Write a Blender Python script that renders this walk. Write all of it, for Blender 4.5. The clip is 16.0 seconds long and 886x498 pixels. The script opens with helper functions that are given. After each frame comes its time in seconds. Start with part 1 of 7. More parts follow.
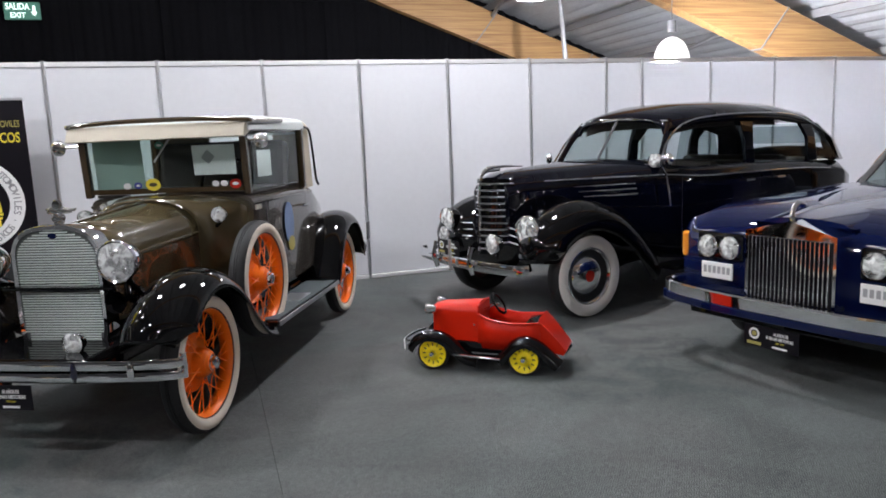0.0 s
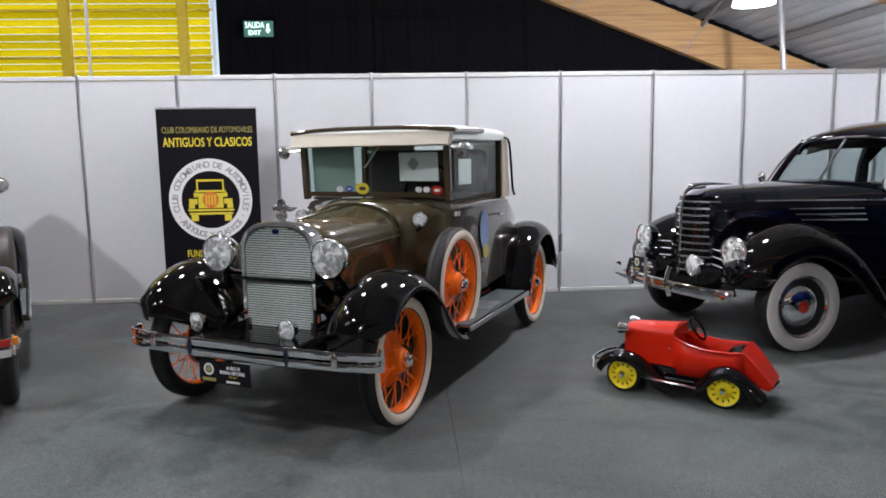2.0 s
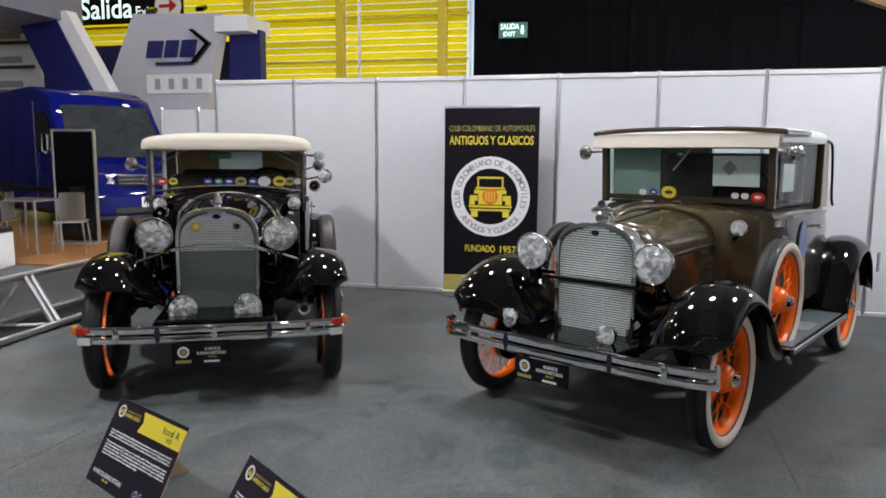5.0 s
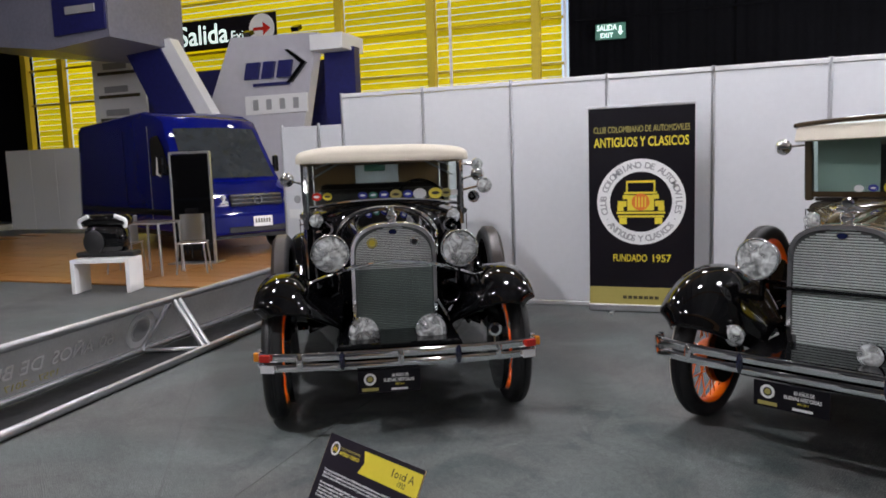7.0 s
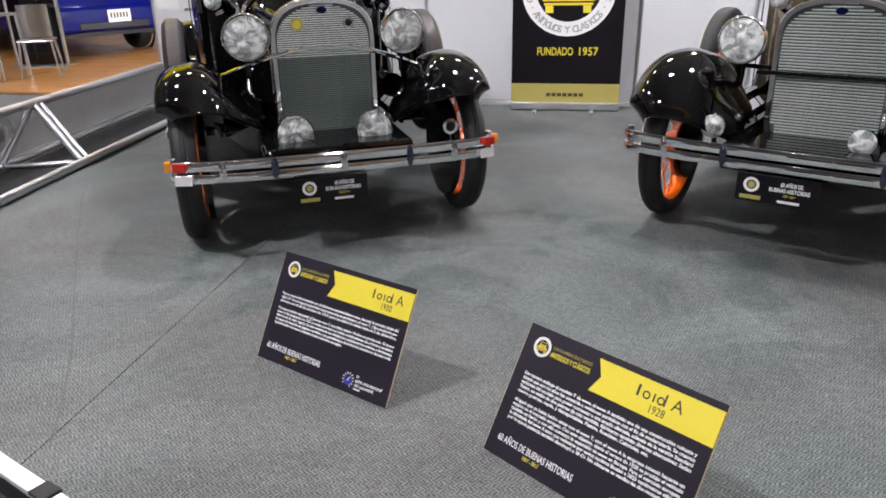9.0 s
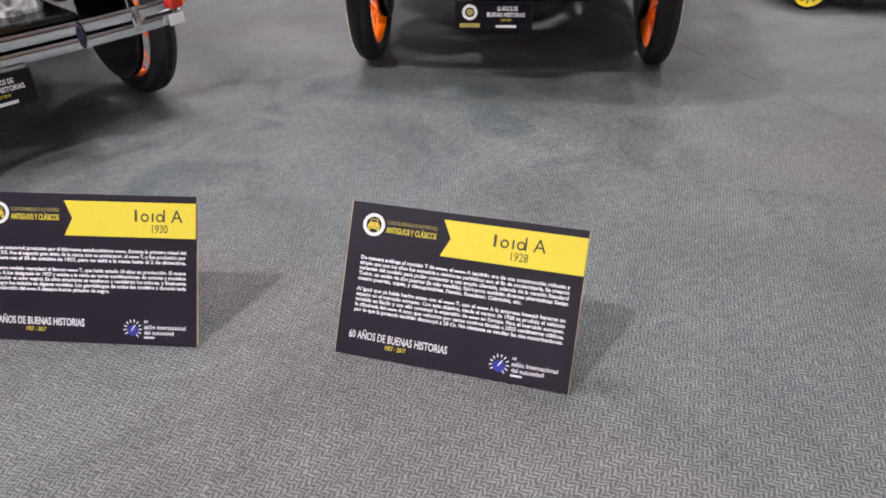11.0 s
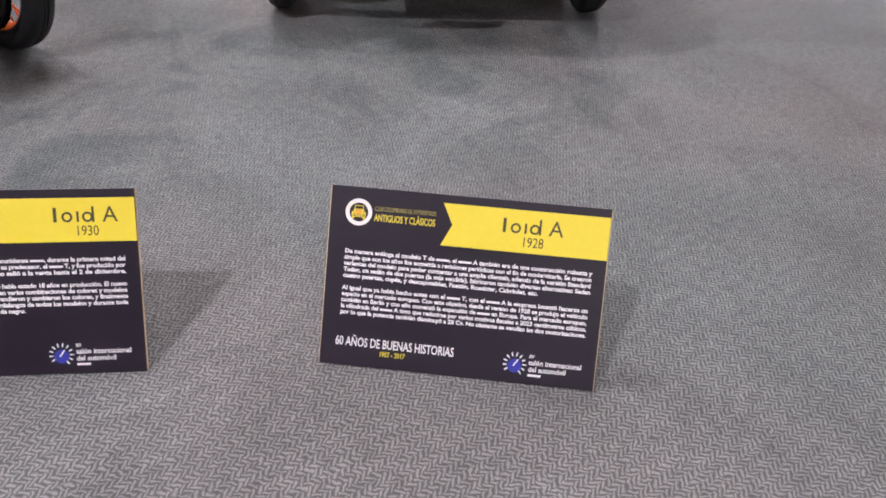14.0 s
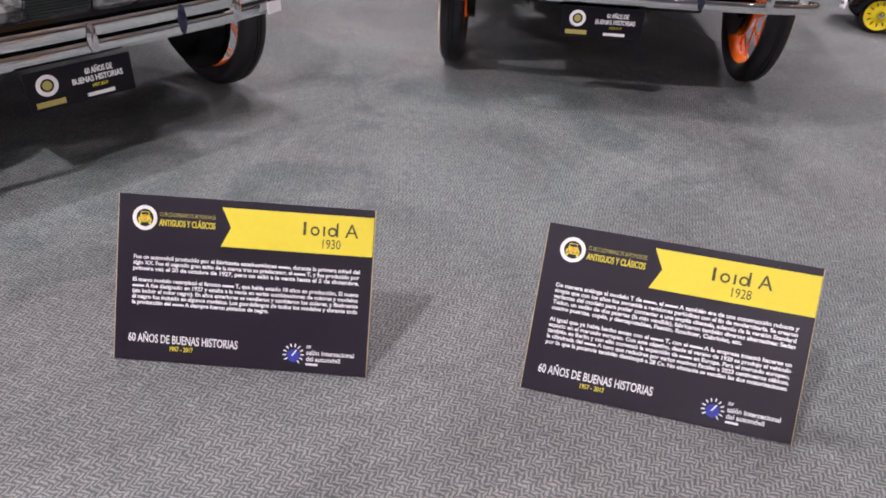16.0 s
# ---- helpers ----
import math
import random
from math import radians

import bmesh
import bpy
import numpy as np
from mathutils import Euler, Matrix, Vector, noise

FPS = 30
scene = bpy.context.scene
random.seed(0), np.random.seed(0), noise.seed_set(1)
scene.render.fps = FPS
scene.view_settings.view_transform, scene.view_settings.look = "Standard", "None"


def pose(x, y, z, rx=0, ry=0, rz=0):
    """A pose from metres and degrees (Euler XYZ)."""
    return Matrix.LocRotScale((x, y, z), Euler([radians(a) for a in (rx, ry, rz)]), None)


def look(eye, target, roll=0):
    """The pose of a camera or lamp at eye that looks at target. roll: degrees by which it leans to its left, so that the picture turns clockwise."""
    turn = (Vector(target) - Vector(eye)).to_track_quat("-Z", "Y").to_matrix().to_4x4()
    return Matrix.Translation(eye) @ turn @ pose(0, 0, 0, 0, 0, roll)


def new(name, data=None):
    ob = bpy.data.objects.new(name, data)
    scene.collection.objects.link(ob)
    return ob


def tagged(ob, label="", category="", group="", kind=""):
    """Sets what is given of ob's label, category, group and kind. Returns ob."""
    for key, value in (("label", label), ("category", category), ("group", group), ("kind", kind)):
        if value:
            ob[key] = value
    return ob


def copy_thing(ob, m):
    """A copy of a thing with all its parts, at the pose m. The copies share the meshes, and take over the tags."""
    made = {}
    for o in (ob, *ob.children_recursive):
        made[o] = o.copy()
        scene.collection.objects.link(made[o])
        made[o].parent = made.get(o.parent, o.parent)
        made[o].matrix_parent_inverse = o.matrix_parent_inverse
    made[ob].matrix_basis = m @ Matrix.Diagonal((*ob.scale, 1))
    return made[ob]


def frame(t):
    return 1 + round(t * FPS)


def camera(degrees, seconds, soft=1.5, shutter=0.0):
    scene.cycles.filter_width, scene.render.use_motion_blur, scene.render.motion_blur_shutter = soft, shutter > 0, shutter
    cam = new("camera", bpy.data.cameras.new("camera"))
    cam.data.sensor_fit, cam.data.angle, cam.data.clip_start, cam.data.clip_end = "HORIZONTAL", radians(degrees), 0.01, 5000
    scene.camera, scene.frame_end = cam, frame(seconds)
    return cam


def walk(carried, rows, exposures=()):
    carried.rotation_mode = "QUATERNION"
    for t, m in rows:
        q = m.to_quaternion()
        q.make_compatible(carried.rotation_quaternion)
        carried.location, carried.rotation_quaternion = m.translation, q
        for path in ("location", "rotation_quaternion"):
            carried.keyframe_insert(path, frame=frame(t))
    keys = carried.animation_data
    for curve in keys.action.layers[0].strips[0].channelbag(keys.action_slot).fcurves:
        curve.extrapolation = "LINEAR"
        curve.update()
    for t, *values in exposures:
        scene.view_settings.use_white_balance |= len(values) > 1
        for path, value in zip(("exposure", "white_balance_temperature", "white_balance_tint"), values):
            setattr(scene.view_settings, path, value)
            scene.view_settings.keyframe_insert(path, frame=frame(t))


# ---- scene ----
cam = camera(63.6, 16.0, soft=1.75)
PATH = [
    (0, (-0.308, -0.254, 1.505), (0.299, 1.627, 1.196), -2.4),
    (0.5, (-0.308, -0.264, 1.507), (0.167, 1.659, 1.228), -1.6),
    (0.7, (-0.298, -0.277, 1.517), (0.123, 1.66, 1.247), -1.1),
    (1, (-0.318, -0.261, 1.51), (0.04, 1.689, 1.245), -1.3),
    (1.5, (-0.336, -0.252, 1.506), (-0.078, 1.714, 1.242), -0.9),
    (2, (-0.359, -0.229, 1.505), (-0.256, 1.751, 1.242), -0.9),
    (2.4, (-0.355, -0.248, 1.494), (-0.41, 1.735, 1.239), -0.8),
    (2.5, (-0.375, -0.225, 1.496), (-0.454, 1.757, 1.235), -0.7),
    (3, (-0.446, -0.215, 1.499), (-0.625, 1.759, 1.235), -0.2),
    (3.5, (-0.559, -0.2, 1.513), (-0.822, 1.767, 1.269), -0.4),
    (4, (-0.686, -0.207, 1.518), (-0.979, 1.754, 1.257), -0.1),
    (4.4, (-0.777, -0.224, 1.495), (-1.116, 1.73, 1.231), -0.2),
    (4.5, (-0.827, -0.224, 1.508), (-1.202, 1.722, 1.241), -0.1),
    (5, (-0.933, -0.191, 1.506), (-1.429, 1.729, 1.246), 0.5),
    (5.2, (-0.99, -0.169, 1.505), (-1.541, 1.739, 1.268), 0.5),
    (7.3, (-1.801, 0.019, 1.454), (-2.507, 1.875, 1.22), -1.5),
    (7.5, (-1.84, 0.046, 1.436), (-2.558, 1.893, 1.165), -0.9),
    (8, (-1.988, 0.162, 1.394), (-2.614, 2.017, 0.982), -2.2),
    (8.5, (-2.121, 0.267, 1.344), (-2.622, 2.112, 0.758), -2.7),
    (9, (-2.25, 0.351, 1.312), (-2.585, 2.177, 0.566), -1.1),
    (9.5, (-2.419, 0.424, 1.307), (-2.529, 2.246, 0.489), -3.0),
    (10, (-2.517, 0.487, 1.29), (-2.288, 2.24, 0.354), -1.8),
    (10.2, (-2.547, 0.513, 1.28), (-2.246, 2.23, 0.299), -1.7),
    (12.3, (-2.757, 0.852, 1.17), (-1.951, 2.217, -0.05), 0.9),
    (12.5, (-2.717, 0.875, 1.172), (-1.931, 2.234, -0.067), 0.5),
    (13, (-2.759, 0.926, 1.158), (-1.906, 2.267, -0.056), 1.5),
    (13.5, (-2.744, 0.949, 1.149), (-1.913, 2.285, -0.086), 1.7),
    (14, (-2.807, 0.986, 1.162), (-1.969, 2.338, -0.051), 2.7),
    (14.5, (-2.875, 1.003, 1.167), (-2.087, 2.399, -0.028), 3.1),
    (15, (-2.961, 0.99, 1.155), (-2.22, 2.446, 0.002), 2.5),
    (15.5, (-3.054, 1.001, 1.17), (-2.33, 2.483, 0.04), 2.1),
    (16, (-3.121, 1.006, 1.18), (-2.458, 2.54, 0.081), 3.1),
]
walk(cam, [(t, look(eye, target, roll)) for t, eye, target, roll in PATH],
     exposures=[(0.0, -0.12, 6350, 12), (5.2, -0.14, 6350, 12), (7.3, -0.27, 6400, 14), (8.0, -0.22, 6420, 14), (8.5, 0.18, 6450, 14), (9.0, 0.48, 6480, 14), (10.0, 0.58, 6520, 16), (12.3, 0.5, 6640, 25), (16.0, 0.56, 6640, 25)])

# ---- daylight outside the hall ----
world = bpy.data.worlds.new("sky")
scene.world = world
world.use_nodes = True
wn = world.node_tree
sky = wn.nodes.new("ShaderNodeTexSky")
sky.sky_type = "NISHITA"
sky.sun_disc = False
sky.sun_elevation, sky.sun_rotation = radians(48), radians(20)
wn.nodes["Background"].inputs[1].default_value = 0.13
wn.links.new(sky.outputs[0], wn.nodes["Background"].inputs[0])
sun_data = bpy.data.lights.new("sun", "SUN")
sun_data.energy, sun_data.angle, sun_data.color = 5.0, radians(0.6), (1.0, 0.95, 0.88)
sun = new("sun", sun_data)
sun.matrix_world = look((-10, 40, 40), (-10, 21, 4))

# ---- materials ----


def mat(name, color, rough=0.5, metal=0.0, vary=0.12, scale=6.0, bump=0.0, bump_scale=60.0, coat=0.0, dirt=0.0, dirt_color=(0.03, 0.03, 0.03), rand=0.0, translucent=0.0, spec=0.5):
    """A node material: base colour with variation at two scales, optional stains, relief and lacquer."""
    m = bpy.data.materials.new(name)
    m.use_nodes = True
    nt = m.node_tree
    N, K = nt.nodes, nt.links
    b = N["Principled BSDF"]
    b.inputs["Metallic"].default_value = metal
    b.inputs["Coat Weight"].default_value = coat
    b.inputs["Coat Roughness"].default_value = 0.03
    b.inputs["Specular IOR Level"].default_value = spec
    tc = N.new("ShaderNodeTexCoord")
    n1 = N.new("ShaderNodeTexNoise")
    n1.inputs["Scale"].default_value, n1.inputs["Detail"].default_value = scale, 5
    n2 = N.new("ShaderNodeTexNoise")
    n2.inputs["Scale"].default_value, n2.inputs["Detail"].default_value = scale * 14, 3
    K.new(tc.outputs["Object"], n1.inputs["Vector"])
    K.new(tc.outputs["Object"], n2.inputs["Vector"])
    add = N.new("ShaderNodeMath")
    add.operation = "ADD"
    K.new(n1.outputs["Fac"], add.inputs[0])
    K.new(n2.outputs["Fac"], add.inputs[1])
    mr = N.new("ShaderNodeMapRange")
    mr.inputs["From Min"].default_value, mr.inputs["From Max"].default_value = 0.6, 1.4
    mr.inputs["To Min"].default_value, mr.inputs["To Max"].default_value = 1 - vary, 1 + vary
    K.new(add.outputs[0], mr.inputs["Value"])
    mix = N.new("ShaderNodeMix")
    mix.data_type, mix.blend_type = "RGBA", "MULTIPLY"
    mix.inputs["Factor"].default_value = 1.0
    mix.inputs["A"].default_value = (*color, 1)
    K.new(mr.outputs[0], mix.inputs["B"])
    out = mix.outputs["Result"]
    if rand:
        oi = N.new("ShaderNodeObjectInfo")
        r = N.new("ShaderNodeMapRange")
        r.inputs["To Min"].default_value, r.inputs["To Max"].default_value = 1 - rand, 1 + rand
        K.new(oi.outputs["Random"], r.inputs["Value"])
        mx = N.new("ShaderNodeMix")
        mx.data_type, mx.blend_type = "RGBA", "MULTIPLY"
        mx.inputs["Factor"].default_value = 1.0
        K.new(out, mx.inputs["A"])
        K.new(r.outputs[0], mx.inputs["B"])
        out = mx.outputs["Result"]
    if dirt:
        n3 = N.new("ShaderNodeTexNoise")
        n3.inputs["Scale"].default_value, n3.inputs["Detail"].default_value = scale * 0.4, 8
        K.new(tc.outputs["Object"], n3.inputs["Vector"])
        rp = N.new("ShaderNodeMapRange")
        rp.inputs["From Min"].default_value, rp.inputs["From Max"].default_value = 0.5, 0.75
        rp.inputs["To Max"].default_value = dirt
        K.new(n3.outputs["Fac"], rp.inputs["Value"])
        mx = N.new("ShaderNodeMix")
        mx.data_type = "RGBA"
        K.new(rp.outputs[0], mx.inputs["Factor"])
        K.new(out, mx.inputs["A"])
        mx.inputs["B"].default_value = (*dirt_color, 1)
        out = mx.outputs["Result"]
    K.new(out, b.inputs["Base Color"])
    rr = N.new("ShaderNodeMapRange")
    rr.inputs["To Min"].default_value, rr.inputs["To Max"].default_value = rough * 0.8, min(1, rough * 1.2)
    K.new(n1.outputs["Fac"], rr.inputs["Value"])
    K.new(rr.outputs[0], b.inputs["Roughness"])
    if bump:
        n4 = N.new("ShaderNodeTexNoise")
        n4.inputs["Scale"].default_value, n4.inputs["Detail"].default_value = bump_scale, 4
        K.new(tc.outputs["Object"], n4.inputs["Vector"])
        bp = N.new("ShaderNodeBump")
        bp.inputs["Strength"].default_value, bp.inputs["Distance"].default_value = bump, 0.01
        K.new(n4.outputs["Fac"], bp.inputs["Height"])
        K.new(bp.outputs[0], b.inputs["Normal"])
    if translucent:
        tr = N.new("ShaderNodeBsdfTranslucent")
        K.new(out, tr.inputs["Color"])
        ms = N.new("ShaderNodeMixShader")
        ms.inputs[0].default_value = translucent
        K.new(b.outputs[0], ms.inputs[1])
        K.new(tr.outputs[0], ms.inputs[2])
        K.new(ms.outputs[0], N["Material Output"].inputs["Surface"])
    return m


def glow(name, color, strength):
    m = bpy.data.materials.new(name)
    m.use_nodes = True
    b = m.node_tree.nodes["Principled BSDF"]
    b.inputs["Base Color"].default_value = (*color, 1)
    b.inputs["Emission Color"].default_value = (*color, 1)
    b.inputs["Emission Strength"].default_value = strength
    return m


def glass(name, color, rough=0.02, base=0.025, haze=0.0):
    m = bpy.data.materials.new(name)
    m.use_nodes = True
    N, K = m.node_tree.nodes, m.node_tree.links
    t = N.new("ShaderNodeBsdfTransparent")
    t.inputs[0].default_value = (*color, 1)
    g = N.new("ShaderNodeBsdfGlossy")
    g.inputs["Roughness"].default_value = rough
    lw = N.new("ShaderNodeLayerWeight")
    pw = N.new("ShaderNodeMath")
    pw.operation = "POWER"
    K.new(lw.outputs["Facing"], pw.inputs[0])
    pw.inputs[1].default_value = 4.0
    f = N.new("ShaderNodeMapRange")
    f.inputs["To Min"].default_value, f.inputs["To Max"].default_value = base, 0.42
    K.new(pw.outputs[0], f.inputs["Value"])
    ms = N.new("ShaderNodeMixShader")
    K.new(f.outputs[0], ms.inputs[0])
    K.new(t.outputs[0], ms.inputs[1])
    K.new(g.outputs[0], ms.inputs[2])
    out = ms.outputs[0]
    if haze:
        milk = N.new("ShaderNodeBsdfTranslucent")
        milk.inputs[0].default_value = (0.8, 0.82, 0.85, 1)
        scratched = N.new("ShaderNodeMixShader")
        scratched.inputs[0].default_value = haze
        K.new(out, scratched.inputs[1])
        K.new(milk.outputs[0], scratched.inputs[2])
        out = scratched.outputs[0]
    K.new(out, N["Material Output"].inputs["Surface"])
    return m


def carpet_material():
    """Grey loop-pile exhibition carpet: rows of short light and dark loops, with broad tread marks."""
    m = bpy.data.materials.new("grey_loop_carpet")
    m.use_nodes = True
    N, K = m.node_tree.nodes, m.node_tree.links
    b = N["Principled BSDF"]
    b.inputs["Roughness"].default_value = 0.85
    b.inputs["Specular IOR Level"].default_value = 0.25
    geo = N.new("ShaderNodeNewGeometry")

    def op(kind, a, c=None):
        n = N.new("ShaderNodeMath")
        n.operation = kind
        for i, q in enumerate((a, c)):
            if isinstance(q, (int, float)):
                n.inputs[i].default_value = q
            elif q is not None:
                K.new(q, n.inputs[i])
        return n.outputs[0]

    # herringbone of short loops, two cells long and one wide, 7 mm cells, a little wavy
    wob = N.new("ShaderNodeTexNoise")
    wob.inputs["Scale"].default_value, wob.inputs["Detail"].default_value = 60, 2
    K.new(geo.outputs["Position"], wob.inputs["Vector"])
    shift = N.new("ShaderNodeVectorMath")
    shift.operation = "MULTIPLY_ADD"
    K.new(wob.outputs["Color"], shift.inputs[0])
    shift.inputs[1].default_value = (0.016, 0.016, 0)
    K.new(geo.outputs["Position"], shift.inputs[2])
    mp = N.new("ShaderNodeMapping")
    mp.inputs["Rotation"].default_value = (0, 0, 0.66)
    mp.inputs["Scale"].default_value = (100, 100, 100)
    K.new(shift.outputs[0], mp.inputs["Vector"])
    sep = N.new("ShaderNodeSeparateXYZ")
    K.new(mp.outputs[0], sep.inputs[0])
    u, w = sep.outputs[0], sep.outputs[1]
    cell = op("FLOORED_MODULO", op("SUBTRACT", op("FLOOR", u), op("FLOOR", w)), 4.0)
    across = op("LESS_THAN", cell, 1.5)
    fu, fw = op("FRACT", u), op("FRACT", w)
    prof = N.new("ShaderNodeMix")
    K.new(across, prof.inputs[0])
    K.new(fu, prof.inputs[2])
    K.new(fw, prof.inputs[3])
    ridge = op("SUBTRACT", 1.0, op("MULTIPLY", op("ABSOLUTE", op("SUBTRACT", prof.outputs[0], 0.5)), 2.0))
    v = N.new("ShaderNodeTexNoise")
    v.inputs["Scale"].default_value, v.inputs["Detail"].default_value = 38, 6
    K.new(geo.outputs["Position"], v.inputs["Vector"])
    loops = op("MULTIPLY", ridge, op("ADD", v.outputs["Fac"], 0.25))
    cr = N.new("ShaderNodeValToRGB")
    cr.color_ramp.elements[0].position, cr.color_ramp.elements[0].color = 0.14, (0.066, 0.072, 0.071, 1)
    cr.color_ramp.elements[1].position, cr.color_ramp.elements[1].color = 0.78, (0.215, 0.221, 0.216, 1)
    K.new(loops, cr.inputs[0])
    big = N.new("ShaderNodeTexNoise")
    big.inputs["Scale"].default_value, big.inputs["Detail"].default_value = 1.1, 6
    big.inputs["Distortion"].default_value = 0.8
    K.new(geo.outputs["Position"], big.inputs["Vector"])
    r = N.new("ShaderNodeMapRange")
    r.inputs["From Min"].default_value, r.inputs["From Max"].default_value = 0.3, 0.7
    r.inputs["To Min"].default_value, r.inputs["To Max"].default_value = 0.8, 1.12
    K.new(big.outputs["Fac"], r.inputs["Value"])
    mx = N.new("ShaderNodeMix")
    mx.data_type, mx.blend_type = "RGBA", "MULTIPLY"
    mx.inputs["Factor"].default_value = 1
    K.new(cr.outputs[0], mx.inputs["A"])
    K.new(r.outputs[0], mx.inputs["B"])
    scuff = N.new("ShaderNodeTexNoise")
    scuff.inputs["Scale"].default_value, scuff.inputs["Detail"].default_value, scuff.inputs["Distortion"].default_value = 0.75, 4, 2.6
    K.new(geo.outputs["Position"], scuff.inputs["Vector"])
    band = N.new("ShaderNodeValToRGB")
    band.color_ramp.elements[0].color = (1, 1, 1, 1)
    for pos, val in ((0.44, 1.0), (0.54, 0.88), (0.64, 1.0)):
        e = band.color_ramp.elements.new(pos)
        e.color = (val, val, val * 1.02, 1)
    K.new(scuff.outputs["Fac"], band.inputs[0])
    mx2 = N.new("ShaderNodeMix")
    mx2.data_type, mx2.blend_type = "RGBA", "MULTIPLY"
    mx2.inputs["Factor"].default_value = 1
    K.new(mx.outputs["Result"], mx2.inputs["A"])
    K.new(band.outputs[0], mx2.inputs["B"])
    # blue-green and warm-grey drift: mixed lamp colour put into the carpet tint
    drift = N.new("ShaderNodeTexNoise")
    drift.inputs["Scale"].default_value, drift.inputs["Detail"].default_value, drift.inputs["Distortion"].default_value = 0.5, 3, 1.2
    K.new(geo.outputs["Position"], drift.inputs["Vector"])
    light_tint = N.new("ShaderNodeValToRGB")
    light_tint.color_ramp.elements[0].position, light_tint.color_ramp.elements[0].color = 0.40, (0.94, 1.0, 0.985, 1)
    light_tint.color_ramp.elements[1].position, light_tint.color_ramp.elements[1].color = 0.60, (1.04, 1.0, 0.985, 1)
    K.new(drift.outputs["Fac"], light_tint.inputs[0])
    mx3 = N.new("ShaderNodeMix")
    mx3.data_type, mx3.blend_type = "RGBA", "MULTIPLY"
    mx3.inputs["Factor"].default_value = 1
    K.new(mx2.outputs["Result"], mx3.inputs["A"])
    K.new(light_tint.outputs[0], mx3.inputs["B"])
    # old oil and tyre stains where cars rolled, plus their painted-in shadows
    stain_shade = N.new("ShaderNodeTexNoise")
    stain_shade.inputs["Scale"].default_value, stain_shade.inputs["Detail"].default_value, stain_shade.inputs["Distortion"].default_value = 1.5, 6, 2.4
    K.new(geo.outputs["Position"], stain_shade.inputs["Vector"])
    edge = N.new("ShaderNodeMapRange")
    edge.inputs["From Min"].default_value, edge.inputs["From Max"].default_value = 0.47, 0.60
    K.new(stain_shade.outputs["Fac"], edge.inputs["Value"])
    reach = None
    for cx, cy, rad in ((-3.3, 3.45, 1.25), (-1.25, 3.35, 1.15), (2.3, 3.9, 1.3), (-2.35, 3.9, 0.6)):
        away = N.new("ShaderNodeVectorMath")
        away.operation = "DISTANCE"
        K.new(geo.outputs["Position"], away.inputs[0])
        away.inputs[1].default_value = (cx, cy, 0)
        near = N.new("ShaderNodeMapRange")
        near.inputs["From Min"].default_value, near.inputs["From Max"].default_value = rad, rad * 0.45
        K.new(away.outputs["Value"], near.inputs["Value"])
        reach = near.outputs[0] if reach is None else op("MAXIMUM", reach, near.outputs[0])
    mx4 = N.new("ShaderNodeMix")
    mx4.data_type, mx4.blend_type = "RGBA", "MULTIPLY"
    K.new(op("MULTIPLY", reach, edge.outputs[0]), mx4.inputs["Factor"])
    K.new(mx3.outputs["Result"], mx4.inputs["A"])
    mx4.inputs["B"].default_value = (0.70, 0.76, 0.76, 1)
    K.new(mx4.outputs["Result"], b.inputs["Base Color"])
    bp = N.new("ShaderNodeBump")
    bp.inputs["Strength"].default_value, bp.inputs["Distance"].default_value = 0.4, 0.003
    K.new(loops, bp.inputs["Height"])
    K.new(bp.outputs[0], b.inputs["Normal"])
    return m


def wood_material(name, dark, light, grain=(0.6, 9.0, 9.0), rough=0.45):
    m = bpy.data.materials.new(name)
    m.use_nodes = True
    N, K = m.node_tree.nodes, m.node_tree.links
    b = N["Principled BSDF"]
    b.inputs["Roughness"].default_value = rough
    tc = N.new("ShaderNodeTexCoord")
    mp = N.new("ShaderNodeMapping")
    mp.inputs["Scale"].default_value = grain
    K.new(tc.outputs["Object"], mp.inputs["Vector"])
    n = N.new("ShaderNodeTexNoise")
    n.inputs["Scale"].default_value, n.inputs["Detail"].default_value, n.inputs["Distortion"].default_value = 2.0, 8, 0.6
    K.new(mp.outputs[0], n.inputs["Vector"])
    cr = N.new("ShaderNodeValToRGB")
    cr.color_ramp.elements[0].position, cr.color_ramp.elements[0].color = 0.3, (*dark, 1)
    cr.color_ramp.elements[1].position, cr.color_ramp.elements[1].color = 0.7, (*light, 1)
    K.new(n.outputs["Fac"], cr.inputs[0])
    oi = N.new("ShaderNodeObjectInfo")
    r = N.new("ShaderNodeMapRange")
    r.inputs["To Min"].default_value, r.inputs["To Max"].default_value = 0.85, 1.15
    K.new(oi.outputs["Random"], r.inputs["Value"])
    mx = N.new("ShaderNodeMix")
    mx.data_type, mx.blend_type = "RGBA", "MULTIPLY"
    mx.inputs["Factor"].default_value = 1
    K.new(cr.outputs[0], mx.inputs["A"])
    K.new(r.outputs[0], mx.inputs["B"])
    K.new(mx.outputs["Result"], b.inputs["Base Color"])
    return m


CARPET = carpet_material()
CARPET_CREASE = mat("worn_carpet_crease", (0.085, 0.09, 0.09), 0.9, vary=0.3, scale=20)
AISLE = mat("dark_aisle_floor", (0.03, 0.03, 0.032), 0.6, vary=0.25, bump=0.2)
PANEL = mat("white_laminate_panel", (0.74, 0.75, 0.78), 0.35, vary=0.03, scale=1.2, rand=0.025, dirt=0.08, dirt_color=(0.5, 0.5, 0.5), translucent=0.25)
ALU = mat("brushed_aluminium", (0.62, 0.63, 0.65), 0.38, 1.0, vary=0.1, scale=12, bump=0.05)
ALU_WHITE = mat("pale_anodised_aluminium", (0.72, 0.72, 0.73), 0.4, 0.3, vary=0.08, scale=8)
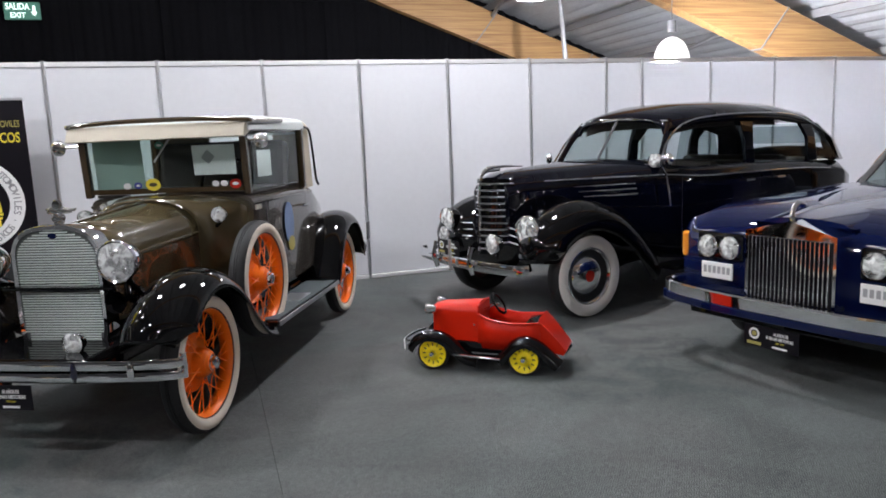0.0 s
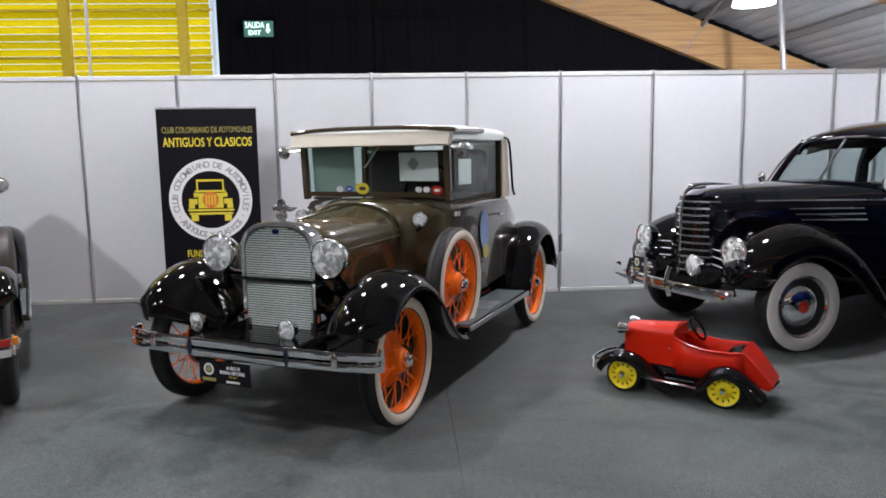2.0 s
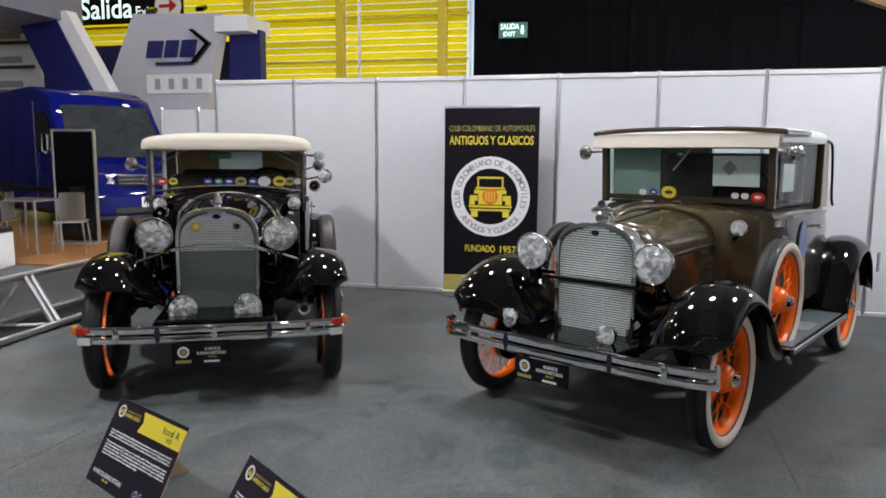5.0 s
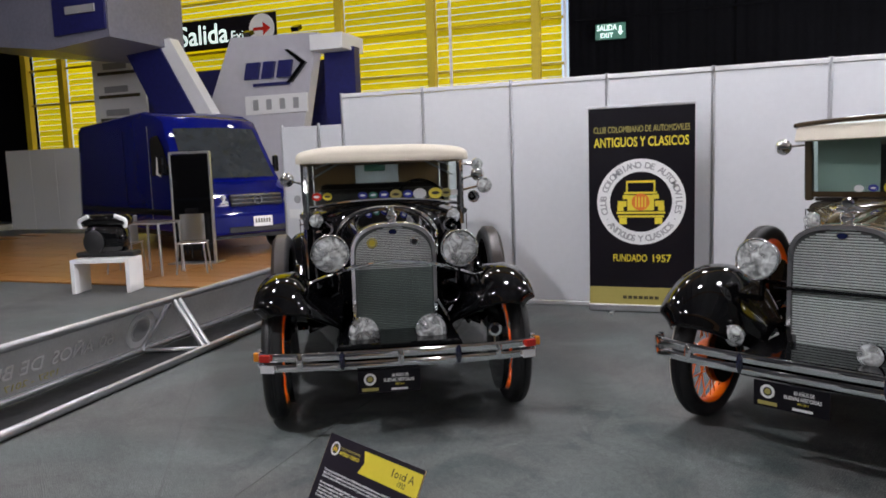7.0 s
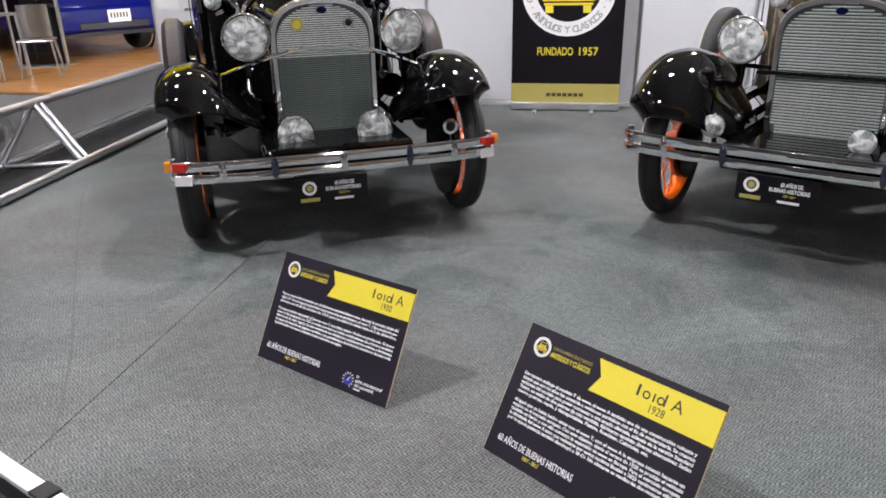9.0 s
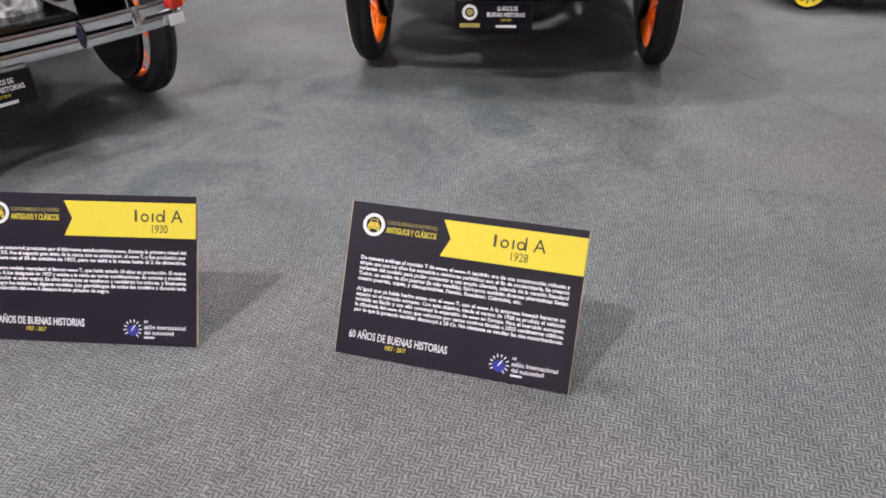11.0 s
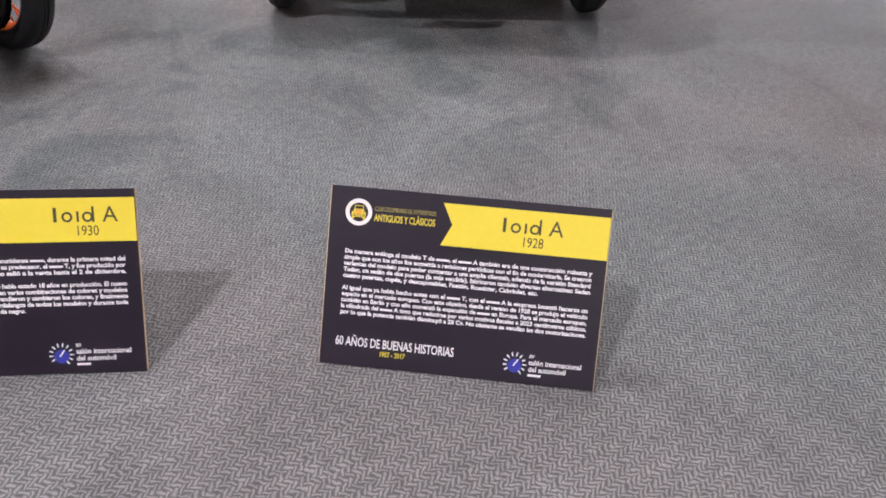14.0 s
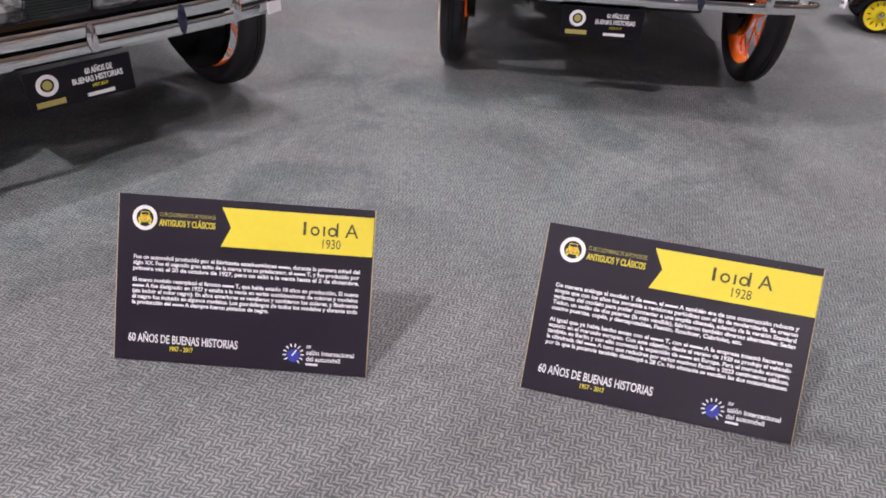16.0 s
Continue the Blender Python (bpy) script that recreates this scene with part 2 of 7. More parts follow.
CURTAIN = mat("black_drape", (0.004, 0.004, 0.005), 0.9, vary=0.3, scale=0.7, bump=0.3, bump_scale=8, spec=0.05)
GLULAM = wood_material("laminated_timber", (0.22, 0.11, 0.045), (0.42, 0.25, 0.10), (0.35, 5.0, 14.0))
ROOF = mat("grey_roof_sheet", (0.34, 0.35, 0.37), 0.5, 0.0, vary=0.15, scale=0.8)
STEEL = mat("grey_painted_steel", (0.22, 0.22, 0.23), 0.5, 0.3, vary=0.15)
YELLOW = mat("yellow_steel", (0.62, 0.46, 0.02), 0.5, vary=0.1, scale=2)
LOUVRE = mat("yellow_translucent_louvre", (0.95, 0.84, 0.03), 0.5, vary=0.08, scale=1.5, rand=0.14, translucent=0.86)
HALLWALL = mat("grey_hall_wall", (0.13, 0.13, 0.14), 0.8, vary=0.2, scale=0.5)
BLACK_PRINT = mat("black_print", (0.006, 0.005, 0.008), 0.35, vary=0.1, scale=3, spec=0.25)
YELLOW_PRINT = mat("yellow_print", (0.78, 0.64, 0.05), 0.45, vary=0.03)
GOLD_PRINT = mat("dull_gold_print", (0.42, 0.36, 0.10), 0.5, vary=0.05)
WHITE_PRINT = mat("white_print", (0.82, 0.82, 0.82), 0.5, vary=0.03)
GREY_PRINT = mat("grey_print", (0.35, 0.35, 0.36), 0.5, vary=0.05)
ORANGE_PRINT = mat("orange_print", (0.75, 0.20, 0.03), 0.5, vary=0.05)
BLUE_PRINT = mat("blue_print", (0.03, 0.04, 0.35), 0.5, vary=0.05)
DARK_PRINT = mat("dark_brown_print", (0.06, 0.05, 0.02), 0.5, vary=0.05)
KRAFT = mat("raw_board_edge", (0.45, 0.33, 0.2), 0.8, vary=0.1, scale=20)
CHROME = mat("chrome", (0.94, 0.95, 0.96), 0.045, 1.0, vary=0.04, scale=9)
NICKEL = mat("nickel_mesh", (0.50, 0.55, 0.52), 0.42, 0.9, vary=0.12, scale=12)
RUBBER = mat("black_rubber", (0.009, 0.009, 0.010), 0.6, vary=0.25, scale=15, bump=0.15)
WHITEWALL = mat("cream_whitewall_rubber", (0.80, 0.72, 0.60), 0.5, vary=0.06, scale=10)
WHITEWALL_PURE = mat("white_sidewall_rubber", (0.80, 0.78, 0.74), 0.5, vary=0.06, scale=10)
ORANGE = mat("orange_wheel_enamel", (0.95, 0.17, 0.004), 0.35, vary=0.08, coat=0.15, spec=0.3)
BLACK_PAINT = mat("black_enamel", (0.0025, 0.0025, 0.003), 0.3, vary=0.2, coat=1.0, spec=0.0)
OLIVE = mat("olive_brown_enamel", (0.085, 0.066, 0.032), 0.22, vary=0.06, scale=2, coat=1.0)
BROWN = mat("brown_enamel", (0.062, 0.040, 0.020), 0.22, vary=0.06, scale=2, coat=1.0)
TAUPE = mat("taupe_enamel", (0.060, 0.052, 0.044), 0.25, vary=0.06, scale=2, coat=1.0)
CREAM = mat("cream_canvas", (0.70, 0.64, 0.53), 0.8, vary=0.06, scale=8, bump=0.25, bump_scale=300, translucent=0.2)
BEIGE = mat("beige_canvas", (0.50, 0.44, 0.34), 0.85, vary=0.08, scale=6, bump=0.25, bump_scale=300)
ROOF_PALE = mat("pale_grey_canvas", (0.60, 0.64, 0.63), 0.7, vary=0.06, scale=6, bump=0.2, bump_scale=300)
LEATHER = mat("dark_leather", (0.03, 0.022, 0.018), 0.45, vary=0.2, scale=12, bump=0.2)
TAN_LINING = mat("tan_lining", (0.46, 0.36, 0.25), 0.85, vary=0.15, scale=8, translucent=0.5)
GLASS = glass("clear_glass", (0.86, 0.92, 0.90))
GLASS_DARK = glass("tinted_glass", (0.55, 0.62, 0.62))


def lens_material():
    """Pressed lamp glass: clear, faceted; milky white in its flutes stands in for lamp sparkle."""
    m = glass("pressed_lamp_glass", (0.97, 0.98, 0.98), 0.05, 0.30)
    N, K = m.node_tree.nodes, m.node_tree.links
    tc = N.new("ShaderNodeTexCoord")
    facet = N.new("ShaderNodeTexVoronoi")
    facet.inputs["Scale"].default_value = 30
    K.new(tc.outputs["Object"], facet.inputs["Vector"])
    glint_mottle = N.new("ShaderNodeTexNoise")
    glint_mottle.inputs["Scale"].default_value, glint_mottle.inputs["Detail"].default_value, glint_mottle.inputs["Distortion"].default_value = 20, 3, 1.0
    K.new(tc.outputs["Object"], glint_mottle.inputs["Vector"])
    bump = N.new("ShaderNodeBump")
    bump.inputs["Strength"].default_value, bump.inputs["Distance"].default_value = 0.9, 0.012
    K.new(facet.outputs["Distance"], bump.inputs["Height"])
    for n in [q for q in N if q.type == "BSDF_GLOSSY"]:
        K.new(bump.outputs[0], n.inputs["Normal"])
    haze = N.new("ShaderNodeBsdfDiffuse")
    haze.inputs[0].default_value = (0.90, 0.93, 0.92, 1)
    K.new(bump.outputs[0], haze.inputs["Normal"])
    amount = N.new("ShaderNodeMapRange")
    amount.inputs["From Min"].default_value, amount.inputs["From Max"].default_value = 0.38, 0.62
    amount.inputs["To Min"].default_value, amount.inputs["To Max"].default_value = 0.20, 0.95
    K.new(glint_mottle.outputs["Fac"], amount.inputs["Value"])
    mixer = N.new("ShaderNodeMixShader")
    out = N["Material Output"]
    K.new(amount.outputs[0], mixer.inputs[0])
    K.new(out.inputs["Surface"].links[0].from_socket, mixer.inputs[1])
    K.new(haze.outputs[0], mixer.inputs[2])
    K.new(mixer.outputs[0], out.inputs["Surface"])
    return m


LENS = lens_material()
BRIGHT_MESH = mat("plated_stone_guard", (0.82, 0.85, 0.84), 0.40, 0.85, vary=0.15, scale=25)
REFLECTOR = mat("silvered_reflector", (0.97, 0.98, 0.98), 0.10, 1.0, vary=0.03, scale=14, bump=0.35, bump_scale=45)
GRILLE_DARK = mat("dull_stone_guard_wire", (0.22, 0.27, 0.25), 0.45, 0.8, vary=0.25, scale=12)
AMBER = mat("amber_plastic", (0.80, 0.28, 0.02), 0.25, vary=0.1, coat=0.5)
REDLENS = mat("red_lens", (0.55, 0.03, 0.02), 0.25, vary=0.1, coat=0.5)
MIDNIGHT = mat("midnight_blue_enamel", (0.002, 0.0024, 0.006), 0.3, vary=0.1, coat=1.0, spec=0.0)
NAVY = mat("navy_enamel", (0.003, 0.007, 0.042), 0.3, vary=0.08, coat=1.0, spec=0.0)
RED = mat("red_enamel", (0.58, 0.016, 0.003), 0.36, vary=0.06, coat=0.22, spec=0.15)
YELLOW_PAINT = mat("yellow_wheel_enamel", (0.90, 0.70, 0.012), 0.35, vary=0.06, coat=0.15, spec=0.3)
VAN_BLUE = mat("royal_blue_paint", (0.003, 0.006, 0.12), 0.3, vary=0.06, scale=2, coat=0.6, spec=0.0)
BOARD_GREY = mat("running_board_ribbed_rubber", (0.11, 0.13, 0.14), 0.6, vary=0.15, scale=10)
STAND_WOOD = wood_material("orange_wood_floor", (0.30, 0.13, 0.035), (0.46, 0.22, 0.07), (1.0, 8.0, 8.0), 0.3)
STAND_GREY = mat("silver_graphic_panel", (0.56, 0.55, 0.60), 0.4, vary=0.06, scale=0.4)
BOX_GREY = mat("grey_blue_fascia", (0.20, 0.20, 0.26), 0.45, vary=0.15, scale=0.8)
PLACARD_BLACK = mat("aubergine_black_print", (0.017, 0.013, 0.022), 0.4, vary=0.1, scale=5, spec=0.35)
CLAMP = mat("dark_clamp_enamel", (0.012, 0.014, 0.04), 0.2, vary=0.1, coat=0.8)
STAND_BLUE = mat("deep_blue_graphic_panel", (0.014, 0.016, 0.11), 0.4, vary=0.25, scale=0.7)
CLEAR_PLASTIC = glass("clear_acrylic", (0.80, 0.82, 0.84), 0.15, 0.22, 0.35)
VINYL = mat("translucent_grey_vinyl", (0.36, 0.36, 0.36), 0.45, vary=0.15, scale=3, translucent=0.3)
LAMP_GLOW = glow("lamp_diffuser", (1.0, 0.98, 0.96), 45.0)
SHADE_GLOW = glow("lit_acrylic_shade", (1.0, 0.99, 0.97), 1.6)
EXIT_GREEN = mat("green_sign_face", (0.05, 0.22, 0.15), 0.4, vary=0.05)
EXIT_WHITE = glow("lit_sign_lettering", (0.75, 0.95, 0.88), 1.2)

# ---- mesh helpers ----


def part(name, bm, material, parent=None, label="", smooth=None):
    """Links a bmesh as one mesh object, under parent if given."""
    bmesh.ops.recalc_face_normals(bm, faces=bm.faces)
    me = bpy.data.meshes.new(name)
    bm.to_mesh(me)
    bm.free()
    if smooth is not None:
        me.shade_smooth()
        me.set_sharp_from_angle(angle=radians(smooth))
    me.materials.append(material)
    ob = new(name, me)
    ob.parent = parent
    if label:
        ob["label"] = label
    return ob


def share(name, ob, parent, m):
    """Another object on the same mesh."""
    o = new(name, ob.data)
    o.parent = parent
    o.matrix_basis = m
    return o


def thing(name, m, label, category, group="", kind=""):
    e = new(name)
    e.empty_display_size = 0.1
    e.matrix_world = m
    return tagged(e, label, category, group, kind)


def box(sx, sy, sz, loc=(0, 0, 0), rot=(0, 0, 0), bevel=0.0, bm=None):
    bm = bm or bmesh.new()
    m = pose(*loc, *rot) @ Matrix.Diagonal((sx, sy, sz, 1))
    r = bmesh.ops.create_cube(bm, size=1.0, matrix=m)
    if bevel:
        es = list({e for v in r["verts"] for e in v.link_edges})
        bmesh.ops.bevel(bm, geom=es, offset=bevel, segments=2, affect="EDGES", profile=0.5)
    return bm


def lathe(prof, seg=32, m=Matrix(), bm=None):
    """Revolves (radius, height) pairs about Z."""
    bm = bm or bmesh.new()
    rings = []
    for r, h in prof:
        if r < 1e-5:
            rings.append([bm.verts.new(m @ Vector((0, 0, h)))])
        else:
            rings.append([bm.verts.new(m @ Vector((r * math.cos(2 * math.pi * i / seg), r * math.sin(2 * math.pi * i / seg), h))) for i in range(seg)])
    for a, b in zip(rings[:-1], rings[1:]):
        for i in range(seg):
            j = (i + 1) % seg
            f = [a[i % len(a)], a[j % len(a)], b[j % len(b)], b[i % len(b)]]
            f = [v for k, v in enumerate(f) if v not in f[:k]]
            if len(f) > 2:
                bm.faces.new(f)
    return bm


def smooth_path(pts, n=6):
    """Catmull-Rom through the points, n steps a span."""
    P = [Vector(p) for p in pts]
    Q = [P[0] * 2 - P[1]] + P + [P[-1] * 2 - P[-2]]
    out = []
    for i in range(1, len(Q) - 2):
        for k in range(n):
            t = k / n
            a, b, c, d = Q[i - 1], Q[i], Q[i + 1], Q[i + 2]
            out.append(0.5 * (2 * b + (c - a) * t + (2 * a - 5 * b + 4 * c - d) * t * t + (3 * b - a - 3 * c + d) * t ** 3))
    out.append(P[-1])
    return out


def loft(rings, cyclic=False, caps=False, bm=None):
    bm = bm or bmesh.new()
    R = [[bm.verts.new(p) for p in ring] for ring in rings]
    for a, b in zip(R[:-1], R[1:]):
        n = len(a)
        for i in range(n if cyclic else n - 1):
            j = (i + 1) % n
            try:
                bm.faces.new((a[i], a[j], b[j], b[i]))
            except ValueError:
                pass
    if caps:
        for ring in (R[0], R[-1]):
            bm.faces.new(ring)
    return bm


def tube(pts, r, seg=8, bm=None, closed=False):
    pts = [Vector(p) for p in pts]
    rings = []
    n = len(pts)
    up = None
    for i, p in enumerate(pts):
        if closed:
            d = pts[(i + 1) % n] - pts[i - 1]
        else:
            d = pts[min(i + 1, n - 1)] - pts[max(i - 1, 0)]
        d.normalize()
        if up is None:
            up = Vector((0, 0, 1)) if abs(d.z) < 0.9 else Vector((0, 1, 0))
        s = d.cross(up).normalized()
        up = s.cross(d).normalized()
        rr = r[i] if isinstance(r, (list, tuple)) else r
        rings.append([p + rr * (math.cos(2 * math.pi * k / seg) * s + math.sin(2 * math.pi * k / seg) * up) for k in range(seg)])
    if closed:
        rings.append(rings[0])
    return loft(rings, True, not closed, bm)


def prism(outline, depth, m=Matrix(), bm=None):
    """Extrudes an (x, z) outline along y by depth."""
    bm = bm or bmesh.new()
    a = [bm.verts.new(m @ Vector((x, 0, z))) for x, z in outline]
    b = [bm.verts.new(m @ Vector((x, depth, z))) for x, z in outline]
    n = len(a)
    bm.faces.new(a)
    bm.faces.new(b[::-1])
    for i in range(n):
        bm.faces.new((a[i], b[i], b[(i + 1) % n], a[(i + 1) % n]))
    return bm


def thick(ob, t, offset=-1.0):
    s = ob.modifiers.new("thickness", "SOLIDIFY")
    s.thickness, s.offset = t, offset
    return ob


def lettering(name, text, size, material, parent, m, align="LEFT", width=0.0, extrude=0.0008, bold=0.0):
    """Built-in font as a mesh; width squeezes or stretches the line to that length."""
    cu = bpy.data.curves.new(name, "FONT")
    cu.body, cu.size, cu.align_x, cu.extrude, cu.offset = text, size, align, extrude, bold
    cu.resolution_u = 3
    tmp = new(name + "_curve", cu)
    bpy.context.view_layer.update()
    me = bpy.data.meshes.new_from_object(tmp.evaluated_get(bpy.context.evaluated_depsgraph_get()))
    w = tmp.dimensions.x
    bpy.data.objects.remove(tmp)
    bpy.data.curves.remove(cu)
    if width and w > 0:
        me.transform(Matrix.Diagonal((width / w, 1, 1, 1)))
    me.materials.append(material)
    ob = new(name, me)
    ob.parent = parent
    ob.matrix_basis = m
    return ob


# ---- hall: floor, walls, roof ----
floor = thing("floor", Matrix(), "grey loop-pile exhibition carpet with seams, tyre marks and painted shade", "floor", kind="structure")
bm = box(60, 60, 0.1, (-5, 0, -0.125))
part("subfloor", bm, AISLE, floor)
EDGE_A, EDGE_B = Vector((-5.55, 2.57)), Vector((14.0, -6.06))


def ribbon_crease(pts, w):
    """A worn crease that stands a hair above the pile."""
    P = smooth_path([(x, y, 0) for x, y in pts], 8)
    rings = []
    for i, q in enumerate(P):
        d = (P[min(i + 1, len(P) - 1)] - P[max(i - 1, 0)]).normalized()
        n = Vector((-d.y, d.x, 0)) * w * (0.35 + 0.3 * abs(math.sin(i * 1.7)))
        rings.append([q + n, q + n * 0.5 + Vector((0, 0, 0.0015)), q - n * 0.5 + Vector((0, 0, 0.0015)), q - n])
    return loft(rings)


def edge_y(x):
    return EDGE_A.y + (x - EDGE_A.x) * (EDGE_B.y - EDGE_A.y) / (EDGE_B.x - EDGE_A.x)


OPEN_SEAMS = {-3.75: 0.0022, -0.12: 0.0011}
SEAMS = [-5.62, -3.75, -0.12, 3.33, 6.6, 10.05, 14.0]
for xa, xb in zip(SEAMS[:-1], SEAMS[1:]):
    xa, xb = xa + OPEN_SEAMS.get(xa, 0.0006), xb - OPEN_SEAMS.get(xb, 0.0006)
    bm = bmesh.new()
    lo = [bm.verts.new((x, y, -0.075)) for x, y in ((xa, edge_y(xa)), (xb, edge_y(xb)), (xb, 19.4), (xa, 19.4))]
    hi = [bm.verts.new((v.co.x, v.co.y, 0.0)) for v in lo]
    bm.faces.new(hi)
    for i in range(4):
        bm.faces.new((lo[i], lo[(i + 1) % 4], hi[(i + 1) % 4], hi[i]))
    part("carpet_strip", bm, CARPET, floor)
bm = box(30, 26, 0.07, (-20.64, 6.6, -0.04))
part("hall_carpet", bm, CARPET, floor)

part("carpet_crease", ribbon_crease([(-5.24, 4.17), (-4.6, 3.22), (-4.0, 2.34), (-3.72, 1.86)], 0.006), CARPET_CREASE, floor)

trim = thing("trim", pose(EDGE_A.x, EDGE_A.y, 0, 0, 0, math.degrees(math.atan2(EDGE_B.y - EDGE_A.y, EDGE_B.x - EDGE_A.x))),
             "pale aluminium edge trim along the carpeted stand", "trim", kind="structure")
part("edge_profile", box(21.2, 0.05, 0.02, (10.6, -0.03, 0.004), bevel=0.004), ALU_WHITE, trim)
part("edge_skirt", box(21.2, 0.012, 0.07, (10.6, -0.05, -0.041)), BLACK_PRINT, trim)
part("joint", box(0.07, 0.058, 0.012, (2.16, -0.03, 0.016), bevel=0.003), BLACK_PRINT, trim)

# white exhibition partition
WALL_Y, WALL_H = 7.37, 2.345
wall = thing("wall_north", pose(0, WALL_Y, 0), "white laminate exhibition partition in aluminium posts", "partition wall", kind="structure")
JOINTS = [-5.633 + 0.99 * k for k in range(11)]
JOINTS += [JOINTS[-1] + 0.49 + 0.99 * k for k in range(8)]
p0 = None
for xa, xb in zip(JOINTS[:-1], JOINTS[1:]):
    w = xb - xa - 0.03
    part("panel", box(w, 0.008, WALL_H - 0.10, ((xa + xb) / 2, 0.0, WALL_H / 2), bevel=0.002), PANEL, wall)
    part("top_rail", box(w, 0.03, 0.045, ((xa + xb) / 2, 0, WALL_H - 0.024), bevel=0.004), ALU_WHITE, wall)
    part("bottom_rail", box(w, 0.03, 0.04, ((xa + xb) / 2, 0, 0.022), bevel=0.004), ALU_WHITE, wall)
for x in JOINTS:
    bm = lathe([(0, 0.0), (0.02, 0.0), (0.02, WALL_H + 0.008), (0, WALL_H + 0.008)], 8)
    p = part("post", bm, ALU, wall) if p0 is None else share("post", p0, wall, pose(x, 0, 0))
    if p0 is None:
        p0 = p
        p.location = (x, 0, 0)
    else:
        bm.free()

# gable end of the hall: black drapes and yellow louvres
GABLE_Y = 19.5
drape = thing("wall_gable", pose(0, GABLE_Y, 0), "black drape hung across the gable end of the hall", "drape", kind="structure")
for i in range(11):
    xa = -5.2 + i * 2.05
    bm = bmesh.new()
    ring = []
    for k in range(33):
        x = xa + 2.12 * k / 32
        ring.append((x, 0.03 * (i % 2) + 0.05 * math.sin(k * 1.9 + i) * 0.3 + 0.02 * math.sin(k * 0.7)))
    loft([[Vector((x, y, 0)) for x, y in ring], [Vector((x, y, 15.0)) for x, y in ring]], bm=bm)
    thick(part("drape_length", bm, CURTAIN, drape, smooth=60), 0.01)
for z in (3.4, 5.2):
    part("batten", box(22, 0.03, 0.05, (6, -0.11, z)), CURTAIN, drape)

louvres = thing("window_1", pose(0, GABLE_Y, 0), "yellow louvred glazing with daylight behind", "louvre wall", kind="structure")
LX0, LX1 = -24.6, -5.28
cols = [-24.6, -22.9, -18.1, -11.95, -9.05, -6.05]
for x in cols:
    part("column", box(0.24, 0.2, 15, (x, -0.12, 7.5), bevel=0.01), YELLOW, louvres)
part("bright_post", box(0.06, 0.08, 15, (-5.28, -0.1, 7.5)), ALU_WHITE, louvres)
part("bright_post", box(0.07, 0.06, 15, (-8.5, -0.1, 7.5)), ALU_WHITE, louvres)
slat0 = None
bays = [(-24.5, -22.9), (-22.9, -18.1), (-18.1, -11.95), (-11.95, -9.05), (-9.05, -6.05), (-6.05, -5.3)]
rng = random.Random(3)
for xa, xb in bays:
    for k in range(38):
        z = 0.5 + k * 0.19
        m = pose((xa + xb) / 2, 0.05, z, 77 + rng.uniform(-2.5, 2.5), 0, 0) @ Matrix.Diagonal(((xb - xa) - 0.2, 1, 1, 1))
        if slat0 is None:
            slat0 = part("slat", box(1, 0.185, 0.004), LOUVRE, louvres)
            slat0.matrix_basis = m
        else:
            share("slat", slat0, louvres, m)
part("upper_panel", box(LX1 - LX0, 0.05, 7.5, ((LX0 + LX1) / 2, 0.05, 11.4)), LOUVRE, louvres)
for z in (4.15, 5.35, 6.9):
    part("girt", box(LX1 - LX0, 0.06, 0.07, ((LX0 + LX1) / 2, -0.05, z)), YELLOW, louvres)

for nm, sx, sy, x, y in (("wall_west", 0.2, 46, -30, -3.5), ("wall_east", 0.2, 46, 18.5, -3.5), ("wall_south", 49, 0.2, -5.7, -26)):
    o = part(nm, box(sx, sy, 16, (x, y, 8)), HALLWALL)
    tagged(o, "grey plain wall that closes the exhibition hall", "wall", kind="structure")
o = part("wall_gable_side", box(5.4, 0.2, 16, (-27.3, GABLE_Y + 0.1, 8)), CURTAIN)
tagged(o, "black drape wall beside the louvres", "wall", kind="structure")


def rafter_z(x):
    """Underside of the timber rafters."""
    return 5.42 - 0.375 * (x - 3.5) if x > -20 else 5.42 + 0.375 * 23.5 - 0.375 * (-20 - x)


bm = bmesh.new()
xs = [-30.0 + 0.12 * k for k in range(405)]
ring_a, ring_b = [], []
for k, x in enumerate(xs):
    z = rafter_z(x) + 1.35 + 0.03 * (1 if k % 3 == 0 else 0)
    ring_a.append(Vector((x, -26, z)))
    ring_b.append(Vector((x, 21, z)))
loft([ring_a, ring_b], bm=bm)
ceiling = thick(part("ceiling", bm, ROOF), 0.02)
tagged(ceiling, "grey ribbed sheet roof on sloping timber rafters", "roof", kind="structure")
roof_frame = thing("roof_frame", Matrix(), "laminated timber rafters with grey steel purlins", "roof frame", kind="structure")
for y in (19.0, 11.5, 4.0, -3.5, -11.0, -18.5):
    bm = bmesh.new()
    ang = math.degrees(math.atan(-0.375))
    for xa, xb, s in ((-20, 18.4, 1), (-29.9, -20, -1)):
        za, zb = rafter_z(xa + 0.001 * s), rafter_z(xb - 0.001 * s if s > 0 else xb + 0.0)
        prism([(xa, za), (xb, zb), (xb, zb + 1.0), (xa, za + 1.0)], 0.28, pose(0, y - 0.14, 0), bm)
    part("rafter", bm, GLULAM, roof_frame)
    for k in range(9):
        x = -7.6 + 3.0 * k
        bm = box(0.03, 0.31, 1.03, (x, y, rafter_z(x) + 0.5), (0, -ang * 1.9, 0))
        part("connector_plate", bm, STEEL, roof_frame)
for k in range(19):
    x = -19.0 + 1.9 * k
    part("purlin", box(0.08, 45, 0.16, (x, -3, rafter_z(x) + 1.16)), STEEL, roof_frame)
